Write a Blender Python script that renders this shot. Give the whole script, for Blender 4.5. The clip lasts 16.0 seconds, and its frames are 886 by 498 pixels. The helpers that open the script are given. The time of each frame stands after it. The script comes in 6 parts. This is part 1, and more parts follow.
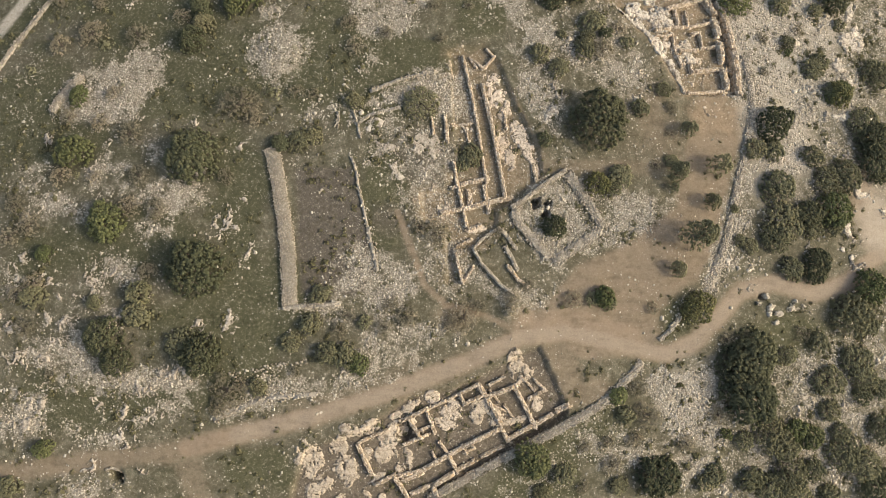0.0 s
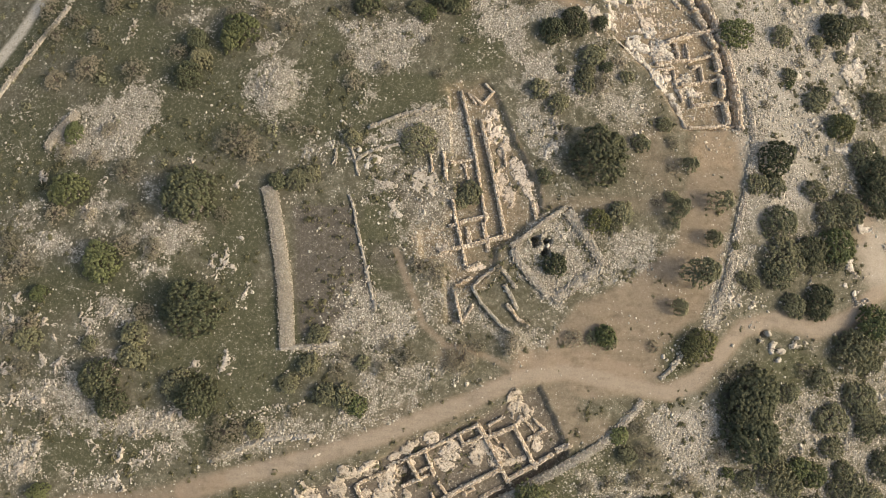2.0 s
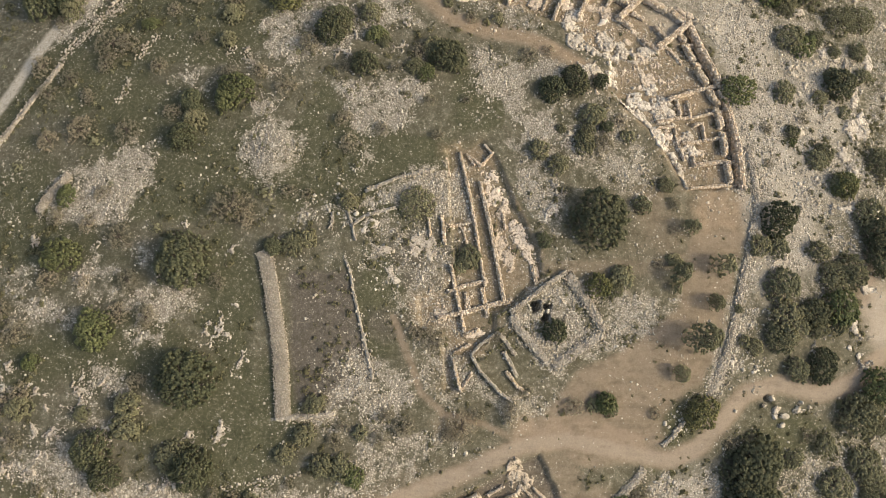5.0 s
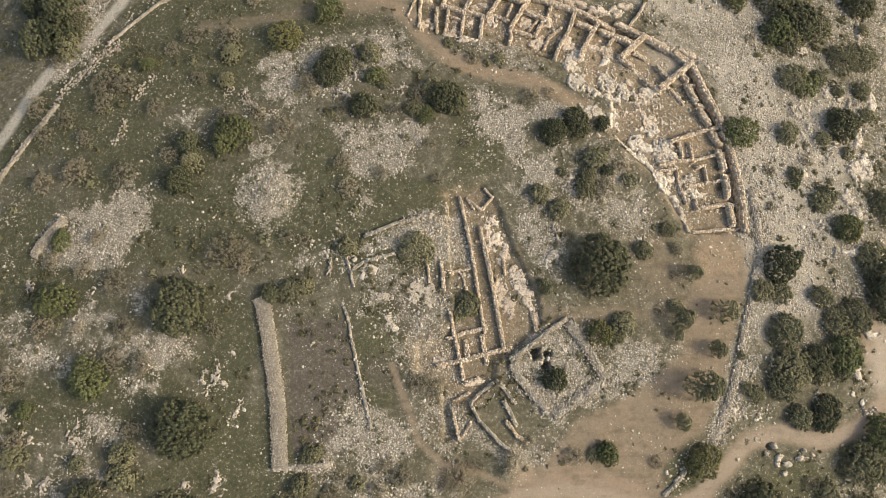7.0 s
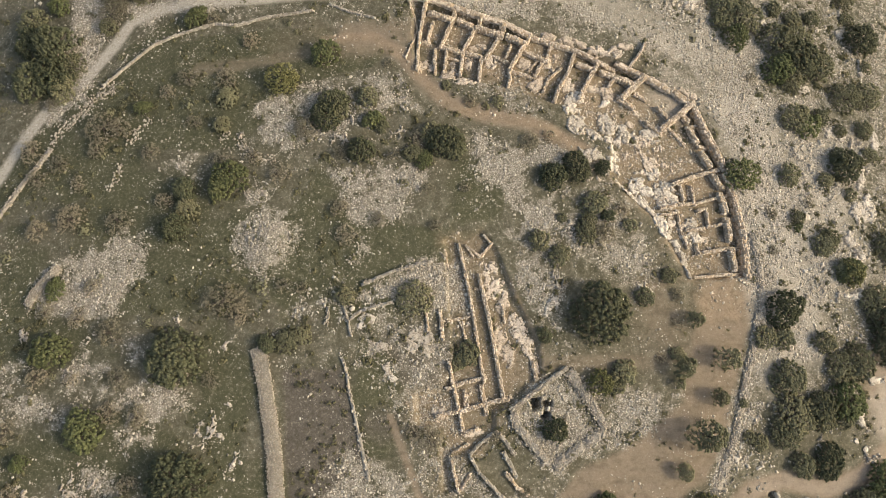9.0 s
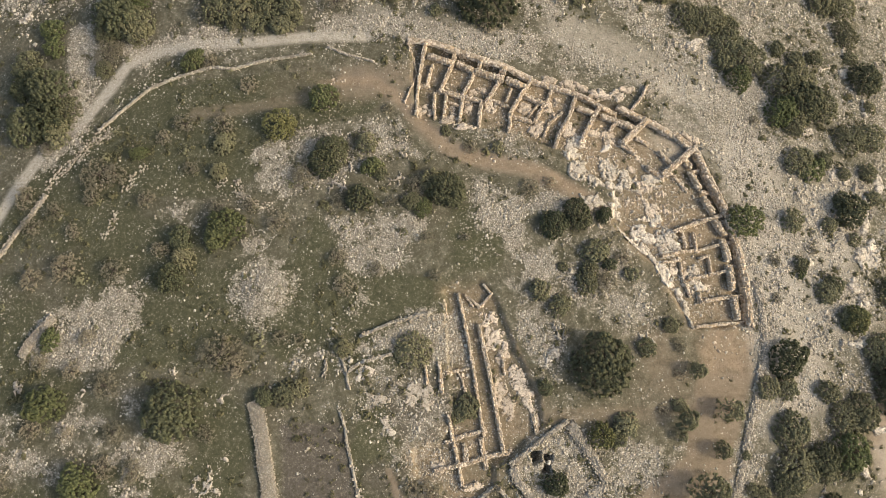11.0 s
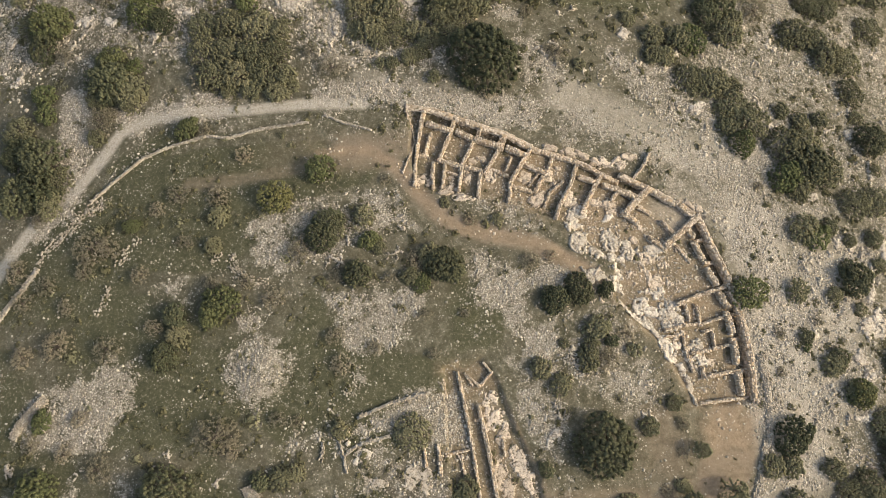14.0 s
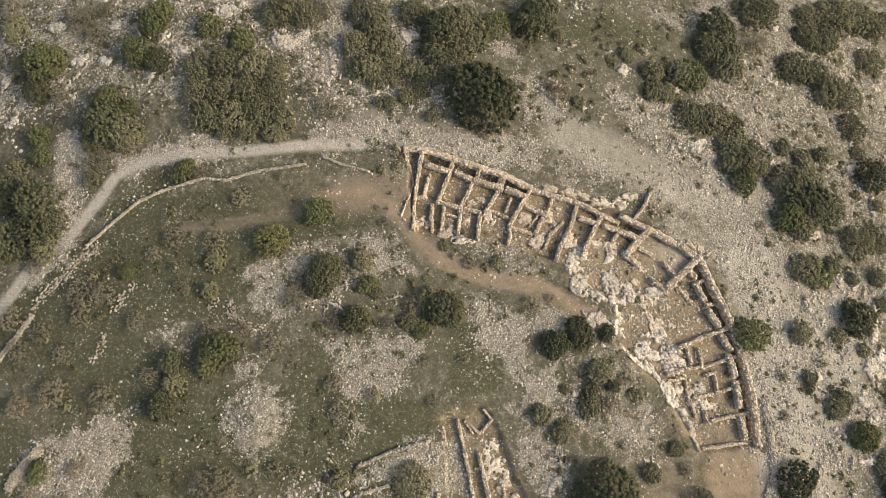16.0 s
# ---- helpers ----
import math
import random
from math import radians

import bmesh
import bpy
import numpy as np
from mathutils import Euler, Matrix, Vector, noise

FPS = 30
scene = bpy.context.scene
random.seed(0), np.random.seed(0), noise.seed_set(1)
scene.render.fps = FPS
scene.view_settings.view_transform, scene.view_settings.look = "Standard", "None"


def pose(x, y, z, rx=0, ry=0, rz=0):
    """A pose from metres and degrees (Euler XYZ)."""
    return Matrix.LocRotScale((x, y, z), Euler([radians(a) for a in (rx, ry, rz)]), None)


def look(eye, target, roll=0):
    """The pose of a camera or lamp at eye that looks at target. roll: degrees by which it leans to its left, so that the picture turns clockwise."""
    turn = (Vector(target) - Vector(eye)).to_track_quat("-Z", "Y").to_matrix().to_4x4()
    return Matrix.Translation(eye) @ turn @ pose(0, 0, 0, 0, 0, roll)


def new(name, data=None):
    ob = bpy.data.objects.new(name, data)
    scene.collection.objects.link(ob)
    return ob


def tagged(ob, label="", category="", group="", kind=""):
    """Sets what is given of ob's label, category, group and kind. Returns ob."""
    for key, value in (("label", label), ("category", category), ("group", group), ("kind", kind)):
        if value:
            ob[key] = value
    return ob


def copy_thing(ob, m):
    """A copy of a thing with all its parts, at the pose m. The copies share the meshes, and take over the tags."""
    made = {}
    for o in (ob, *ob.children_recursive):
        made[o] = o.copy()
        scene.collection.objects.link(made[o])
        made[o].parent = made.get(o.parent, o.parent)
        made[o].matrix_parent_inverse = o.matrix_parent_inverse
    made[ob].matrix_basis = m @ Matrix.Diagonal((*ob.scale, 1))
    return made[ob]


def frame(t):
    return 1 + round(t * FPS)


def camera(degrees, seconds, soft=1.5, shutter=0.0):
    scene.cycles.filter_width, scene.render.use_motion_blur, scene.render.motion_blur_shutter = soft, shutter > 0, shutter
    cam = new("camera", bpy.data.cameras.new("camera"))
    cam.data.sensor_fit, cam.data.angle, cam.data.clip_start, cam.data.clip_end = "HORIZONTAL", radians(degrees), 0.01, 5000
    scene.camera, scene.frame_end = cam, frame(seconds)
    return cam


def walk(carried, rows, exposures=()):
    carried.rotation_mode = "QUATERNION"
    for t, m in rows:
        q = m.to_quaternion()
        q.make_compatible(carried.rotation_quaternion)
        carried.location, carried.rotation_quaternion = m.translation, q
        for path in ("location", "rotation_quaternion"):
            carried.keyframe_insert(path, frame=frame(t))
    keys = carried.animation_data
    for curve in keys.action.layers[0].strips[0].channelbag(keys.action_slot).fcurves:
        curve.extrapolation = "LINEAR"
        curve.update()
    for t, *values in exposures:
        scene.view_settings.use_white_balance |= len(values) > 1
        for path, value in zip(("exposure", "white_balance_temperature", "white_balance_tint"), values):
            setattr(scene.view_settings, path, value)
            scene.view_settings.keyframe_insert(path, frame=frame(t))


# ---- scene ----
# ================= camera =================
PATH = [
    (0, (0.130, -42.579, 126.122), (0.189, -42.243, 124.151), 11.30),
    (0.5, (0.130, -40.741, 126.132), (0.189, -40.405, 124.161), 11.30),
    (1, (0.130, -38.889, 126.142), (0.189, -38.553, 124.172), 11.40),
    (1.5, (0.128, -36.998, 126.153), (0.188, -36.662, 124.183), 11.40),
    (2, (0.125, -35.057, 126.165), (0.185, -34.721, 124.194), 11.40),
    (2.5, (0.122, -33.064, 126.176), (0.182, -32.727, 124.206), 11.50),
    (3, (0.118, -31.021, 126.189), (0.178, -30.684, 124.218), 11.50),
    (3.5, (0.113, -28.937, 126.201), (0.173, -28.599, 124.231), 11.50),
    (4, (0.107, -26.817, 126.214), (0.168, -26.479, 124.244), 11.60),
    (4.5, (0.100, -24.670, 126.228), (0.161, -24.332, 124.257), 11.60),
    (5, (0.092, -22.501, 126.242), (0.154, -22.163, 124.271), 11.60),
    (5.5, (0.084, -20.314, 126.256), (0.146, -19.975, 124.286), 11.60),
    (6, (0.075, -18.110, 126.271), (0.137, -17.771, 124.300), 11.70),
    (6.5, (0.065, -15.889, 126.286), (0.127, -15.550, 124.316), 11.70),
    (7, (0.054, -13.648, 126.301), (0.116, -13.309, 124.331), 11.70),
    (7.5, (0.042, -11.385, 126.317), (0.105, -11.047, 124.347), 11.80),
    (8, (0.029, -9.096, 126.334), (0.092, -8.757, 124.364), 11.80),
    (8.5, (0.016, -6.776, 126.350), (0.079, -6.438, 124.380), 11.80),
    (9, (0.001, -4.423, 126.368), (0.065, -4.084, 124.398), 11.90),
    (9.5, (-0.014, -2.033, 126.385), (0.050, -1.695, 124.415), 11.90),
    (10, (-0.030, 0.393, 126.403), (0.034, 0.731, 124.433), 11.90),
    (10.5, (-0.047, 2.854, 126.422), (0.018, 3.191, 124.452), 12.00),
    (11, (-0.064, 5.346, 126.441), (0.000, 5.683, 124.470), 12.00),
    (11.5, (-0.083, 7.863, 126.460), (-0.018, 8.199, 124.490), 12.00),
    (12, (-0.102, 10.395, 126.480), (-0.037, 10.730, 124.509), 12.10),
    (12.5, (-0.122, 12.929, 126.500), (-0.057, 13.264, 124.529), 12.10),
    (13, (-0.144, 15.451, 126.521), (-0.078, 15.786, 124.550), 12.20),
    (13.5, (-0.165, 17.944, 126.542), (-0.100, 18.277, 124.571), 12.20),
    (14, (-0.188, 20.387, 126.563), (-0.123, 20.719, 124.592), 12.20),
    (14.5, (-0.212, 22.758, 126.585), (-0.146, 23.090, 124.614), 12.30),
    (15, (-0.236, 25.035, 126.607), (-0.170, 25.366, 124.636), 12.30),
    (15.5, (-0.261, 27.191, 126.630), (-0.195, 27.521, 124.659), 12.30),
    (16, (-0.288, 29.201, 126.653), (-0.221, 29.530, 124.682), 12.40),
]
cam = camera(67.1, 16.0, 0.75)
walk(cam, [(t, look(eye, target, roll)) for t, eye, target, roll in PATH], [(0.0, 0.59, 7500, 10), (16.0, 0.59, 7500, 10)])

# ================= sky and hazy low sun from the east =================
world = bpy.data.worlds.new("sky")
scene.world = world
world.use_nodes = True
wt = world.node_tree
sky = wt.nodes.new("ShaderNodeTexSky")
sky.sky_type, sky.sun_disc = "NISHITA", False
sky.sun_elevation, sky.sun_rotation = radians(34), radians(98)
sky.air_density, sky.dust_density = 1.0, 4.0
wt.links.new(sky.outputs[0], wt.nodes["Background"].inputs[0])
wt.nodes["Background"].inputs[1].default_value = 0.15
sun = new("sun", bpy.data.lights.new("sun", "SUN"))
sun.data.energy, sun.data.angle, sun.data.color = 1.18, radians(10), (1.0, 0.92, 0.8)
sun.matrix_world = look((70.0, -10.0, 48.0), (0, 0, 0))

# ================= small tools =================
rng = np.random.default_rng(7)
rnd = random.Random(5)


def lattice(ix, iy, seed):
    h = (ix.astype(np.int64) * 374761393 + iy.astype(np.int64) * 668265263 + seed * 974711) & 0x7FFFFFFF
    h = ((h ^ (h >> 13)) * 1274126177) & 0x7FFFFFFF
    return ((h ^ (h >> 16)) & 0xFFFF) / 65535.0


def vnoise(x, y, size, seed=0):
    """Smooth noise from 0 to 1 with cells of that size in metres."""
    x, y = np.asarray(x, float) / size, np.asarray(y, float) / size
    ix, iy = np.floor(x), np.floor(y)
    fx, fy = x - ix, y - iy
    fx, fy = fx * fx * (3 - 2 * fx), fy * fy * (3 - 2 * fy)
    ix, iy = ix.astype(np.int64), iy.astype(np.int64)
    a, b = lattice(ix, iy, seed), lattice(ix + 1, iy, seed)
    c, d = lattice(ix, iy + 1, seed), lattice(ix + 1, iy + 1, seed)
    return (a + (b - a) * fx) * (1 - fy) + (c + (d - c) * fx) * fy


def fbm(x, y, size, seed=0, octaves=4):
    total, weight = 0.0, 0.0
    for k in range(octaves):
        total = total + vnoise(x, y, size / 2**k, seed + 17 * k) * 0.55**k
        weight += 0.55**k
    return total / weight


def step(lo, hi, v):
    u = np.clip((v - lo) / (hi - lo), 0, 1)
    return u * u * (3 - 2 * u)


def line_distance(x, y, pts):
    best = np.full(np.shape(x), 1e9)
    for (ax, ay), (bx, by) in zip(pts, pts[1:]):
        dx, dy = bx - ax, by - ay
        u = np.clip(((x - ax) * dx + (y - ay) * dy) / (dx * dx + dy * dy + 1e-9), 0, 1)
        best = np.minimum(best, np.hypot(x - ax - u * dx, y - ay - u * dy))
    return best


def close(x, y, pts, margin):
    """Which of the places lie in the box round some points."""
    (ax, ay), (bx, by) = np.min(pts, axis=0) - margin, np.max(pts, axis=0) + margin
    return np.flatnonzero((x > ax) & (x < bx) & (y > ay) & (y < by))


def inside_distance(x, y, pts):
    """Distance to the edge of a polygon, positive inside."""
    ring, inside = list(pts) + [pts[0]], np.zeros(np.shape(x), bool)
    for (ax, ay), (bx, by) in zip(ring, ring[1:]):
        if ay != by:
            inside ^= ((ay > y) != (by > y)) & (x < (bx - ax) * (y - ay) / (by - ay) + ax)
    d = line_distance(x, y, ring)
    return np.where(inside, d, -d)


def mesh_of(name, verts, faces):
    """A mesh from arrays; all faces have the same number of corners."""
    verts, faces = np.asarray(verts, np.float32), np.asarray(faces, np.int32)
    me = bpy.data.meshes.new(name)
    me.vertices.add(len(verts))
    me.vertices.foreach_set("co", verts.ravel())
    n = faces.shape[1]
    me.loops.add(faces.size)
    me.loops.foreach_set("vertex_index", faces.ravel())
    me.polygons.add(len(faces))
    me.polygons.foreach_set("loop_start", np.arange(0, faces.size, n, dtype=np.int32))
    me.update(calc_edges=True)
    me.validate()
    return me


def put(name, me, material, parent=None, label=""):
    ob = new(name, me)
    if material:
        me.materials.append(material)
    if parent:
        ob.parent = parent
        ob.matrix_parent_inverse = Matrix.Translation(-parent.location)
    return tagged(ob, label)


def part(name, bm, material, parent, label=""):
    me = bpy.data.meshes.new(name)
    bm.to_mesh(me)
    bm.free()
    return put(name, me, material, parent, label)


def smooth(me):
    me.polygons.foreach_set("use_smooth", np.ones(len(me.polygons), bool))


# ================= the hill =================
COEF = (0.7, -0.95, 0.48, -5.03, 2.79, -8.14, 0.1, -2.34, -2.54, 2.57)
DIGS, MOUNDS, PATCHES = [], [], []


def hill(x, y):
    """The hilltop, a dome that falls away on all sides."""
    ex, ey = np.clip(x, -100, 105), np.clip(y, -75, 105)
    a, b = ex / 80, ey / 80
    c = COEF
    z = c[0] + c[1] * a + c[2] * b + c[3] * a * a + c[4] * a * b + c[5] * b * b
    z = z + c[6] * a**3 + c[7] * a * a * b + c[8] * a * b * b + c[9] * b**3
    return z - 40 * (1 - np.exp(-np.hypot(x - ex, y - ey) / 160))


def ground(x, y):
    x, y = np.asarray(x, float), np.asarray(y, float)
    z = hill(x, y) + 0.5 * (fbm(x, y, 14, 3) - 0.5) + 0.22 * (fbm(x, y, 2.2, 9, 2) - 0.5)
    z = np.atleast_1d(z)
    fx, fy = np.atleast_1d(x), np.atleast_1d(y)
    for pts, depth, soft in DIGS:
        near = close(fx, fy, pts, 1.5)
        if len(near):
            px, py = fx[near], fy[near]
            z[near] -= depth * step(-soft, soft, inside_distance(px, py, pts) + 0.5 * (vnoise(px, py, 1.6, 4) - 0.5))
    z = z.reshape(x.shape)
    for cx, cy, r, h in MOUNDS:
        z = z + h * step(1, 0, np.hypot(x - cx, y - cy) / r)
    return z


def dig(pts, depth, soft=0.35):
    DIGS.append((pts, depth, soft))


def mound(x, y, r, h):
    MOUNDS.append((x, y, r, h))


def patch(kind, x, y, rx, ry, turn=0.0, strength=1.0, rough=0.5):
    PATCHES.append((kind, "blob", (x, y, rx, ry, radians(turn)), strength, rough))


def band(kind, pts, width, strength=1.0, rough=0.35):
    PATCHES.append((kind, "line", (pts, width), strength, rough))


def area(kind, pts, strength=1.0, rough=1.0):
    PATCHES.append((kind, "area", pts, strength, rough))


def cover(kind, x, y):
    """How much of a kind of cover lies at places of the ground, from 0 to 1."""
    out = np.zeros(np.shape(x))
    wobble = (fbm(x, y, 5.0, 31, 4) - 0.5) * 2.6
    for k, form, data, strength, rough in PATCHES:
        if k != kind:
            continue
        if form == "blob":
            cx, cy, rx, ry, a = data
            near = close(x, y, [(cx, cy)], 2.2 * max(rx, ry))
            px, py, wob = x[near], y[near], wobble[near]
            u, v = (px - cx) * np.cos(a) + (py - cy) * np.sin(a), (py - cy) * np.cos(a) - (px - cx) * np.sin(a)
            m = step(1.4, 0.45, np.hypot(u / rx, v / ry) + wob * rough)
        elif form == "line":
            pts, width = data
            near = close(x, y, pts, width + 2.5)
            px, py, wob = x[near], y[near], wobble[near]
            m = step(width * 0.75, width * 0.28, line_distance(px, py, pts) + wob * rough * min(1.6, width * 0.35))
        else:
            near = close(x, y, data, 6.0)
            px, py, wob = x[near], y[near], wobble[near]
            if kind in ("scree", "soil"):
                ragged = 5.0 * (fbm(px, py, 6.5, 43, 5) - 0.5) + 3.2 * (fbm(px, py, 1.7, 47, 3) - 0.5)
                d = inside_distance(px, py, data)
                m = step(-2.6, 2.4, d + ragged * 1.5 - 0.2) * (0.62 + 0.38 * step(0.36, 0.58, fbm(px, py, 3.4, 53, 4)))
            else:
                m = step(-0.8, 0.8, inside_distance(px, py, data) + wob * rough)
        out[near] = np.maximum(out[near], m * strength)
    return out


# ================= materials =================
def nodes_of(name, rough=0.95):
    m = bpy.data.materials.new(name)
    m.use_nodes = True
    t = m.node_tree
    b = t.nodes["Principled BSDF"]
    b.inputs["Roughness"].default_value = rough
    b.inputs["Specular IOR Level"].default_value = 0.15
    return m, t, b


def noise_node(t, scale, detail=4.0, rough=0.6, kind="ShaderNodeTexNoise"):
    n = t.nodes.new(kind)
    n.inputs["Scale"].default_value = scale
    n.inputs["Detail"].default_value = detail
    n.inputs["Roughness"].default_value = rough
    t.links.new(position(t), n.inputs["Vector"])
    return n.outputs[0]


def position(t):
    for n in t.nodes:
        if n.bl_idname == "ShaderNodeNewGeometry":
            return n.outputs["Position"]
    return t.nodes.new("ShaderNodeNewGeometry").outputs["Position"]


def ramp(t, fac, stops):
    n = t.nodes.new("ShaderNodeValToRGB")
    e = n.color_ramp.elements
    while len(e) < len(stops):
        e.new(0.5)
    for k, (at, col) in enumerate(stops):
        e[k].position, e[k].color = at, (*col, 1) if not isinstance(col, float) else (col, col, col, 1)
    t.links.new(fac, n.inputs[0])
    return n.outputs[0]


def mix(t, fac, a, b, kind="MIX"):
    n = t.nodes.new("ShaderNodeMix")
    n.data_type, n.blend_type = "RGBA", kind
    for socket, v in ((n.inputs[0], fac), (n.inputs[6], a), (n.inputs[7], b)):
        if isinstance(v, (int, float)):
            socket.default_value = v
        elif isinstance(v, tuple):
            socket.default_value = (*v, 1)
        else:
            t.links.new(v, socket)
    return n.outputs[2]


def calc(t, op, a, b=0.0, clamp=True):
    n = t.nodes.new("ShaderNodeMath")
    n.operation, n.use_clamp = op, clamp and op != "SUBTRACT"
    for socket, v in zip(n.inputs, (a, b)):
        if isinstance(v, (int, float)):
            socket.default_value = v
        else:
            t.links.new(v, socket)
    return n.outputs[0]


def bump(t, b, height, strength=0.5, distance=0.1):
    n = t.nodes.new("ShaderNodeBump")
    n.inputs["Strength"].default_value, n.inputs["Distance"].default_value = strength, distance
    t.links.new(height, n.inputs["Height"])
    t.links.new(n.outputs[0], b.inputs["Normal"])


def attribute(t, name):
    n = t.nodes.new("ShaderNodeAttribute")
    n.attribute_name = name
    return n.outputs["Fac"]


def pebbles(t, cells, keep):
    """Rounded small stones: how much of one shows at a place, and its random tone. keep: the share of the cells that hold a stone."""
    v = t.nodes.new("ShaderNodeTexVoronoi")
    v.inputs["Scale"].default_value = cells
    t.links.new(position(t), v.inputs["Vector"])
    sep = t.nodes.new("ShaderNodeSeparateColor")
    t.links.new(v.outputs["Color"], sep.inputs[0])
    there = calc(t, "LESS_THAN", sep.outputs[0], keep)
    body = ramp(t, v.outputs["Distance"], [(0.30, 1.0), (0.52, 0.0)])
    return calc(t, "MULTIPLY", there, body), sep.outputs[1]


def ground_material():
    m, t, b = nodes_of("hill_ground", 0.97)
    big, mid = noise_node(t, 0.09, 3), noise_node(t, 0.55, 5, 0.65)
    fine, grit = noise_node(t, 3.2, 5, 0.7), noise_node(t, 9.0, 3, 0.7)
    scree, dirt, soil = attribute(t, "scree"), attribute(t, "dirt"), attribute(t, "soil")
    lush, ash = attribute(t, "lush"), attribute(t, "ash")
    pale_road = attribute(t, "road")
    dry = ramp(t, mid, [(0.3, (0.066, 0.067, 0.043)), (0.5, (0.118, 0.115, 0.079)), (0.7, (0.22, 0.206, 0.153))])
    dry = mix(t, ramp(t, big, [(0.4, 0.0), (0.65, 0.6)]), dry, (0.152, 0.14, 0.1))
    green = ramp(t, calc(t, "MULTIPLY", calc(t, "ADD", mid, fine), 0.5), [(0.36, (0.045, 0.049, 0.026)), (0.5, (0.09, 0.094, 0.055)), (0.62, (0.184, 0.178, 0.117))])
    col = mix(t, ramp(t, calc(t, "ADD", lush, calc(t, "MULTIPLY", mid, 0.5)), [(0.32, 0.0), (0.8, 0.95)]), dry, green)
    ashen = ramp(t, fine, [(0.3, (0.08, 0.07, 0.059)), (0.7, (0.155, 0.138, 0.118))])
    col = mix(t, calc(t, "MULTIPLY", ash, 0.9), col, ashen)
    clod = noise_node(t, 1.9, 4, 0.65)
    gravel = ramp(t, calc(t, "MULTIPLY", calc(t, "ADD", clod, fine), 0.5), [(0.38, (0.165, 0.15, 0.112)), (0.5, (0.32, 0.292, 0.232)), (0.62, (0.48, 0.443, 0.362))])
    edge = scree
    for tone, weight in ((mid, 1.5), (clod, 1.0), (fine, 0.7)):
        edge = calc(t, "ADD", edge, calc(t, "MULTIPLY", calc(t, "SUBTRACT", tone, 0.5), weight, False), False)
    heap = ramp(t, edge, [(0.24, 0.0), (0.62, 0.95)])
    col = mix(t, heap, col, gravel)
    drawn = t.nodes.new("ShaderNodeMapping")
    drawn.inputs["Rotation"].default_value[2] = radians(-18)
    drawn.inputs["Scale"].default_value = (0.16, 1.0, 1.0)
    t.links.new(position(t), drawn.inputs["Vector"])
    streak = t.nodes.new("ShaderNodeTexNoise")
    streak.inputs["Scale"].default_value, streak.inputs["Detail"].default_value = 0.9, 5
    t.links.new(drawn.outputs[0], streak.inputs["Vector"])
    earth = ramp(t, calc(t, "MULTIPLY", calc(t, "ADD", mid, streak.outputs[0]), 0.5), [(0.36, (0.2, 0.158, 0.112)), (0.62, (0.345, 0.28, 0.208))])
    col = mix(t, calc(t, "MULTIPLY", dirt, ramp(t, fine, [(0.3, 0.84), (0.6, 1.0)])), col, earth)
    dug = ramp(t, calc(t, "MULTIPLY", calc(t, "ADD", mid, fine), 0.5), [(0.38, (0.19, 0.145, 0.094)), (0.5, (0.335, 0.262, 0.178)), (0.62, (0.52, 0.425, 0.31))])
    dug = mix(t, ramp(t, noise_node(t, 0.28, 4, 0.6), [(0.42, 0.0), (0.62, 0.75)]), dug, mix(t, 0.5, dug, (0.17, 0.14, 0.1)))
    col = mix(t, calc(t, "MULTIPLY", soil, 0.95), col, dug)
    lane = ramp(t, fine, [(0.3, (0.4, 0.365, 0.295)), (0.65, (0.58, 0.54, 0.455))])
    col = mix(t, calc(t, "MULTIPLY", pale_road, 0.95), col, lane)
    rough_ground = calc(t, "SUBTRACT", 1.0, calc(t, "MULTIPLY", dirt, 0.7))
    tuft = noise_node(t, 1.7, 6, 0.75)
    col = mix(t, calc(t, "MULTIPLY", ramp(t, tuft, [(0.36, 0.8), (0.5, 0.0)]), rough_ground), col, mix(t, 0.6, col, (0.055, 0.052, 0.026)))
    col = mix(t, calc(t, "MULTIPLY", ramp(t, tuft, [(0.54, 0.0), (0.68, 0.55)]), rough_ground), col, (0.4, 0.36, 0.27))
    col = mix(t, calc(t, "MULTIPLY", ramp(t, grit, [(0.36, 0.6), (0.5, 0.0)]), rough_ground), col, mix(t, 0.5, col, (0.04, 0.036, 0.022)))
    share = calc(t, "ADD", calc(t, "MULTIPLY", heap, 0.72), calc(t, "MULTIPLY", soil, 0.14))
    share = calc(t, "ADD", share, calc(t, "MULTIPLY", calc(t, "MULTIPLY", ramp(t, mid, [(0.45, 0.1), (0.7, 1.0)]), ramp(t, noise_node(t, 0.2, 4), [(0.42, 0.03), (0.62, 1.0)])), 0.22))
    share = calc(t, "MULTIPLY", share, ramp(t, dirt, [(0.2, 1.0), (0.9, 0.12)]))
    shown, tone = pebbles(t, 3.1, share)
    shown2, tone2 = pebbles(t, 6.2, share)
    pale = ramp(t, tone, [(0.0, (0.3, 0.28, 0.23)), (0.6, (0.5, 0.47, 0.4)), (1.0, (0.68, 0.65, 0.57))])
    pale2 = ramp(t, tone2, [(0.0, (0.26, 0.24, 0.195)), (1.0, (0.56, 0.53, 0.45))])
    col = mix(t, calc(t, "MULTIPLY", shown2, 0.85), col, pale2)
    col = mix(t, calc(t, "MULTIPLY", shown, 0.92), col, pale)
    t.links.new(col, b.inputs["Base Color"])
    rise = calc(t, "ADD", calc(t, "MULTIPLY", shown, 0.6), calc(t, "MULTIPLY", fine, 0.4))
    bump(t, b, calc(t, "ADD", rise, calc(t, "MULTIPLY", grit, 0.12)), 0.65, 0.3)
    return m


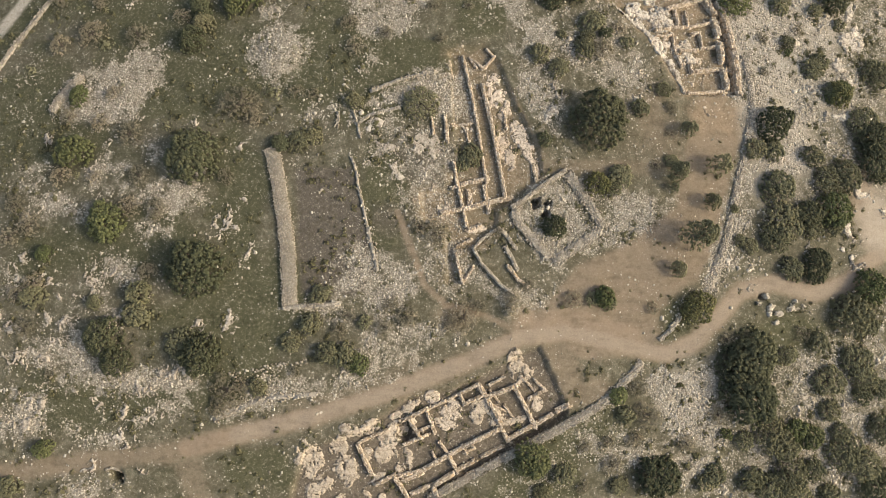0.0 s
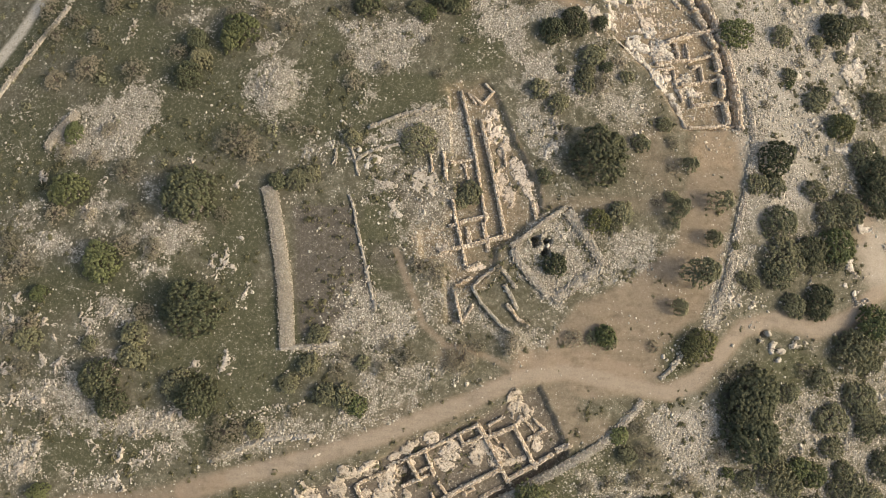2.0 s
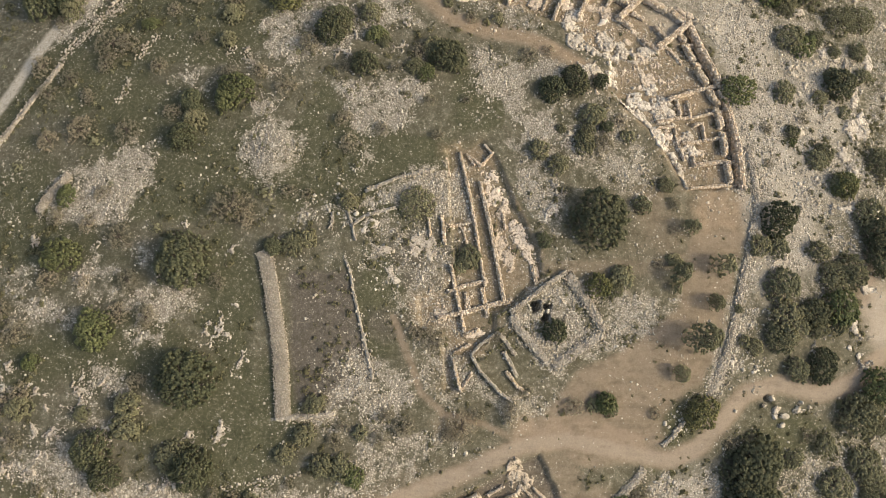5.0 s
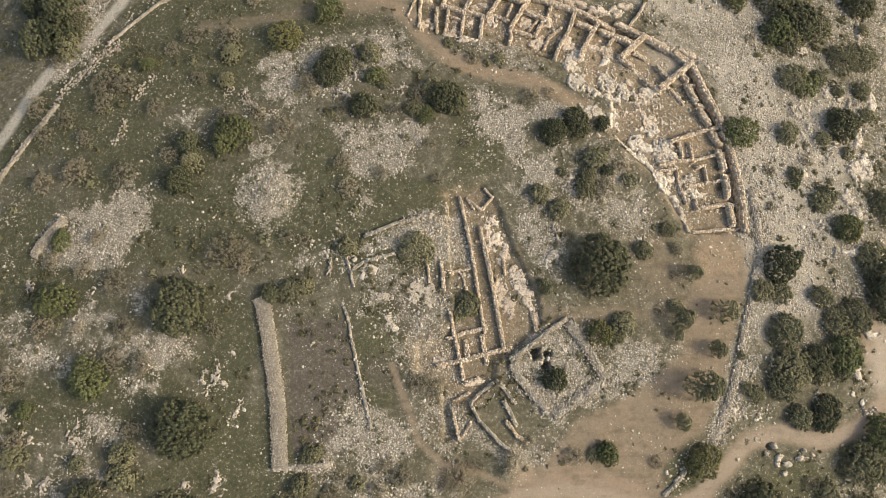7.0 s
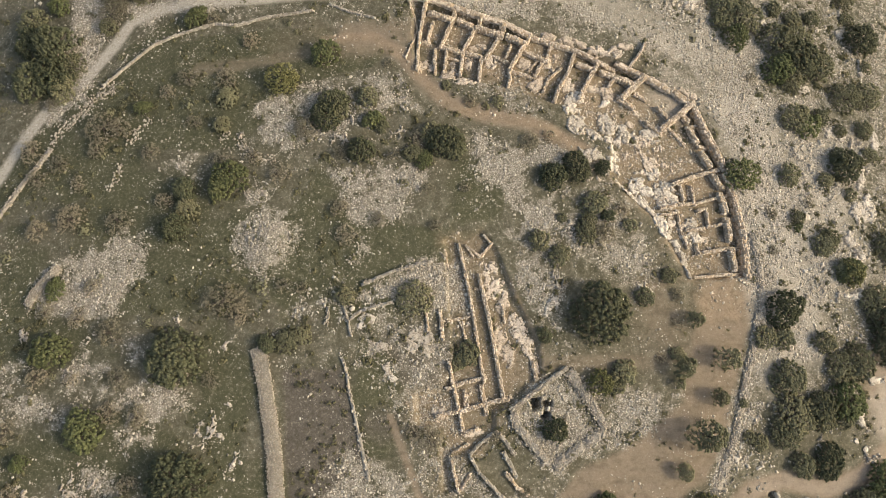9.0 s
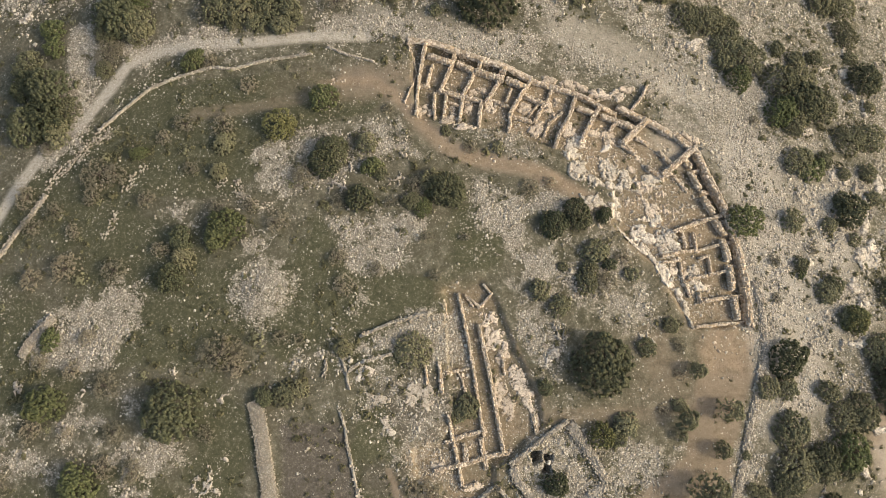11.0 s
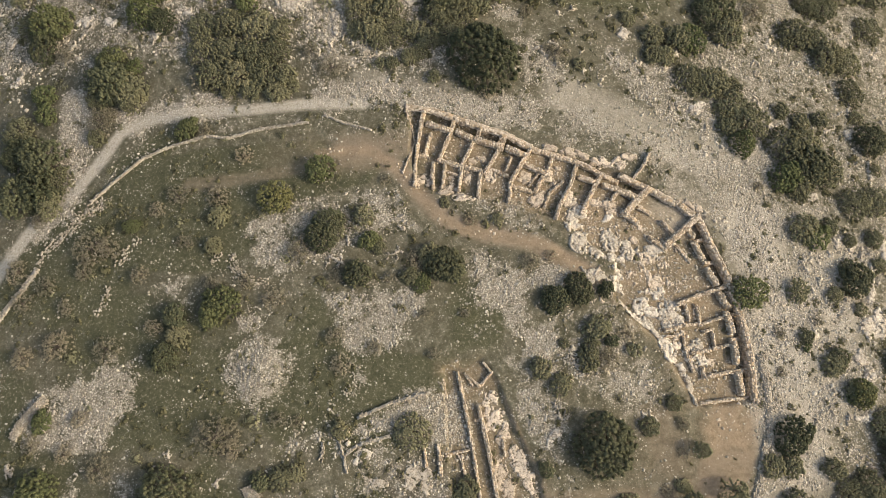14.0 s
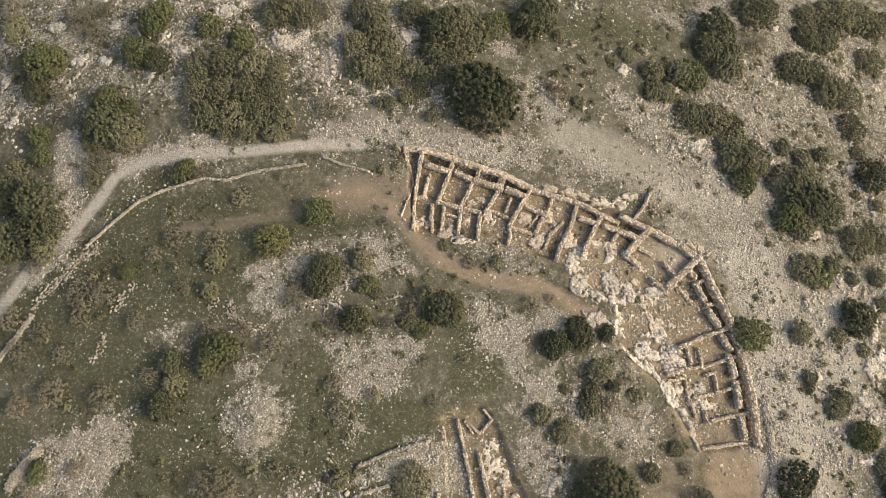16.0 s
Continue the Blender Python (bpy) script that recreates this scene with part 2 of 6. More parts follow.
def stone_material(name, dark, mean, pale, stain=0.5, pits=0.55, cracks=False):
    m, t, b = nodes_of(name, 0.9)
    geo = t.nodes.new("ShaderNodeNewGeometry")
    info = t.nodes.new("ShaderNodeObjectInfo")
    lot = calc(t, "FRACT", calc(t, "ADD", geo.outputs["Random Per Island"], info.outputs["Random"], False))
    each = ramp(t, lot, [(0.0, dark), (0.5, mean), (1.0, pale)])
    fine = noise_node(t, 4.5, 5, 0.7)
    grey = mix(t, ramp(t, noise_node(t, 1.1, 4), [(0.42, 0.0), (0.7, stain)]), each, mix(t, 0.6, each, (0.14, 0.125, 0.1)))
    col = mix(t, ramp(t, fine, [(0.32, 0.7), (0.52, 0.0)]), grey, mix(t, pits, grey, (0.1, 0.085, 0.06)))
    if cracks:
        v = t.nodes.new("ShaderNodeTexVoronoi")
        v.feature, v.inputs["Scale"].default_value = "DISTANCE_TO_EDGE", 0.75
        wander = t.nodes.new("ShaderNodeVectorMath")
        wander.operation = "MULTIPLY_ADD"
        warp = t.nodes.new("ShaderNodeTexNoise")
        warp.inputs["Scale"].default_value = 1.6
        t.links.new(position(t), warp.inputs["Vector"])
        t.links.new(warp.outputs["Color"], wander.inputs[0])
        wander.inputs[1].default_value = (1.6, 1.6, 1.6)
        t.links.new(position(t), wander.inputs[2])
        t.links.new(wander.outputs[0], v.inputs["Vector"])
        col = mix(t, ramp(t, v.outputs["Distance"], [(0.01, 0.8), (0.06, 0.0)]), col, (0.13, 0.105, 0.07))
        col = mix(t, ramp(t, noise_node(t, 2.2, 5, 0.7), [(0.56, 0.0), (0.66, 0.6)]), col, (0.27, 0.225, 0.165))
    t.links.new(col, b.inputs["Base Color"])
    bump(t, b, fine, 0.6, 0.12)
    return m


def leaf_material(name, dark, mean, pale):
    m, t, b = nodes_of(name, 0.65)
    geo = t.nodes.new("ShaderNodeNewGeometry")
    info = t.nodes.new("ShaderNodeObjectInfo")
    grain = ramp(t, noise_node(t, 5.5, 4, 0.7), [(0.3, 0.0), (0.7, 1.0)])
    tone = calc(t, "ADD", calc(t, "MULTIPLY", geo.outputs["Random Per Island"], 0.25), calc(t, "MULTIPLY", grain, 0.75))
    each = ramp(t, tone, [(0.0, dark), (0.55, mean), (1.0, pale)])
    col = mix(t, 1.0, each, ramp(t, info.outputs["Random"], [(0.0, (0.86, 0.88, 0.84)), (0.5, (1.12, 1.12, 1.08)), (1.0, (1.5, 1.44, 1.38))]), "MULTIPLY")
    col = mix(t, ramp(t, calc(t, "FRACT", calc(t, "MULTIPLY", info.outputs["Random"], 7.31, False)), [(0.3, 0.0), (1.0, 0.4)]), col, mix(t, 0.5, col, (0.2, 0.175, 0.105)))
    col = mix(t, ramp(t, noise_node(t, 0.9, 3), [(0.4, 0.0), (0.7, 0.4)]), col, mix(t, 0.5, col, (0.16, 0.145, 0.085)))
    t.links.new(col, b.inputs["Base Color"])
    thin, blend = t.nodes.new("ShaderNodeBsdfTranslucent"), t.nodes.new("ShaderNodeMixShader")
    t.links.new(col, thin.inputs["Color"])
    blend.inputs[0].default_value = 0.35
    t.links.new(b.outputs[0], blend.inputs[1])
    t.links.new(thin.outputs[0], blend.inputs[2])
    t.links.new(blend.outputs[0], t.nodes["Material Output"].inputs["Surface"])
    return m


def bark_material():
    m, t, b = nodes_of("bark", 0.9)
    t.links.new(ramp(t, noise_node(t, 6, 5), [(0.3, (0.06, 0.05, 0.04)), (0.7, (0.17, 0.145, 0.115))]), b.inputs["Base Color"])
    return m


GROUND = ground_material()
WALLSTONE = stone_material("tan_wall_stone", (0.4, 0.335, 0.248), (0.59, 0.505, 0.388), (0.78, 0.685, 0.555), 0.4)
GREYSTONE = stone_material("grey_wall_stone", (0.28, 0.248, 0.19), (0.42, 0.38, 0.3), (0.59, 0.545, 0.45), 0.5)
LOOSE = stone_material("loose_limestone", (0.25, 0.225, 0.17), (0.435, 0.4, 0.32), (0.68, 0.64, 0.54), 0.42)
BEDROCK = stone_material("pale_bedrock", (0.495, 0.451, 0.369), (0.572, 0.522, 0.435), (0.660, 0.611, 0.512), 0.6, 0.7, True)
WARMROCK = stone_material("warm_bedrock", (0.57, 0.485, 0.378), (0.665, 0.575, 0.455), (0.77, 0.675, 0.545), 0.5, 0.65, True)
CRAG = stone_material("slope_crag_limestone", (0.5, 0.45, 0.352), (0.64, 0.585, 0.47), (0.78, 0.72, 0.595), 0.4, 0.65, True)
SANDROCK = stone_material("sandy_bedrock", (0.5, 0.435, 0.34), (0.57, 0.5, 0.395), (0.64, 0.565, 0.455), 0.5, 0.65, True)
WHITEROCK = stone_material("white_craggy_limestone", (0.57, 0.52, 0.425), (0.665, 0.612, 0.51), (0.77, 0.715, 0.605), 0.38, 0.6, True)
MORTAR = stone_material("wall_core_earth", (0.378, 0.295, 0.199), (0.420, 0.330, 0.223), (0.462, 0.365, 0.252), 0.5)
GREYCORE = stone_material("wall_core_rubble", (0.34, 0.32, 0.27), (0.38, 0.355, 0.3), (0.42, 0.395, 0.335), 0.5)
LEAVES = {
    "oak": leaf_material("oak_leaf", (0.08, 0.092, 0.056), (0.112, 0.126, 0.078), (0.158, 0.172, 0.112)),
    "bush": leaf_material("lentisk_leaf", (0.15, 0.156, 0.098), (0.208, 0.212, 0.134), (0.285, 0.282, 0.19)),
    "thorn": leaf_material("thorn_twig", (0.165, 0.152, 0.113), (0.275, 0.252, 0.19), (0.41, 0.385, 0.305)),
    "olive": leaf_material("carob_leaf", (0.115, 0.138, 0.064), (0.15, 0.175, 0.085), (0.2, 0.222, 0.115)),
    "gold": leaf_material("almond_leaf", (0.15, 0.156, 0.066), (0.2, 0.202, 0.095), (0.27, 0.262, 0.14)),
}
LEAVES["pine"] = LEAVES["bush"]
SCRUB = leaf_material("low_scrub_leaf", (0.111, 0.114, 0.062), (0.173, 0.170, 0.098), (0.260, 0.246, 0.150))
BARK = bark_material()

# ================= the lie of the land: diggings, tracks, stony ground =================
SOUTH_DIG = [(23.0, -39.0), (14.0, -43.7), (6.3, -47.6), (-2.2, -49.3), (-10.6, -55.8), (-21.0, -59.1), (-22.7, -64.8), (-23.9, -70.6), (-3.8, -71.7), (2.6, -68.9), (12.2, -63.3), (24.0, -56.1), (29.0, -51.7)]
CENTRE_DIG = [(4.5, 19.2), (11.4, 21.0), (14.4, 17.2), (17.7, 8.5), (22.5, -0.6), (23.1, -6.0), (18.7, -9.9), (16.8, -11.9), (14.2, -12.9), (14.3, -16.8), (9.8, -20.8), (5.6, -21.4), (7.1, -27.3), (4.7, -27.9), (4.4, -16.6), (0.1, -15.6), (-0.6, -10.6), (4.3, -8.8), (6.6, -5.3), (5.0, 8.5)]
NORTH_DIG = [(-3.3, 70.8), (5.7, 69.4), (21.1, 63.5), (28.6, 62.6), (39.6, 59.4), (46.0, 56.4), (56.1, 50.9), (58.5, 45.4), (62.0, 37.0), (64.0, 28.2), (64.7, 21.2), (65.0, 13.6), (53.8, 12.9), (50.4, 17.0), (46.6, 24.3), (40.8, 29.5), (37.6, 33.8), (38.2, 40.3), (33.6, 43.6), (28.6, 48.0), (19.1, 51.1), (10.8, 52.6), (-1.4, 54.0), (-2.4, 61.0)]
RUBBLE = [(30.5, 51.4), (39.9, 54.1), (45.3, 47.3), (54.4, 43.0), (58.5, 35.3), (54.4, 28.6), (61.6, 17.0), (53.3, 13.9), (48.3, 24.3), (40.9, 31.7), (34.4, 38.1), (28.0, 44.6)]
dig(SOUTH_DIG, 0.85, 0.25)
dig(CENTRE_DIG, 0.8)
dig(NORTH_DIG, 1.15)
dig([(5.9, 68.6), (16.5, 65.4), (20.8, 63.1), (20.3, 62.1), (15.9, 63.6), (5.7, 67.2)], 0.9, 0.25)
dig([(0.5, 70.4), (5.4, 69.1), (5.3, 67.2), (0.8, 68.6)], 0.9, 0.25)
dig([(62.9, 31.5), (64.6, 24.4), (64.6, 14.4), (62.3, 14.4), (62.4, 24.4), (61.7, 31.4)], 1.0, 0.25)
dig([(56.3, 50.0), (58.5, 45.4), (61.8, 37.6), (59.9, 35.3), (57.3, 42.0), (55.1, 47.6)], 0.9, 0.25)
dig([(37.8, 57.8), (44.8, 56.4), (42.2, 53.6), (38.2, 56.1)], 0.9, 0.25)
dig([(28.3, -51.3), (21.8, -55.0), (15.3, -58.7), (8.3, -63.0), (9.1, -64.0), (15.9, -60.0), (22.4, -56.4), (28.8, -52.8)], 0.7, 0.25)
dig([(-3.9, -54.3), (-1.9, -53.2), (-0.3, -56.4), (-2.2, -58.1), (-4.0, -56.2)], 1.6, 0.3)
dig([(21.1, -10.7), (22.6, -10.4), (22.8, -12.2), (21.5, -12.5)], 3.2, 0.2)
dig([(23.0, -12.7), (24.6, -12.4), (24.4, -14.4), (23.0, -14.1)], 3.2, 0.2)
dig([(23.5, -11.0), (24.8, -10.9), (24.7, -11.9), (23.6, -12.1)], 2.6, 0.2)
dig([(-57.1, -63.1), (-54.8, -63.6), (-54.5, -65.4), (-56.0, -64.9)], 3.0, 0.25)
dig([(67.5, -27.9), (68.6, -27.8), (68.6, -28.5), (67.7, -28.5)], 1.6, 0.25)
mound(-29.6, 17.1, 6.5, 0.9)
mound(17.3, -31.9, 5.0, 0.8)

band("dirt", [(-78.7, -64.8), (-61.3, -61.8), (-45.9, -60.0), (-35.6, -57.2)], 3.7, 0.7, 0.3)
band("dirt", [(-42.8, -59.2), (-35.6, -57.2), (-19.1, -52.8), (-4.4, -47.8), (9.4, -42.2), (19.1, -37.5), (27.9, -36.4), (39.2, -38.5), (48.4, -40.1), (54.2, -37.5), (58.9, -32.8), (63.7, -27.3), (71.0, -25.4), (79.7, -27.3), (87.5, -24.7), (93.5, -19.5), (101.1, -15.6)], 3.7, 1.0, 0.15)
band("pale", [(-33.6, -56.6), (-19.1, -52.8), (-4.4, -47.8), (9.4, -42.2), (19.1, -37.5), (27.9, -36.2), (39.2, -38.5), (48.4, -40.1), (54.2, -37.5), (58.9, -32.8), (63.7, -27.3), (71.0, -25.4), (79.7, -27.3), (87.5, -24.7), (93.5, -19.5), (101.1, -15.6)], 2.6, 0.18, 0.2)
band("dirt", [(20.1, -35.6), (29.0, -34.2), (41.5, -37.2)], 6.5, 1.0)
band("dirt", [(23.5, -36.5), (28.0, -41.8), (29.3, -48.2), (34.9, -47.1)], 5.4, 0.6)
band("dirt", [(43.8, -37.1), (43.1, -28.4), (47.1, -21.6), (52.4, -14.6), (57.4, -6.3), (59.6, 4.5), (59.0, 10.5)], 6.5, 0.8)
band("dirt", [(32.3, -28.7), (39.0, -25.2), (47.1, -20.5)], 7.5, 0.7)
area("dirt", [(30.0, -23.4), (36.7, -19.8), (46.0, -15.0), (50.7, -11.3), (52.3, 1.5), (55.0, 8.9), (65.0, 10.3), (64.8, 3.6), (61.4, -6.2), (58.7, -16.7), (54.7, -25.8), (49.4, -28.2), (44.9, -36.0), (43.8, -39.9), (33.6, -41.7), (23.5, -37.6), (23.4, -32.3)], 0.8, 0.9)
patch("dirt", 41.3, -22.9, 9.7, 3.4, 30, 0.8)
patch("dirt", 60.6, 7.4, 5.4, 5.9, 0, 0.95)
patch("dirt", 91.6, -6.9, 3.2, 8.6, 10, 0.95)
patch("dirt", 95.9, -12.3, 6.5, 6.5, 0, 1.0)
band("dirt", [(-5.0, -14.1), (-2.2, -21.1), (0.6, -28.1), (4.8, -31.7), (12.4, -33.6), (17.4, -35.8)], 1.3, 0.85)
band("dirt", [(-23.3, -51.3), (-10.8, -47.9), (-0.3, -42.4)], 2.2, 0.3)
band("dirt", [(-42.8, -59.9), (-40.5, -68.2), (-35.2, -75.4)], 4.3, 0.5)
band("soil", [(-21.2, 61.2), (-11.1, 62.0), (-3.7, 56.9), (2.5, 49.0), (9.1, 45.5), (16.8, 44.3), (24.6, 43.4), (30.0, 39.6), (35.5, 36.4)], 1.8, 0.75)
patch("dirt", -12.2, 61.4, 10.2, 4.5, 0, 0.75)
patch("dirt", -25.6, 60.6, 9.7, 3.2, 10, 0.3)
band("dirt", [(-46.4, 54.1), (-36.4, 55.3), (-23.2, 58.3), (-14.4, 60.7)], 2.6, 0.5)
patch("soil", 7.0, -33.8, 4.8, 2.4, 0, 0.45)
band("dirt", [(39.8, 32.2), (47.2, 24.3), (52.2, 13.9)], 1.5, 0.4)
band("dirt", [(15.1, 14.3), (19.9, 4.7), (23.2, -3.7)], 1.3, 0.6)
band("dirt", [(23.2, -4.2), (34.0, -3.5), (45.1, -3.3), (53.2, -1.0)], 2.8, 0.45)
area("soil", SOUTH_DIG, 0.22, 0.5)
area("ash", SOUTH_DIG, 0.95, 0.5)
area("soil", CENTRE_DIG, 0.72, 0.9)
area("soil", NORTH_DIG, 0.85, 0.6)
WORKED = [(26.6, 55.4), (32.6, 48.1), (39.2, 42.6), (44.4, 33.9), (49.4, 23.2), (53.3, 13.4), (55.6, 13.9), (53.3, 29.7), (49.3, 38.4), (41.9, 48.3)]
area("soil", WORKED, 0.9, 0.8)
area("ash", [(-24.8, -6.3), (-13.6, -6.0), (-10.7, -17.0), (-8.9, -24.6), (-11.3, -30.0), (-23.0, -30.3)], 0.9, 0.6)
patch("ash", -6.5, -15.3, 4.3, 3.2, 0, 0.7)
# gravel road and its side branch
ROAD = [(-91.5, 19.0), (-89.2, 23.4), (-87.4, 26.8), (-85.0, 31.0), (-82.4, 37.4), (-78.6, 44.0), (-74.6, 48.4), (-69.5, 53.4), (-64.7, 60.7), (-62.3, 65.3), (-56.2, 68.3), (-47.0, 70.2), (-37.7, 70.2), (-28.5, 71.2), (-21.7, 72.0), (-12.6, 72.1)]
band("road", ROAD, 2.3, 1.0, 0.2)
band("scree", [(-72.5, 50.0), (-72.9, 59.6), (-73.6, 66.9), (-74.0, 73.2)], 4.6, 0.9)
band("road", [(-72.0, 50.5), (-72.9, 57.6)], 2.2, 0.5)
# heaps and spreads of gravel and rubble
area("scree", [(-12.7, 5.5), (5.1, 6.1), (6.7, -5.3), (9.0, -16.4), (-1.0, -16.7), (-6.6, -9.2), (-12.4, -1.4)], 0.4, 0.8)
area("ash", [(-7.0, 1.0), (5.1, 4.4), (6.7, -5.3), (5.4, -8.8), (-3.4, -7.9)], 0.5, 0.8)
patch("scree", -29.6, 18.2, 6.6, 6.4, 0, 0.62, 0.12)
area("scree", [(27.6, 29.3), (34.4, 31.7), (42.0, 26.4), (47.1, 15.8), (47.9, 8.5), (41.2, 8.5), (31.6, 14.6)], 0.5, 1.0)
area("scree", [(-108, 77), (-60, 82), (-20, 80), (6, 80), (10, 100), (14, 124), (-108, 124)], 0.42, 1.0)
area("scree", [(58, 70), (68, 58), (118, 58), (118, 124), (66, 124), (60, 96)], 0.42, 1.0)
area("scree", [(72, 58), (69, 30), (70, 6), (72, -16), (84, -14), (90, -6), (118, -10), (118, 58)], 0.38, 1.0)
area("scree", [(-74.3, 5.5), (-71.0, 11.0), (-63.4, 15.9), (-57.8, 18.3), (-53.2, 18.3), (-54.0, 10.9), (-57.5, 6.0), (-62.1, 1.9), (-68.5, 2.5)], 0.75, 0.8)
area("scree", [(-61.5, 6.0), (-59.8, 10.9), (-54.6, 12.3), (-55.1, 7.5), (-58.5, 5.1)], 0.95, 0.8)
area("scree", [(-77.4, -8.1), (-74.5, -4.0), (-72.0, -5.7), (-74.0, -11.5), (-75.2, -14.9), (-77.3, -12.6)], 0.60, 0.8)
area("scree", [(-66.1, -6.9), (-62.0, -4.0), (-56.2, -5.1), (-58.6, -9.1), (-64.6, -9.7)], 0.72, 0.8)
area("scree", [(-64.5, -10.9), (-54.6, -9.6), (-44.2, -9.5), (-43.9, -12.3), (-48.4, -17.9), (-53.7, -18.5), (-52.5, -14.1), (-63.1, -13.4)], 0.85, 0.8)
area("scree", [(-76.8, -16.0), (-71.0, -12.6), (-65.4, -12.6), (-64.0, -16.8), (-65.9, -18.1), (-69.3, -17.1), (-74.8, -18.2)], 0.80, 0.8)
area("scree", [(-56.5, -2.2), (-51.1, -0.4), (-49.3, -1.6), (-51.7, -5.4), (-55.1, -5.4)], 0.65, 0.8)
area("scree", [(-81.0, -17.7), (-76.1, -16.6), (-76.4, -18.5), (-80.3, -19.2)], 0.60, 0.8)
area("scree", [(-56.9, -25.6), (-48.8, -26.6), (-49.1, -29.2), (-55.5, -28.8)], 0.50, 0.8)
area("scree", [(-35.9, 18.3), (-34.6, 21.9), (-30.6, 24.3), (-26.4, 24.0), (-23.2, 20.5), (-23.3, 16.0), (-25.6, 12.5), (-29.7, 11.9), (-33.9, 13.4)], 0.60, 0.8)
area("scree", [(-18.7, 37.2), (-15.3, 33.5), (-6.8, 34.1), (0.6, 33.2), (0.1, 30.0), (-2.9, 25.8), (-5.5, 23.5), (-10.7, 23.2), (-14.9, 23.6), (-16.1, 28.8), (-17.8, 30.8)], 0.70, 0.8)
area("scree", [(8.1, 41.9), (14.6, 41.5), (20.1, 39.9), (27.8, 38.4), (26.6, 35.7), (23.3, 35.6), (21.2, 32.4), (21.2, 28.2), (25.8, 26.1), (24.0, 19.9), (18.7, 20.9), (17.2, 27.1), (12.4, 32.3), (10.8, 36.5)], 0.90, 0.8)
area("scree", [(17.1, 22.9), (21.8, 18.9), (26.0, 14.9), (27.5, 9.8), (25.8, 4.9), (22.7, 4.9), (20.7, 9.8), (18.1, 15.8), (16.0, 20.9)], 0.80, 0.8)
area("scree", [(16.3, 20.0), (23.2, 14.2), (27.2, 9.6), (26.0, 2.4), (22.6, 1.7), (19.8, 8.0), (16.9, 15.1)], 0.70, 0.8)
area("scree", [(-27.9, 0.5), (-21.7, 7.6), (-12.8, 9.3), (-6.2, 11.1), (3.8, 16.3), (5.1, 7.3), (-1.6, 5.9), (-8.3, 7.8), (-13.7, 4.1), (-21.5, 4.4), (-25.7, 0.5)], 0.62, 0.8)
area("scree", [(1.6, 13.2), (8.4, 14.7), (9.4, 6.3), (2.9, 5.8), (0.6, 9.5)], 1.00, 0.8)
area("scree", [(-12.0, 16.6), (-14.4, 13.6), (-19.3, 7.7), (-21.2, 5.2), (-18.1, 4.8), (-15.3, 8.7), (-12.4, 12.6), (-10.4, 15.6)], 0.80, 0.8)
area("scree", [(-14.3, -21.5), (-9.5, -19.7), (-2.9, -24.4), (-0.4, -29.2), (-7.0, -32.8), (-15.5, -32.2), (-19.7, -33.1), (-24.0, -31.9), (-24.4, -34.5), (-13.3, -34.1), (-15.7, -28.0)], 0.60, 0.8)
area("scree", [(-1.5, -16.7), (5.6, -18.7), (9.1, -29.4), (4.8, -31.7), (-0.1, -27.5)], 0.45, 0.8)
area("scree", [(-35.7, -54.0), (-31.7, -50.9), (-22.3, -49.1), (-12.9, -48.4), (-5.6, -44.6), (1.8, -39.7), (0.1, -38.2), (-10.9, -44.2), (-19.3, -44.9), (-27.7, -45.6), (-28.6, -48.2), (-35.8, -51.7)], 0.80, 0.8)
area("scree", [(-11.0, -38.4), (0.0, -33.9), (6.0, -35.4), (11.4, -37.9), (3.9, -38.6), (-5.6, -42.5), (-10.9, -42.6)], 0.55, 0.8)
area("scree", [(-78.4, -41.9), (-74.4, -39.8), (-66.9, -39.6), (-64.4, -43.7), (-67.2, -49.0), (-71.8, -44.9), (-78.1, -45.1)], 0.60, 0.8)
area("scree", [(-77.6, -50.2), (-71.4, -49.1), (-68.6, -56.2), (-71.8, -58.3), (-77.1, -57.4)], 0.75, 0.8)
area("scree", [(-64.9, -38.5), (-62.5, -42.1), (-58.1, -43.6), (-52.8, -45.6), (-41.3, -45.3), (-41.6, -49.7), (-49.5, -48.6), (-56.8, -48.8), (-63.1, -47.0), (-65.6, -42.7)], 0.80, 0.8)
area("scree", [(-64.7, -55.9), (-56.3, -56.8), (-51.6, -58.9), (-62.4, -59.3)], 0.65, 0.8)
area("scree", [(-63.2, -66.3), (-61.2, -64.2), (-55.0, -65.2), (-54.4, -68.4), (-64.1, -68.6)], 0.75, 0.8)
area("scree", [(-65.6, -31.2), (-61.4, -29.8), (-57.9, -33.1), (-54.5, -35.2), (-56.5, -37.3), (-63.2, -33.8)], 0.50, 0.8)
area("scree", [(-80.3, -27.1), (-76.0, -25.9), (-73.4, -29.1), (-77.4, -31.9), (-79.7, -31.4)], 0.50, 0.8)
area("scree", [(-60.8, -24.6), (-57.7, -22.4), (-54.2, -25.6), (-56.6, -28.9), (-59.4, -27.8)], 0.50, 0.8)
area("scree", [(-53.3, -54.3), (-46.3, -50.1), (-42.2, -48.5), (-41.0, -51.5), (-46.1, -53.2), (-52.2, -55.9)], 0.65, 0.8)
area("scree", [(37.9, -8.5), (50.8, -8.5), (48.3, -14.9), (39.0, -19.7), (32.2, -17.8)], 0.60, 0.8)
area("scree", [(17.0, -11.7), (28.2, -5.0), (35.0, -16.5), (27.2, -24.6), (22.1, -21.4)], 0.70, 0.8)
area("scree", [(27.7, 0.2), (32.2, -7.7), (36.7, -15.4), (34.4, -17.7), (28.8, -7.8), (26.0, -3.4)], 0.65, 0.8)
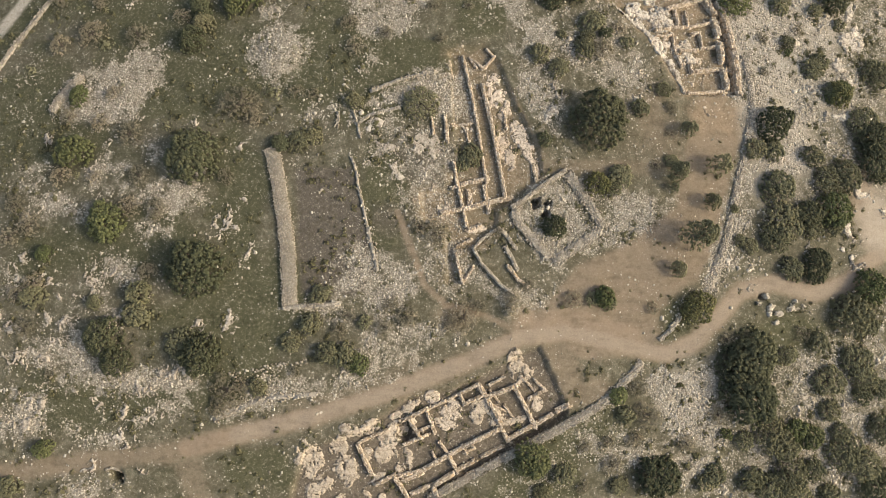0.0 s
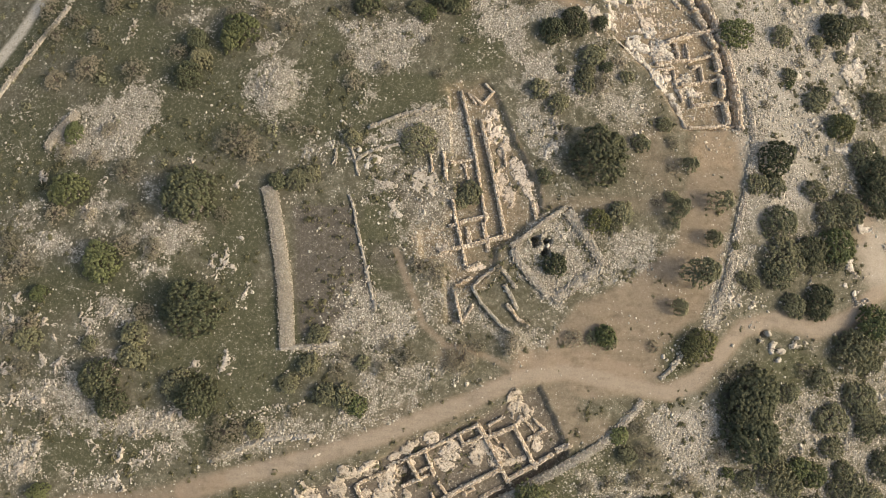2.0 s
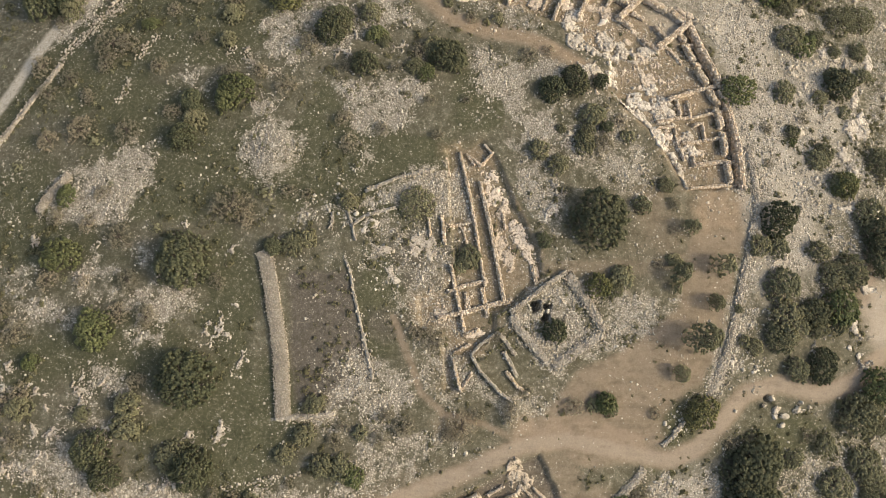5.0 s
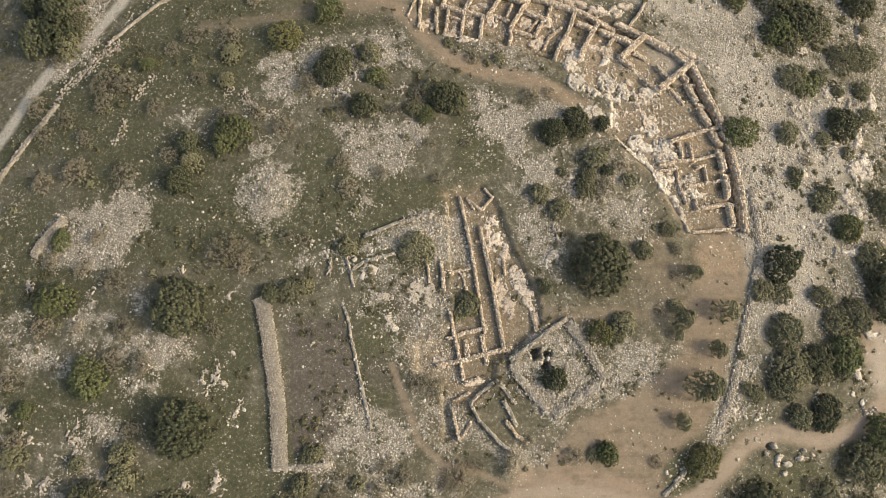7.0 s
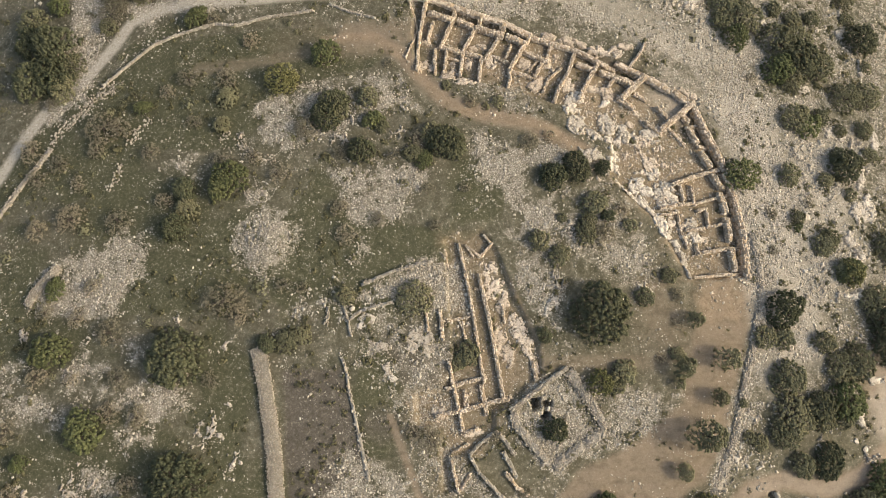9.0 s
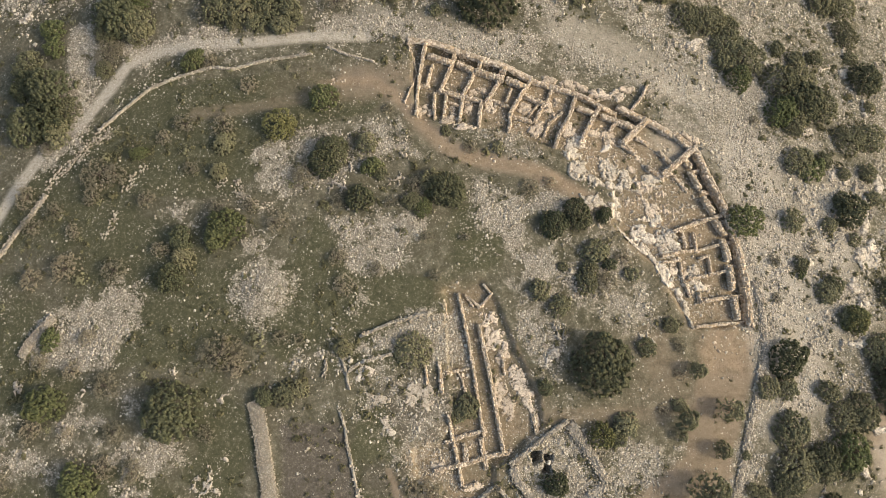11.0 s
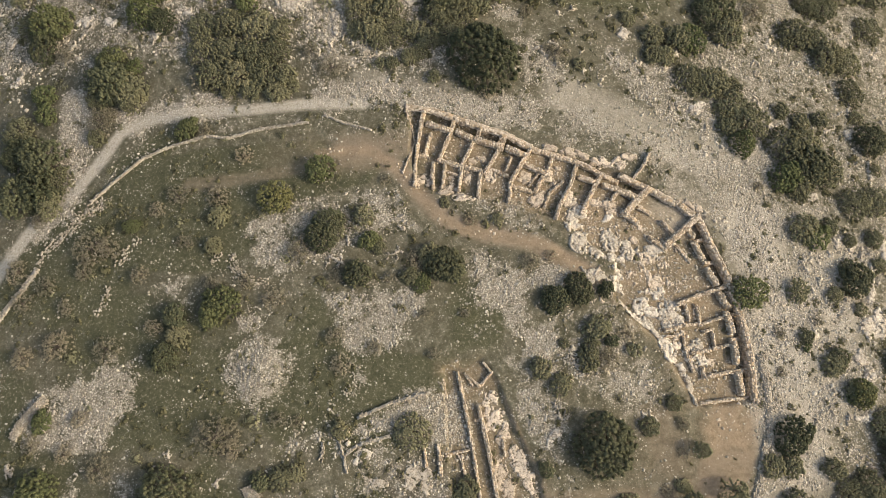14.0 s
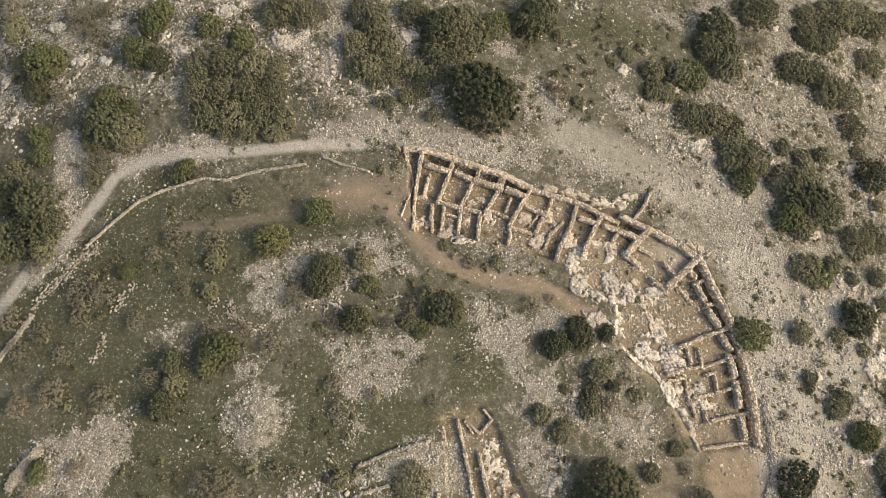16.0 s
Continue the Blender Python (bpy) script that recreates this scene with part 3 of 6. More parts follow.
area("scree", [(45.1, -45.0), (53.1, -41.3), (57.9, -42.3), (61.2, -50.0), (62.5, -57.8), (58.7, -59.0), (49.1, -56.8), (45.2, -49.1)], 1.00, 0.8)
area("scree", [(30.6, -52.6), (34.9, -47.1), (42.7, -41.5), (44.5, -43.1), (37.3, -50.3), (32.9, -55.8)], 0.35, 0.8)
area("scree", [(30.6, -54.7), (40.8, -53.5), (49.1, -57.9), (45.9, -62.3), (32.1, -62.3)], 0.50, 0.8)
area("scree", [(49.7, -57.9), (63.5, -59.0), (58.2, -68.3), (51.0, -68.2)], 0.60, 0.8)
area("scree", [(17.5, -59.1), (30.6, -54.7), (32.4, -68.1), (13.4, -68.0)], 0.25, 0.8)
area("lush", [(17.5, -59.1), (30.6, -54.7), (32.4, -68.1), (13.4, -68.0)], 0.6, 0.8)
area("scree", [(65.5, 33.1), (76.7, 31.6), (69.8, 15.1), (68.9, 2.6), (63.7, -19.8), (60.6, -28.4), (54.7, -27.1), (61.0, -8.5), (64.8, 3.6), (66.4, 16.1)], 0.62, 0.8)
area("scree", [(69.3, -0.9), (77.0, 0.2), (80.1, -1.4), (70.4, -3.5)], 0.75, 0.8)
area("scree", [(78.1, 26.4), (93.7, 29.6), (88.6, 11.7), (80.6, 12.2)], 0.60, 0.8)
area("scree", [(62.6, -41.1), (96.3, -31.2), (98.9, -68.8), (59.4, -68.3)], 0.45, 0.8)
area("scree", [(13.4, -29.3), (19.4, -27.0), (26.7, -28.9), (20.1, -35.0), (15.7, -33.5)], 0.50, 0.8)
area("scree", [(3.4, -19.9), (11.2, -24.0), (16.7, -29.2), (19.0, -34.5), (15.7, -33.5), (9.0, -27.3)], 0.60, 0.8)
area("scree", [(59.4, 67.1), (78.8, 64.5), (73.8, 54.2), (75.4, 38.9), (72.8, 16.9), (66.4, 4.5), (63.5, 12.7), (63.3, 29.7), (61.7, 43.1), (56.8, 54.7)], 0.85, 0.8)
area("scree", [(74.1, 51.8), (88.7, 44.0), (89.2, 23.4), (85.4, 4.1), (71.0, 4.4)], 0.50, 0.8)
area("scree", [(24.5, 78.5), (34.0, 74.5), (41.0, 69.8), (53.3, 69.3), (57.8, 64.5), (57.8, 52.3), (49.4, 54.4), (43.0, 65.0), (28.8, 65.5), (23.2, 72.7)], 0.50, 0.8)
area("scree", [(-63.4, 68.6), (-47.4, 74.2), (-37.9, 72.6), (-24.1, 73.3), (-17.4, 77.7), (-5.9, 77.3), (5.7, 75.2), (24.4, 74.0), (23.0, 67.8), (13.7, 66.8), (-1.2, 71.6), (-12.5, 70.6), (-23.9, 70.5), (-35.4, 70.4), (-41.9, 66.5), (-51.5, 68.4), (-60.7, 66.7)], 0.95, 0.8)
area("scree", [(-77.6, 72.1), (-71.8, 75.1), (-68.7, 63.2), (-69.7, 54.8), (-72.1, 47.9), (-74.9, 46.7), (-73.7, 57.2), (-74.4, 64.5)], 0.90, 0.8)
area("scree", [(-81.5, 40.5), (-76.7, 46.7), (-72.5, 50.2), (-69.3, 52.5), (-70.9, 47.9), (-77.0, 42.2), (-81.9, 36.6)], 0.90, 0.8)
area("scree", [(40.2, 86.0), (52.3, 85.0), (56.0, 77.2), (62.3, 75.7), (71.4, 69.2), (64.4, 66.2), (53.3, 69.3), (42.6, 76.3)], 0.70, 0.8)
area("scree", [(-19.8, 101.3), (-16.6, 97.3), (-17.2, 85.4), (-15.2, 79.0), (-23.9, 80.2), (-27.5, 90.5), (-26.8, 97.1)], 0.75, 0.8)
area("scree", [(12.8, 95.7), (17.7, 97.1), (29.5, 83.3), (30.7, 75.6), (21.0, 78.3), (17.6, 90.6)], 0.70, 0.8)
area("scree", [(-33.4, 46.8), (-28.0, 48.2), (-25.7, 43.6), (-27.0, 37.1), (-31.0, 37.0), (-32.0, 42.4)], 0.80, 0.8)
area("scree", [(-34.4, 32.2), (-31.2, 32.8), (-30.0, 27.6), (-32.8, 26.0)], 0.70, 0.8)
area("scree", [(-86.5, 99.2), (-75.3, 97.1), (-71.4, 88.8), (-80.9, 90.6)], 0.50, 0.8)
area("scree", [(-59.3, 83.0), (-49.4, 81.5), (-50.1, 77.1), (-59.9, 77.9)], 0.50, 0.8)
area("scree", [(48.0, 109.0), (77.1, 111.8), (71.1, 104.3), (50.1, 104.5)], 0.60, 0.8)
area("scree", [(-27.1, 51.4), (-16.2, 51.5), (-2.9, 47.2), (-5.0, 43.9), (-19.9, 39.3), (-26.2, 37.1)], 0.55, 0.8)
area("scree", [(-16.2, 52.6), (-5.2, 52.8), (-0.7, 46.2), (-10.4, 43.8)], 0.65, 0.8)
area("scree", [(5.8, 51.9), (17.0, 53.3), (23.6, 46.7), (16.9, 45.4)], 0.50, 0.8)
area("scree", [(-50.8, 34.7), (-44.3, 34.7), (-43.9, 30.5), (-49.3, 30.4)], 0.55, 0.8)
band("lush", [(-68.9, 50.1), (-72.9, 45.0), (-77.5, 39.0), (-80.6, 33.4), (-83.4, 27.5), (-87.8, 18.5)], 3.4, 1.0, 0.2)
band("lush", [(-75.0, 37.1), (-66.1, 46.6), (-60.3, 54.7), (-55.3, 60.5), (-47.7, 65.3)], 3.0, 0.95, 0.2)
band("pale", [(67.3, 49.2), (70.4, 38.9), (71.3, 25.6), (72.4, 12.8), (74.4, 2.4)], 12.9, 0.75)
patch("pale", 84.1, 32.4, 9.7, 21.5, 0, 0.62)
band("pale", [(29.2, 76.2), (43.4, 70.0), (57.6, 63.3), (69.6, 66.6)], 8.6, 0.55)
patch("pale", 53.0, 51.7, 6.5, 5.4, -40, 0.55)
band("pale", [(-12.9, 77.2), (3.3, 73.9), (14.9, 71.2)], 5.4, 0.4)
patch("pale", 76.4, 67.1, 6.5, 6.5, 0, 0.5)
patch("pale", 73.7, 18.7, 8.6, 11.8, 0, 0.6)
patch("dirt", 47.1, 4.8, 5.4, 8.6, 0, 0.5)
patch("pale", 67.4, 1.5, 2.7, 12.9, 8, 0.5)
patch("pale", 95.9, -12.3, 6.5, 7.5, 0, 0.5)
patch("soil", 60.1, 9.1, 5.4, 6.2, 0, 0.8)
patch("pale", 52.8, -47.9, 6.5, 6.5, 0, 0.45)
band("dirt", [(-16.7, 61.3), (-10.0, 61.4), (-4.9, 58.0), (-0.3, 52.3), (4.7, 47.6), (12.4, 45.1), (21.2, 43.8), (28.9, 40.1), (33.3, 37.5)], 3.7, 0.9, 0.2)
band("soil", [(-12.3, 62.6), (-5.4, 58.6), (-0.9, 52.9), (4.7, 47.4), (12.4, 45.1), (21.2, 43.8), (28.9, 40.1)], 1.9, 0.4)
# grass
area("lush", [(-63.4, 52.4), (-50.5, 60.6), (-28.0, 64.2), (-6.6, 61.5), (-11.9, 55.0), (-27.1, 50.3), (-36.9, 37.0), (-58.9, 36.8), (-70.2, 36.7)], 0.7, 1.0)
patch("lush", -55.6, -22.4, 17.2, 6.5, 0, 0.8)
patch("lush", -36.0, -9.9, 6.5, 14.0, 0, 0.8)
patch("lush", -71.6, -1.1, 12.9, 5.4, 0, 0.7)
patch("lush", -46.3, -49.6, 17.2, 3.2, 0, 0.6)
patch("lush", -34.5, -34.8, 12.9, 15.1, 0, 0.9)
patch("lush", -64.9, -52.1, 14.0, 6.5, 0, 0.75)
patch("lush", -47.8, 10.8, 12.9, 7.5, 20, 0.85)
patch("lush", -78.4, 4.9, 10.8, 12.9, 0, 0.75)
patch("lush", -30.3, -62.8, 6.5, 4.3, 0, 0.7)
patch("lush", -7.7, -11.4, 4.8, 9.7, 0, 0.75)
patch("lush", 50.0, -32.6, 4.8, 4.8, 0, 0.95)
patch("lush", 74.8, -35.2, 11.8, 4.8, 0, 0.6)
patch("lush", 34.1, -54.7, 8.6, 6.5, 0, 0.5)
patch("lush", 48.5, -41.4, 6.5, 1.5, 0, 0.5)
patch("lush", -71.7, -24.9, 9.7, 5.4, 0, 0.6)
patch("lush", -56.4, 60.5, 7.5, 3.2, 35, 0.85)
patch("lush", -45.5, 45.6, 21.5, 7.5, 10, 0.75)
patch("lush", -67.3, 32.3, 14.0, 9.7, 0, 0.75)
patch("lush", -20.8, 18.5, 6.5, 11.8, 10, 0.85)
patch("lush", -38.2, 15.2, 7.5, 8.6, 0, 0.75)
patch("lush", -4.3, 18.7, 11.8, 4.3, 0, 0.8)
patch("lush", 9.2, 29.1, 5.9, 7.5, 0, 0.7)
patch("lush", 40.5, 100.7, 16.1, 4.3, 0, 0.65)
patch("lush", -1.9, 14.2, 11.8, 4.3, 0, 0.6)
patch("lush", -17.0, 16.6, 19.4, 11.8, 0, 0.8)
patch("lush", -55.1, 24.0, 17.2, 9.7, 0, 0.8)


def build_ground():
    def axis(lo, hi, fine):
        inner = np.arange(lo, hi + fine / 2, fine)
        reach = np.cumsum(np.geomspace(1.0, 420.0, 26))
        return np.concatenate([lo - reach[::-1], inner, hi + reach])

    xs, ys = axis(-108.0, 118.0, 0.45), axis(-84.0, 122.0, 0.45)
    gx, gy = np.meshgrid(xs, ys)
    x, y = gx.ravel(), gy.ravel()
    verts = np.stack([x, y, ground(x, y)], 1)
    n, rows = len(xs), len(ys)
    a = (np.arange(rows - 1)[:, None] * n + np.arange(n - 1)[None]).ravel()
    me = mesh_of("ground", verts, np.stack([a, a + 1, a + n + 1, a + n], 1))
    for kind in ("scree", "dirt", "soil", "lush", "ash", "road"):
        layer = me.attributes.new(kind, "FLOAT", "POINT")
        value = cover(kind, x, y)
        if kind == "dirt":
            for dug in (SOUTH_DIG, CENTRE_DIG):
                value = value * (1 - step(-0.4, 0.3, inside_distance(x, y, dug)))
        if kind == "road":
            value = np.maximum(value, cover("pale", x, y))
        layer.data.foreach_set("value", value.astype(np.float32))
    smooth(me)
    ob = put("ground", me, GROUND)
    return tagged(ob, "dry stony hilltop with worn earth tracks and rubble", "ground", kind="structure")


build_ground()

# ================= stones =================
BOX = np.array([(sx, sy, sz) for sz in (-1, 1) for sy in (-1, 1) for sx in (-1, 1)], float)
BOX_FACES = np.array([(4, 5, 7, 6), (0, 1, 5, 4), (2, 6, 7, 3), (0, 4, 6, 2), (1, 3, 7, 5)])
SHAPES = []
for k in range(24):
    s = BOX + rng.uniform(-0.24, 0.24, BOX.shape)
    s[4:, :2] *= rng.uniform(0.62, 0.92)
    SHAPES.append(s)
SHAPES = np.array(SHAPES)


def stones_mesh(name, places, sizes, turns, tilt=0.15):
    """One mesh of rough angular stones."""
    n = len(places)
    v = SHAPES[rng.integers(0, len(SHAPES), n)] * np.asarray(sizes)[:, None, :] * 0.5
    c, s = np.cos(turns)[:, None], np.sin(turns)[:, None]
    tx, ty = rng.normal(0, tilt, (n, 1)), rng.normal(0, tilt, (n, 1))
    z = v[..., 2] + v[..., 0] * tx + v[..., 1] * ty
    x, y = v[..., 0] * c - v[..., 1] * s, v[..., 0] * s + v[..., 1] * c
    v = np.stack([x, y, z], -1) + np.asarray(places)[:, None, :]
    f = BOX_FACES[None] + 8 * np.arange(n)[:, None, None]
    return mesh_of(name, v.reshape(-1, 3), f.reshape(-1, 4))


def scatter(name, label, count, density, size, spread, material, bounds=(-100, 112, -80, 118)):
    x = rng.uniform(bounds[0], bounds[1], count * 8)
    y = rng.uniform(bounds[2], bounds[3], count * 8)
    p = density(x, y)
    keep = np.flatnonzero(rng.random(len(x)) < p)[:count]
    x, y = x[keep], y[keep]
    r = np.clip(size * np.exp(rng.normal(0, spread, len(x))), size * 0.4, size * 2.3)
    dims = np.stack([r * rng.uniform(0.8, 1.4, len(x)), r * rng.uniform(0.7, 1.1, len(x)), r * rng.uniform(0.35, 0.65, len(x))], 1)
    z = ground(x, y) + 0.1 * r
    me = stones_mesh(name, np.stack([x, y, z], 1), dims, rng.uniform(0, 6.28, len(x)), 0.25)
    return tagged(put(name, me, material), label, "stones", kind="stuff")


def bare(x, y):
    return 1 - 0.94 * np.clip(cover("dirt", x, y) + cover("road", x, y), 0, 1)


scatter("scree_stones", "pale grey limestone rubble lying in heaps", 108000,
        lambda x, y: cover("scree", x, y) ** 1.5 * bare(x, y) * step(0.22, 0.46, fbm(x, y, 3.0, 77, 3)), 0.2, 0.45, LOOSE)
scatter("field_stones", "scattered loose limestone field stones in dry grass", 22000,
        lambda x, y: 0.6 * bare(x, y) * step(0.36, 0.7, fbm(x, y, 9.0, 55, 4)) * (0.03 + 0.97 * step(0.47, 0.64, fbm(x, y, 2.4, 59, 2))), 0.19, 0.5, LOOSE)
scatter("dug_stones", "tumbled tan building stones on excavated soil", 9000,
        lambda x, y: 0.9 * cover("soil", x, y) ** 2 * step(0.35, 0.65, fbm(x, y, 4.0, 21, 3)), 0.24, 0.5, WALLSTONE)
scatter("slope_boulders", "weathered white limestone boulders among the shrubs", 5200,
        lambda x, y: bare(x, y) * step(0.5, 0.75, fbm(x, y, 11.0, 91, 3)) * np.clip(step(50, 75, x + 0.25 * np.abs(y - 10)) + step(68, 84, y), 0, 1),
        0.33, 0.42, CRAG)

HEAP = [(-12.8, 8.1), (-6.2, 10.5), (1.6, 13.4), (4.4, 16.9), (5.9, 12.1), (9.3, 14.7), (10.3, 6.4), (10.8, -0.8), (5.2, -0.2), (3.8, 5.5), (-1.6, 5.7), (-7.2, 6.6)]
BANK = [(-11.6, 17.6), (-9.7, 16.2), (-15.3, 9.9), (-11.2, 8.4), (-4.6, 9.7), (-5.4, 6.9), (-14.7, 3.2), (-19.5, 4.1), (-28.9, 2.1), (-31.3, 3.9), (-23.9, 7.2), (-17.8, 11.7)]
scatter("heap_blocks", "heaped grey building stones beside the long ruin", 4200,
        lambda x, y: 1.0 * (np.maximum(inside_distance(x, y, HEAP), inside_distance(x, y, BANK)) > 0.2) * step(0.3, 0.5, fbm(x, y, 2.5, 29, 3)), 0.36, 0.35, LOOSE)
TUMBLE = [(-21.8, 73.3), (-12.8, 77.6), (5.7, 75.2), (24.4, 74.0), (23.6, 67.8), (13.7, 66.8), (5.7, 69.1), (-1.2, 71.9), (-12.6, 71.4), (-21.7, 71.2)]
FALL = [(45.6, 81.8), (56.5, 76.0), (71.6, 70.5), (73.7, 57.9), (68.0, 54.0), (60.3, 64.0), (50.8, 69.1)]
scatter("wall_tumble", "pale stones fallen from the city wall", 5200,
        lambda x, y: 1.0 * (np.maximum(inside_distance(x, y, TUMBLE), inside_distance(x, y, FALL)) > 0) * step(0.3, 0.5, fbm(x, y, 4.0, 37, 3)), 0.28, 0.4, LOOSE)
scatter("dig_rubble", "cream broken stones strewn through the excavated rooms", 5200,
        lambda x, y: (0.25 + 0.75 * step(0.4, 0.6, fbm(x, y, 3.0, 23, 3))) * (inside_distance(x, y, RUBBLE) > 0), 0.27, 0.5, WARMROCK)

# ================= ruined walls =================
def wall(parent, pts, width, height, material=None, core=None, size=0.42, name="wall", label="", loose=0.06, blocks=False, crest=None, gaps=0.13):
    """A double-faced rubble wall along a line: an earth core with rough courses of stone on both faces and a stony top."""
    material, core = material or WALLSTONE, core or MORTAR
    places, dims, turns = [], [], []
    if parent.location.length == 0:
        parent.location = (*pts[0], float(ground(*pts[0])))
    cv, cf = [], []
    for (ax, ay), (bx, by) in zip(pts, pts[1:]):
        length = math.hypot(bx - ax, by - ay)
        if length < 0.1:
            continue
        ux, uy = (bx - ax) / length, (by - ay) / length
        turn = math.atan2(uy, ux)
        n = max(2, int(length / 1.2) + 1)
        s = np.linspace(0, length, n)
        mx, my = ax + ux * s, ay + uy * s
        base = ground(mx, my)
        base = np.minimum(base, np.minimum(ground(mx - uy * width * 0.5, my + ux * width * 0.5), ground(mx + uy * width * 0.5, my - ux * width * 0.5)))
        floor = np.maximum(base, ground(mx, my) - 0.35)
        top = floor + height if crest is None else np.maximum(hill(mx, my) + crest, base + 0.4)
        top = top + 0.18 * height * (vnoise(mx, my, 2.5, 61) - 0.5)
        k0 = len(cv)
        for i in range(n):
            for side in (-1, 1):
                ox, oy = -uy * side * width * 0.42, ux * side * width * 0.42
                cv += [(mx[i] + ox, my[i] + oy, base[i] - 0.25), (mx[i] + ox, my[i] + oy, top[i] - 0.06)]
        for i in range(n - 1):
            a, b = k0 + 4 * i, k0 + 4 * i + 4
            cf += [(a + 1, b + 1, b + 3, a + 3), (a, b, b + 1, a + 1), (a + 2, a + 3, b + 3, b + 2)]
        cf += [(k0, k0 + 1, k0 + 3, k0 + 2), (k0 + 4 * n - 4, k0 + 4 * n - 2, k0 + 4 * n - 1, k0 + 4 * n - 3)]
        courses = max(1, int(round(height / 0.36)))
        for c in range(courses):
            topmost = c == courses - 1
            rowsides = [-1, 1] if width < 0.75 or not topmost else list(np.linspace(-1, 1, max(3 if size < 0.6 else 2, int(round(width / (size * 0.85))))))
            for side in rowsides:
                at = rnd.uniform(-0.15, 0.1)
                while at < length:
                    d = size * rnd.uniform(0.65, 1.75)
                    deep = min(width / len(rowsides) * 1.25, size * 1.45) * rnd.uniform(0.75, 1.15)
                    if topmost and rnd.random() < gaps:
                        at += d
                        continue
                    m = at + d / 2
                    off = side * (width * 0.5 - deep * 0.5) + rnd.gauss(0, loose)
                    h = np.interp(m, s, top - base) / courses
                    z = np.interp(m, s, base) + (c + 0.5) * h + (rnd.uniform(-0.08, 0.08) if topmost else 0)
                    places.append((ax + ux * m - uy * off, ay + uy * m + ux * off, z))
                    dims.append((d * 1.02, -deep if blocks and topmost else deep, h * 1.08))
                    turns.append(turn + rnd.uniform(-0.24, 0.24) * (6 if size < 0.3 else 1))
                    at += d
    big = []
    if blocks:
        tops = [k for k in range(len(places)) if dims[k][1] < 0]
        big = [(places[k], (dims[k][0], -dims[k][1], dims[k][2]), turns[k]) for k in tops]
        keep = [k for k in range(len(places)) if dims[k][1] >= 0]
        places, dims, turns = [places[k] for k in keep], [dims[k] for k in keep], [turns[k] for k in keep]
    stones = put(name, stones_mesh(name, np.array(places), np.array(dims), np.array(turns), 0.06), material, parent, label)
    if height > 0.25:
        put("core", mesh_of("core", cv, cf), core, stones, "earth and rubble wall core")
    for p, d, a in big:
        ob = new("block", BLOCKS[rnd.randrange(len(BLOCKS))])
        ob.parent = stones
        ob.matrix_basis = pose(*p, rnd.uniform(-4, 4), rnd.uniform(-4, 4), math.degrees(a)) @ Matrix.Diagonal((*d, 1))
    return stones


def site(name, label, category="ruin"):
    return tagged(new(name), label, category)


BLOCKS = []
for k in range(8):
    BLOCKS.append(stones_mesh("block", np.zeros((1, 3)), np.ones((1, 3)), np.zeros(1), 0.03))
    BLOCKS[-1].materials.append(WALLSTONE)


# ---- the northern casemate wall and the houses against it ----
north = site("casemate_ruin", "excavated tan stone casemate city wall with house rooms")
wall(north, [(-4.0, 71.5), (1.3, 70.9), (5.7, 69.6), (11.4, 67.7), (16.2, 66.3), (21.5, 63.7)], 1.2, 1.69, size=0.56, blocks=True, crest=0.35)
wall(north, [(-4.1, 70.9), (-2.7, 67.4), (-2.0, 64.0), (-3.2, 60.0), (-4.2, 57.4)], 0.45, 0.4, gaps=0.3)
wall(north, [(0.2, 68.2), (5.3, 66.7)], 1.1, 1.25, crest=0.2)
wall(north, [(6.4, 66.7), (9.8, 65.1)], 1.1, 1.25, crest=0.2)
wall(north, [(10.0, 65.1), (15.5, 63.6)], 1.1, 1.25, crest=0.2)
wall(north, [(16.6, 63.4), (20.7, 61.8)], 1.2, 1.38, crest=0.2)
wall(north, [(-0.3, 70.7), (-0.8, 68.0)], 0.9, 1.25)
wall(north, [(5.9, 69.2), (5.3, 66.4), (3.0, 60.4)], 0.75, 1.25)
wall(north, [(11.3, 67.4), (10.6, 64.9)], 0.8, 1.25)
wall(north, [(16.0, 65.8), (15.5, 63.4)], 1.3, 1.38)
wall(north, [(-0.8, 68.0), (-1.4, 63.4), (-1.8, 59.2), (-1.8, 54.6)], 0.7, 1.12)
wall(north, [(1.3, 66.1), (0.7, 64.0), (0.1, 61.3)], 0.7, 1.00)
wall(north, [(10.0, 64.9), (8.8, 61.9), (7.5, 59.4)], 0.75, 1.12)
wall(north, [(15.3, 63.4), (13.9, 60.8), (12.3, 58.1)], 0.75, 1.12)
wall(north, [(21.7, 63.4), (19.5, 59.8), (17.3, 55.9)], 0.8, 1.38)
wall(north, [(-1.8, 61.1), (0.3, 61.4)], 0.7, 1.00)
wall(north, [(3.0, 60.4), (7.4, 59.2), (11.2, 58.4)], 0.75, 1.12)
wall(north, [(1.9, 59.9), (1.7, 57.3), (1.9, 54.7)], 0.65, 1.00)
wall(north, [(4.2, 60.0), (4.0, 57.0), (3.8, 55.0)], 0.65, 1.00)
wall(north, [(4.2, 58.1), (6.9, 57.2)], 0.6, 0.75)
wall(north, [(7.5, 59.1), (7.3, 56.5), (7.0, 54.0)], 0.7, 1.00)
wall(north, [(11.4, 58.4), (11.1, 55.5), (10.9, 52.6)], 0.75, 1.12)
wall(north, [(12.7, 59.0), (15.0, 58.3), (17.2, 57.1)], 0.65, 0.75)
wall(north, [(17.7, 61.6), (16.6, 58.9)], 0.65, 0.75)
wall(north, [(17.3, 55.9), (17.3, 53.9), (17.0, 52.0)], 0.7, 1.00)
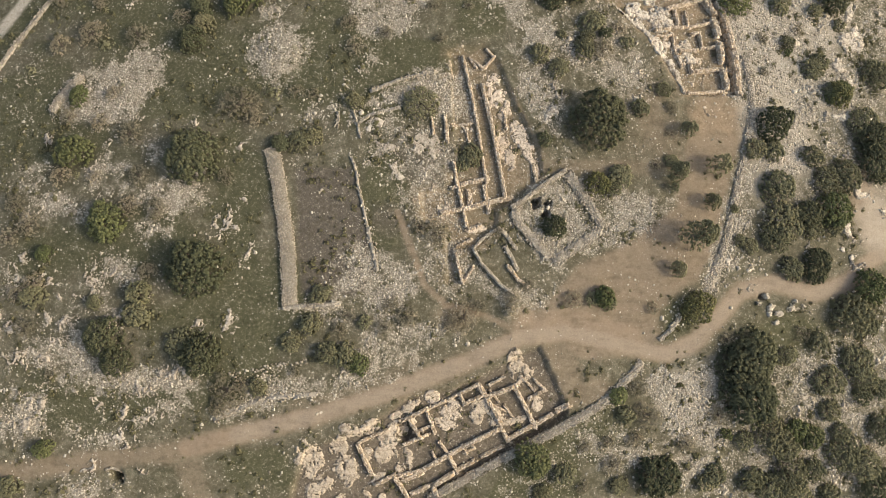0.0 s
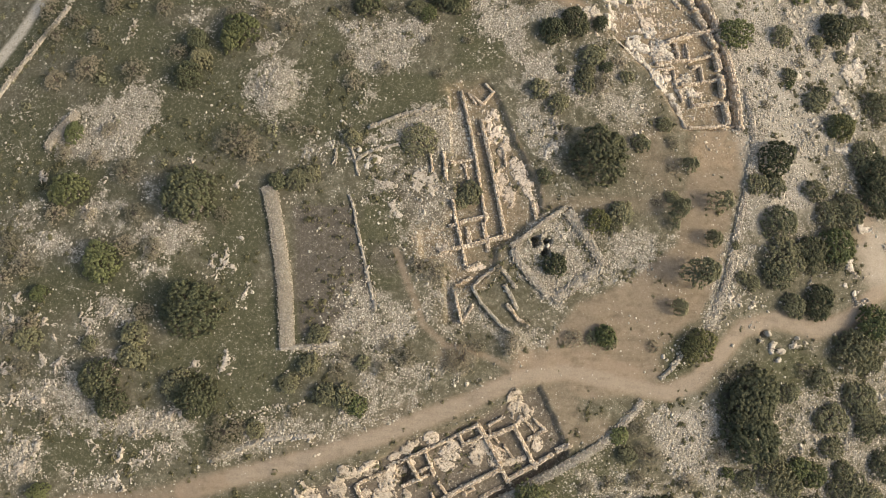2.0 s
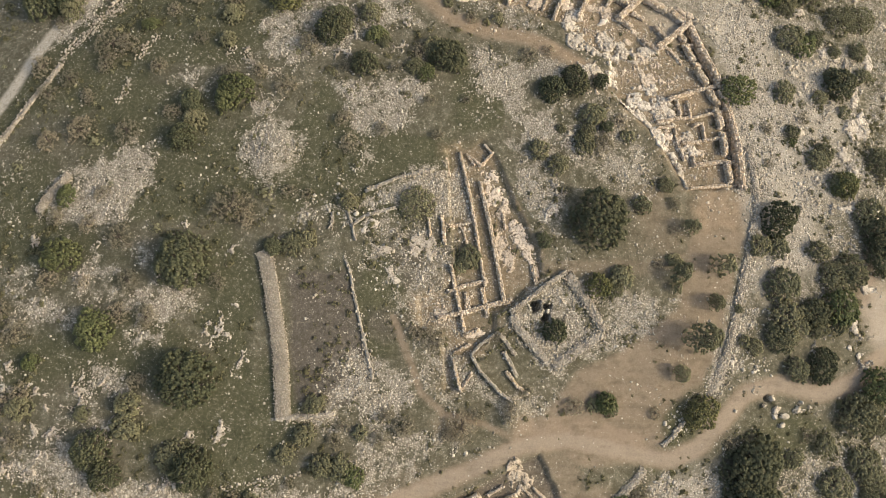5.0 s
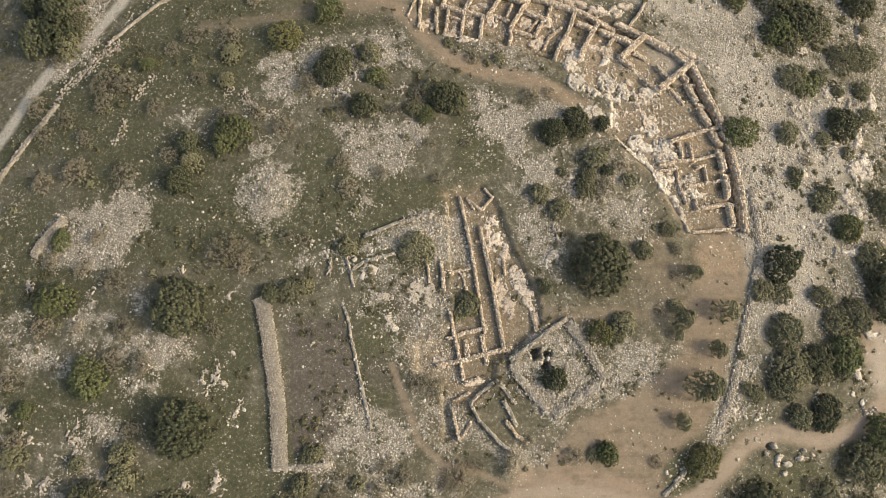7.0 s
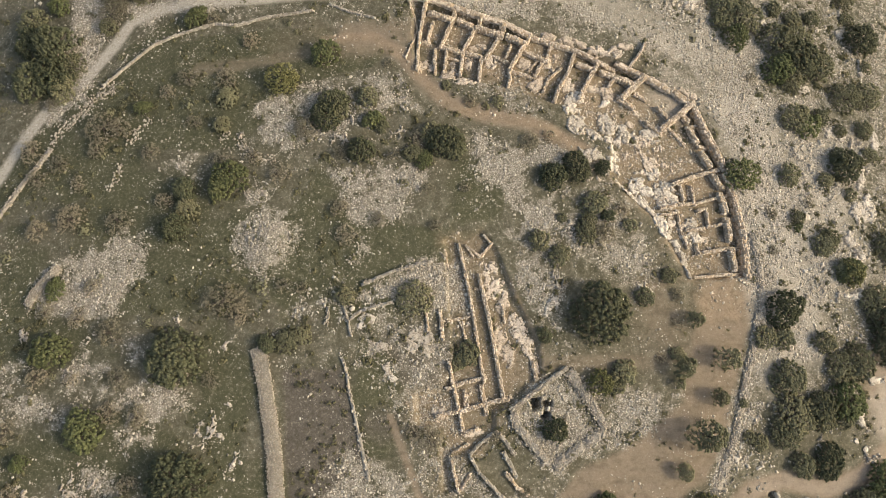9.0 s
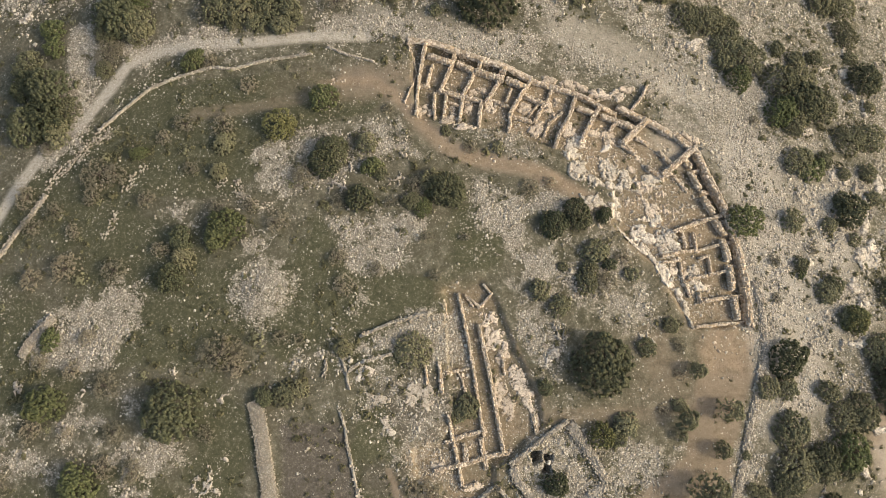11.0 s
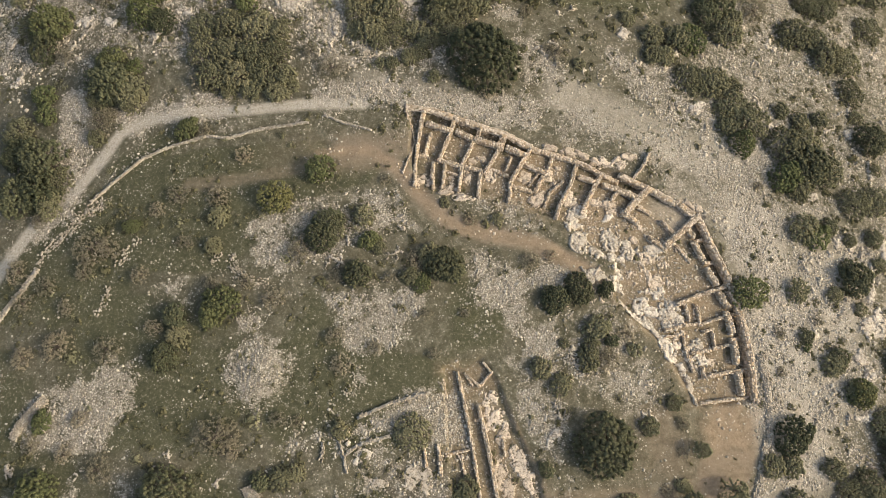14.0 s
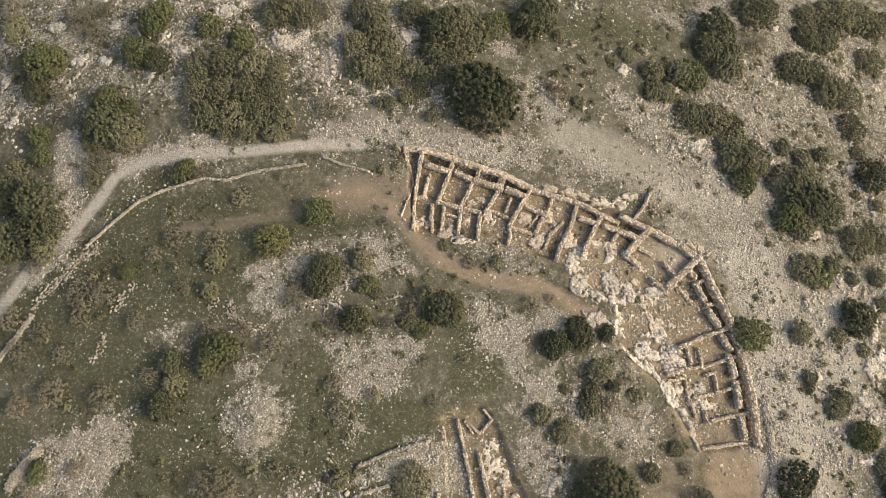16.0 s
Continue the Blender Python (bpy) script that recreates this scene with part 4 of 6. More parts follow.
wall(north, [(17.5, 55.4), (21.5, 54.3)], 0.75, 0.88)
wall(north, [(19.9, 60.2), (22.2, 59.3), (25.0, 58.0)], 0.95, 1.12)
wall(north, [(24.1, 57.7), (22.4, 54.2)], 0.8, 0.88)
wall(north, [(26.1, 62.3), (25.4, 59.4)], 0.7, 0.88)
wall(north, [(28.4, 57.0), (25.4, 54.2), (24.2, 51.2)], 0.6, 0.62)
wall(north, [(31.1, 60.4), (29.8, 56.3), (27.3, 51.6), (26.4, 48.8)], 0.75, 1.25)
wall(north, [(36.2, 58.7), (34.1, 54.8), (31.8, 50.1)], 0.85, 1.25)
wall(north, [(31.4, 57.8), (34.4, 56.9)], 0.95, 1.12, crest=0.2)
wall(north, [(36.3, 56.4), (40.1, 55.1)], 1.0, 1.12, crest=0.2)
wall(north, [(40.0, 56.0), (38.1, 53.1)], 0.75, 1.00)
wall(north, [(21.5, 63.5), (26.9, 62.1), (32.0, 60.7), (36.8, 58.2), (39.8, 57.2)], 0.9, 1.25)
wall(north, [(39.9, 58.6), (44.2, 56.6), (47.1, 55.3), (50.8, 53.2)], 1.2, 1.62, size=0.56, blocks=True, crest=0.35)
wall(north, [(40.4, 55.2), (43.6, 53.8)], 1.1, 1.25, crest=0.2)
wall(north, [(46.2, 56.1), (43.4, 53.3), (40.8, 50.6)], 1.3, 1.44)
wall(north, [(43.5, 52.1), (45.8, 50.8)], 0.8, 0.88)
wall(north, [(40.1, 50.6), (43.3, 48.6)], 1.0, 1.00)
wall(north, [(46.5, 63.7), (44.9, 60.7), (42.5, 57.5)], 0.55, 1.00)
wall(north, [(23.3, 58.4), (21.3, 55.8)], 0.5, 0.50)

east = site("gate_side_ruin", "excavated tan stone casemates and dwellings on bedrock")
wall(east, [(51.5, 53.4), (54.2, 51.3), (56.3, 50.0)], 1.2, 1.38)
wall(east, [(56.1, 50.5), (52.6, 47.3), (48.6, 43.8)], 1.25, 1.38)
wall(east, [(48.3, 49.2), (50.8, 46.6)], 0.9, 1.00)
wall(east, [(45.5, 45.7), (48.8, 43.3)], 1.0, 1.00)
wall(east, [(55.9, 50.9), (57.7, 46.8), (58.8, 43.7), (60.0, 40.9), (61.4, 38.1), (61.8, 36.2)], 1.15, 1.69, size=0.56, blocks=True, crest=0.35)
wall(east, [(53.2, 48.3), (54.8, 46.3)], 1.0, 1.12)
wall(east, [(54.7, 45.1), (56.3, 41.7)], 1.05, 1.25, crest=0.25)
wall(east, [(54.5, 45.0), (57.3, 45.8)], 0.7, 1.00)
wall(east, [(56.7, 40.7), (59.9, 41.2)], 0.8, 1.12)
wall(east, [(57.0, 39.7), (58.8, 36.6)], 1.15, 1.25, crest=0.25)
wall(east, [(51.2, 44.1), (53.8, 41.2)], 0.7, 0.62)
wall(east, [(61.9, 36.5), (58.5, 35.3), (55.4, 34.3), (50.3, 32.2)], 0.75, 1.12)
wall(east, [(59.2, 35.0), (60.1, 33.3), (61.0, 31.9)], 1.15, 1.25, crest=0.25)
wall(east, [(60.4, 30.9), (61.0, 28.9), (61.4, 26.9)], 1.15, 1.25, crest=0.25)
wall(east, [(61.6, 25.3), (61.8, 21.0)], 1.15, 1.25, crest=0.25)
wall(east, [(62.0, 19.3), (62.5, 15.1)], 1.15, 1.25, crest=0.25)
wall(east, [(61.9, 35.3), (63.0, 31.8), (64.0, 27.7), (64.6, 23.4), (64.9, 18.9), (65.0, 13.8)], 1.15, 1.69, size=0.56, blocks=True, crest=0.35)
wall(east, [(60.2, 30.9), (63.5, 30.5)], 0.7, 1.00)
wall(east, [(47.4, 27.1), (51.4, 28.1), (55.5, 28.6), (60.1, 30.0)], 0.6, 0.88)
wall(east, [(61.0, 25.5), (64.0, 25.9)], 0.8, 1.12)
wall(east, [(52.6, 22.7), (56.9, 23.5), (61.0, 24.6)], 0.6, 0.88)
wall(east, [(47.3, 25.7), (51.3, 26.4), (51.6, 23.3), (52.9, 19.5)], 0.55, 0.62)
wall(east, [(55.4, 26.9), (57.3, 27.5), (57.7, 24.2)], 0.6, 0.88)
wall(east, [(52.0, 32.3), (52.8, 29.3)], 0.8, 0.75)
wall(east, [(54.4, 32.4), (55.0, 28.6)], 0.7, 0.75)
wall(east, [(55.1, 18.2), (60.6, 19.3), (64.6, 19.8)], 0.65, 1.00)
wall(east, [(53.7, 13.2), (59.0, 13.9), (64.4, 14.4)], 0.6, 1.00)
wall(east, [(54.9, 20.1), (55.1, 18.0)], 0.8, 0.75)

# ---- the long central building ----
centre = site("long_building_ruin", "long excavated stone building with parallel tan walls")
wall(centre, [(7.1, 18.5), (8.8, 11.1), (10.2, 4.0), (11.3, -2.9), (12.2, -7.6)], 0.65, 0.8)
wall(centre, [(11.0, 12.6), (12.5, 6.5), (13.9, 0.1), (14.8, -5.0), (15.8, -10.2)], 0.75, 0.95)
wall(centre, [(10.0, 16.0), (8.5, 18.1)], 0.5, 0.5)
wall(centre, [(8.9, 17.9), (11.2, 15.9), (13.5, 18.5), (11.9, 20.3)], 0.5, 0.7)
wall(centre, [(5.1, -9.1), (8.6, -7.7), (12.2, -6.9)], 0.7, 0.6)
wall(centre, [(5.6, -4.0), (6.3, -7.6), (7.4, -12.0), (8.4, -16.4)], 0.65, 0.8)
wall(centre, [(3.3, -14.0), (9.3, -12.6), (14.2, -11.1), (16.7, -10.7)], 0.8, 0.8)
wall(centre, [(8.6, -9.1), (9.2, -12.9)], 0.85, 0.6)
wall(centre, [(11.7, -8.1), (12.7, -13.6)], 0.9, 0.7)
wall(centre, [(15.5, 7.2), (16.0, 3.7)], 0.6, 0.5)
wall(centre, [(10.2, 9.7), (12.0, 9.8)], 0.5, 0.4)
wall(centre, [(3.7, 5.5), (4.3, 0.3)], 0.7, 0.6)
wall(centre, [(5.1, 3.6), (10.1, 4.6)], 0.5, 0.4)
wall(centre, [(1.1, 5.1), (1.6, 1.6)], 0.6, 0.4)
wall(centre, [(4.4, 17.2), (5.0, 14.0)], 0.6, 0.4)
wall(centre, [(7.7, 3.5), (8.6, 0.5)], 0.55, 0.4)
wall(centre, [(21.4, -3.8), (22.1, -7.0)], 0.8, 0.5)
wall(centre, [(8.2, -17.3), (11.2, -16.1)], 0.6, 0.5)
wall(centre, [(6.3, -20.5), (9.3, -19.0)], 0.6, 0.5)
wall(centre, [(6.1, -20.9), (7.7, -27.3)], 0.6, 0.5)
wall(centre, [(7.7, -27.5), (9.8, -24.2)], 0.55, 0.4)
wall(centre, [(16.4, -23.8), (18.6, -26.6), (20.5, -27.8)], 0.7, 0.6)

room = site("stone_room_ruin", "sunken square room of dry-laid grey stones")
wall(room, [(14.1, -17.0), (11.8, -18.6), (9.7, -20.8), (11.3, -23.6), (15.1, -27.6), (18.0, -29.6)], 0.6, 0.9, GREYSTONE, GREYCORE)
wall(room, [(14.3, -16.4), (16.2, -18.1), (17.9, -20.5)], 0.8, 0.5, GREYSTONE, GREYCORE, 0.3, loose=0.15)
wall(room, [(15.8, -20.1), (17.2, -22.3), (18.3, -24.6)], 0.9, 0.5, GREYSTONE, GREYCORE, 0.36)

tower = site("stone_enclosure", "four-sided enclosure of wide grey rubble walls")
wall(tower, [(17.0, -12.8), (20.4, -10.2), (24.3, -7.1), (27.7, -4.8)], 0.9, 0.8, GREYSTONE, GREYCORE, 0.32, loose=0.08)
wall(tower, [(17.4, -13.2), (18.7, -15.8), (20.8, -18.2), (24.6, -22.2)], 1.6, 0.6, GREYSTONE, GREYCORE, 0.29, loose=0.2)
wall(tower, [(25.3, -22.7), (27.7, -21.2), (31.1, -18.9), (34.9, -16.2)], 2.2, 0.5, GREYSTONE, GREYCORE, 0.29, loose=0.3)
wall(tower, [(28.1, -5.3), (30.2, -8.0), (32.2, -10.8), (35.1, -15.7)], 1.9, 0.5, GREYSTONE, GREYCORE, 0.29, loose=0.3)

# ---- the southern digging ----
south = site("southern_ruin", "sunken excavation of tan stone rooms and casemates")
wall(south, [(-11.4, -58.0), (-10.5, -59.7), (-8.6, -63.4)], 0.8, 1.0)
wall(south, [(-11.4, -58.0), (-9.0, -56.7), (-5.5, -55.1)], 0.6, 0.6)
wall(south, [(-3.6, -53.9), (-1.1, -52.6), (1.5, -51.3)], 0.75, 1.0)
wall(south, [(-1.9, -53.1), (-0.7, -54.8), (0.5, -56.7)], 0.7, 1.1)
wall(south, [(1.5, -51.3), (2.3, -53.3), (3.2, -55.6)], 0.7, 0.9)
wall(south, [(-1.0, -55.9), (1.9, -54.7)], 0.6, 0.8)
wall(south, [(-2.7, -58.1), (0.5, -56.7), (1.9, -56.1)], 0.7, 0.8)
wall(south, [(-3.8, -54.3), (-4.2, -55.6)], 0.6, 0.7)
wall(south, [(1.8, -51.3), (5.3, -49.6), (7.8, -48.3)], 0.6, 0.6)
wall(south, [(7.8, -48.3), (9.5, -47.4), (11.1, -46.5)], 0.7, 0.9)
wall(south, [(11.1, -46.5), (12.4, -48.5)], 0.7, 0.9)
wall(south, [(12.4, -48.5), (10.4, -49.4), (8.7, -50.2)], 0.65, 0.9)
wall(south, [(7.8, -48.4), (8.7, -50.1)], 0.6, 0.8)
wall(south, [(11.2, -46.2), (13.5, -49.8), (15.8, -53.6)], 0.85, 0.9)
wall(south, [(13.1, -48.9), (16.0, -47.7), (18.4, -46.7)], 0.85, 1.0)
wall(south, [(13.4, -46.6), (16.0, -45.1)], 0.6, 0.7)
wall(south, [(18.4, -46.9), (20.5, -50.5), (22.6, -54.5)], 0.8, 1.0)
wall(south, [(22.0, -45.3), (24.4, -47.3)], 0.6, 0.6)
wall(south, [(24.4, -47.3), (21.2, -49.1)], 0.7, 0.7)
wall(south, [(19.8, -45.0), (22.1, -47.3)], 0.5, 0.4)
wall(south, [(13.4, -47.4), (15.4, -49.8)], 0.5, 0.5)
wall(south, [(16.4, -50.2), (18.1, -52.5)], 0.5, 0.5)
wall(south, [(1.2, -62.7), (3.6, -61.3), (5.9, -59.9), (8.7, -58.4), (11.6, -56.8), (15.8, -54.8)], 0.9, 1.0)
wall(south, [(17.0, -57.0), (19.6, -55.4), (22.8, -53.7), (25.7, -52.0)], 0.85, 1.0)
wall(south, [(26.5, -51.3), (28.9, -50.1)], 1.2, 0.9)
wall(south, [(7.7, -62.7), (11.2, -60.8)], 0.9, 0.9)
wall(south, [(12.1, -60.3), (16.2, -58.1)], 0.9, 0.9)
wall(south, [(5.9, -59.7), (6.7, -61.2), (7.8, -63.1)], 0.75, 1.0)
wall(south, [(4.0, -57.3), (5.9, -59.7)], 0.6, 0.7)
wall(south, [(16.1, -54.9), (17.3, -57.1)], 0.75, 0.9)
wall(south, [(8.4, -57.8), (9.6, -59.6)], 0.6, 0.7)
wall(south, [(8.8, -59.5), (10.9, -58.6), (10.2, -57.6)], 0.5, 0.6)
wall(south, [(2.7, -59.3), (4.3, -61.6)], 0.6, 0.5)
wall(south, [(13.7, -50.2), (17.2, -51.6)], 0.5, 0.4)
wall(south, [(-4.0, -64.1), (-0.8, -63.3), (1.2, -62.7)], 0.8, 0.9)
wall(south, [(-2.9, -64.9), (0.8, -63.4)], 0.9, 0.9)
wall(south, [(-7.8, -65.6), (-4.4, -63.8), (-2.6, -66.4), (-1.5, -68.3)], 0.8, 1.1)
wall(south, [(-1.1, -67.4), (2.1, -65.9)], 0.9, 1.0)
wall(south, [(2.9, -65.9), (7.0, -63.3)], 1.0, 1.1)
wall(south, [(3.1, -65.9), (4.5, -68.7)], 0.9, 1.0)

citywall = site("city_wall", "long pale city wall with a flat gravelled top", "wall")
wall(citywall, [(43.4, -41.5), (41.5, -43.9), (38.5, -47.0), (34.9, -50.1)], 1.5, 0.6, GREYSTONE, GREYCORE, 0.28, loose=0.25)
wall(citywall, [(34.9, -50.1), (28.9, -53.7), (22.9, -57.0), (17.1, -60.2), (11.3, -63.5), (6.8, -65.9), (2.5, -68.3)], 1.7, 0.9, GREYSTONE, GREYCORE, 0.27, loose=0.12)

terrace = site("terrace_wall", "wide straight terrace wall topped with small grey stones", "wall")
wall(terrace, [(-30.1, -2.1), (-29.3, -3.7), (-28.2, -8.1), (-27.2, -13.1), (-26.1, -18.5), (-25.5, -22.8), (-25.0, -28.2), (-24.7, -32.6)], 2.8, 0.6, GREYSTONE, GREYCORE, 0.2, loose=0.15)

field = site("field_wall", "thin tumbled dry-stone field wall of grey stones", "wall")
wall(field, [(-14.3, -3.5), (-13.3, -6.0), (-12.7, -9.3), (-11.7, -13.2), (-10.7, -17.0)], 0.6, 0.35, GREYSTONE, GREYCORE, 0.36, loose=0.2, gaps=0.3)
wall(field, [(-10.7, -17.0), (-9.9, -20.3), (-9.0, -23.5), (-8.5, -25.6)], 0.8, 0.3, GREYSTONE, GREYCORE, 0.36, loose=0.5, gaps=0.4)
wall(field, [(-14.4, 5.9), (-13.5, 3.7), (-12.7, 0.3)], 0.6, 0.35, GREYSTONE, GREYCORE, 0.36, loose=0.16, gaps=0.3)
wall(field, [(-17.4, 5.6), (-17.1, 4.0), (-17.5, 2.8)], 0.5, 0.3, GREYSTONE, GREYCORE, loose=0.16, gaps=0.3)
wall(field, [(-74.3, 4.9), (-73.4, 7.4), (-71.4, 9.8), (-69.3, 12.5)], 1.6, 0.8, GREYSTONE, GREYCORE, 0.2, loose=0.12)
wall(field, [(-26.1, -33.0), (-19.8, -32.5), (-15.5, -32.0)], 0.9, 0.6, GREYSTONE, GREYCORE, loose=0.16)

roadside = site("roadside_wall", "low curved dry-stone kerb wall beside the gravel road", "wall")
wall(roadside, [(-66.2, 50.5), (-61.5, 55.3), (-56.3, 60.0), (-50.8, 62.4), (-44.0, 64.5), (-39.4, 64.1), (-33.9, 65.9), (-23.7, 67.6)], 0.5, 0.6, GREYSTONE, GREYCORE)
wall(roadside, [(-20.2, 69.3), (-17.0, 67.9), (-11.2, 66.3)], 0.5, 0.5, GREYSTONE, GREYCORE)
wall(roadside, [(-75.0, 37.5), (-72.2, 41.6), (-69.3, 45.0), (-66.3, 48.4), (-64.0, 50.4)], 1.6, 0.24, GREYSTONE, GREYCORE, 0.34, loose=0.6)

ring = site("ring_wall", "ruined boundary wall of heaped pale stones", "wall")
wall(ring, [(66.5, 22.7), (67.6, 16.9), (67.7, 12.7), (67.6, 8.0), (67.3, 4.5)], 1.7, 0.45, GREYSTONE, GREYCORE, 0.29, loose=0.3)
wall(ring, [(66.8, 6.7), (65.7, 2.4), (65.0, -1.5), (63.8, -4.8), (62.3, -10.8), (60.9, -16.6), (59.5, -20.2)], 1.5, 0.45, GREYSTONE, GREYCORE, 0.36, loose=0.12)
wall(ring, [(59.5, -20.2), (58.1, -24.3), (56.0, -28.2)], 2.4, 0.35, GREYSTONE, GREYCORE, 0.29, loose=0.5, gaps=0.3)
wall(ring, [(46.8, -37.3), (48.8, -35.4), (51.1, -32.7)], 0.9, 0.5, GREYSTONE, GREYCORE, loose=0.16)

wall(roadside, [(-75.0, 37.0), (-77.5, 32.6), (-79.2, 30.4), (-82.0, 25.2), (-84.8, 20.3), (-87.5, 14.9), (-90.0, 10.5)], 1.0, 0.5, GREYSTONE, GREYCORE, 0.3, loose=0.15)
wall(field, [(-55.3, 43.3), (-57.0, 41.1), (-58.4, 37.2)], 0.9, 0.2, GREYSTONE, GREYCORE, 0.36, loose=0.7)
wall(field, [(-59.6, 33.4), (-61.6, 28.1)], 0.9, 0.2, GREYSTONE, GREYCORE, 0.36, loose=0.7)
wall(field, [(-36.4, 40.1), (-35.7, 36.9), (-32.5, 34.8), (-29.2, 34.5)], 0.8, 0.24, GREYSTONE, GREYCORE, 0.34, loose=0.5)
wall(field, [(-66.1, 46.6), (-63.3, 51.2)], 1.2, 0.24, GREYSTONE, GREYCORE, 0.34, loose=0.7)
slope = site("slope_wall", "low line of grey retaining stones above the track", "wall")
wall(slope, [(-38.0, -53.8), (-33.7, -51.7), (-28.6, -49.8), (-23.4, -49.2), (-19.2, -48.9)], 1.0, 0.35, GREYSTONE, GREYCORE, 0.34, loose=0.3, gaps=0.25)
wall(slope, [(-35.5, -45.6), (-30.9, -44.7), (-25.7, -43.5), (-21.5, -43.1)], 0.7, 0.22, GREYSTONE, GREYCORE, 0.34, loose=0.35, gaps=0.4)
wall(slope, [(-13.1, 3.4), (-11.1, 5.0), (-8.1, 6.0), (-5.1, 6.9)], 0.7, 0.35, GREYSTONE, GREYCORE, 0.36, loose=0.16, gaps=0.3)
wall(slope, [(-11.2, 9.9), (-5.2, 12.7), (2.0, 14.7)], 0.7, 0.5, GREYSTONE, GREYCORE, loose=0.16)

# ================= bedrock =================
def outcrop(x, y, rx, ry, turn=0.0, h=0.5, material=None, vein=False, label="pale weathered limestone outcrop in the grass", loose=None):
    """Bedrock that breaks through the soil: a ragged, cracked and pitted patch of rock with steps."""
    seed = rnd.randrange(1000)
    cell = 0.19
    nx, ny = int(2.7 * rx / cell) + 2, int(2.7 * ry / cell) + 2
    u, v = np.meshgrid((np.arange(nx) - (nx - 1) / 2) * cell, (np.arange(ny) - (ny - 1) / 2) * cell)
    u, v = u + rng.uniform(-0.05, 0.05, u.shape), v + rng.uniform(-0.05, 0.05, v.shape)
    a = radians(turn)
    px, py = x + u * math.cos(a) - v * math.sin(a), y + u * math.sin(a) + v * math.cos(a)
    far = np.hypot(u / rx, v / ry)
    body = fbm(px, py, 1.25, seed, 5) + 0.33 - 0.42 * far
    if vein:
        body = 0.78 - 3.4 * np.abs(fbm(px, py, 1.9, seed, 4) - 0.5) - 0.33 * far
    crack = np.abs(fbm(px, py, 1.9, seed + 5, 3) - 0.5)
    body = body - 0.3 * step(0.03, 0.0, crack)
    body = body - 0.12 * step(0.02, 0.0, np.abs(fbm(px, py, 1.5, seed + 21, 3) - 0.5))
    body = body + 0.3 * (fbm(px, py, 0.55, seed + 31, 3) - 0.5)
    rise = h * (0.95 * step(0.42, 0.47, body) - 0.25 + 0.3 * step(0.56, 0.6, body) + 0.5 * (fbm(px, py, 2.6, seed + 9, 2) - 0.5) * step(0.42, 0.6, body)
                - 0.55 * step(0.05, 0.0, np.abs(fbm(px, py, 0.8, seed + 41, 3) - 0.5)) * step(0.44, 0.5, body))
    rise = np.where((body < 0.42) | (far > 1.0), -0.35, rise)
    z = ground(px.ravel(), py.ravel()).reshape(px.shape) + rise
    verts = np.stack([px, py, z], -1).reshape(-1, 3)
    c = (np.arange(ny - 1)[:, None] * nx + np.arange(nx - 1)[None]).ravel()
    faces = np.stack([c, c + 1, c + nx + 1, c + nx], 1)
    shown = (far.ravel()[faces] < 1.12).all(1) & (rise.ravel()[faces] > -0.9).all(1)
    faces = faces[shown]
    used, back = np.unique(faces, return_inverse=True)
    verts, faces = verts[used], back.reshape(faces.shape)
    if len(faces) < 4:
        return None
    if loose is not None:
        loose.append((verts, faces))
        return None
    me = mesh_of("limestone_outcrop", verts, faces)
    ob = put("limestone_outcrop", me, material or BEDROCK)
    return tagged(ob, label, "rock", "bedrock outcrops of the hilltop")


def outcrops(material, label, h, vein, *rows):
    for x, y, rx, ry, turn in rows:
        outcrop(x, y, rx, ry, turn, h, material, vein, label)


outcrops(BEDROCK, "pale weathered limestone outcrop in the grass", 0.25, True,
         (-37.6, -18.3, 4.2, 2.4, 30), (-35.3, -12.4, 3.1, 1.7, 20), (-33.0, -23.3, 2.1, 3.5, -20), (-39.3, -17.2, 2.2, 2.0, 0),
         (-37.3, -15.0, 1.7, 2.4, 0), (-36.0, -36.4, 2.2, 4.2, 20), (-41.6, -36.2, 2.2, 2.0, 0), (-35.5, -2.2, 1.5, 3.5, -30),
         (-63.0, -30.7, 4.9, 3.5, 20), (-68.4, -30.2, 1.0, 4.6, 5), (-61.3, -25.8, 2.0, 3.8, 0), (-50.3, -53.3, 8.0, 2.0, 25),
         (-59.2, -52.0, 1.1, 3.8, 30), (-70.5, -36.1, 2.0, 2.4, 0), (-65.5, -37.6, 3.4, 3.5, 0))
outcrops(BEDROCK, "clustered white field rocks in rough grass", 0.35, True,
         (-75.1, -44.1, 4.2, 3.1, 0), (-71.4, -50.2, 3.9, 2.8, 40), (-73.0, -55.9, 4.5, 2.5, 0), (-68.4, -40.8, 3.6, 2.5, 20),
         (-56.5, -45.2, 4.8, 2.0, -10), (-46.5, -45.7, 4.5, 2.0, 10), (-51.6, -48.7, 4.2, 1.7, 0), (-42.9, -44.9, 3.1, 2.5, 0),
         (-63.6, -56.7, 5.0, 1.7, 0), (-54.8, -57.5, 4.8, 1.7, 0), (-70.2, -29.2, 3.4, 2.8, 0), (-58.5, -26.8, 2.5, 3.6, 0),
         (-56.7, -35.3, 2.8, 2.8, 0), (-77.8, -29.3, 2.8, 3.6, 0), (-76.8, -37.8, 3.4, 2.8, 0))
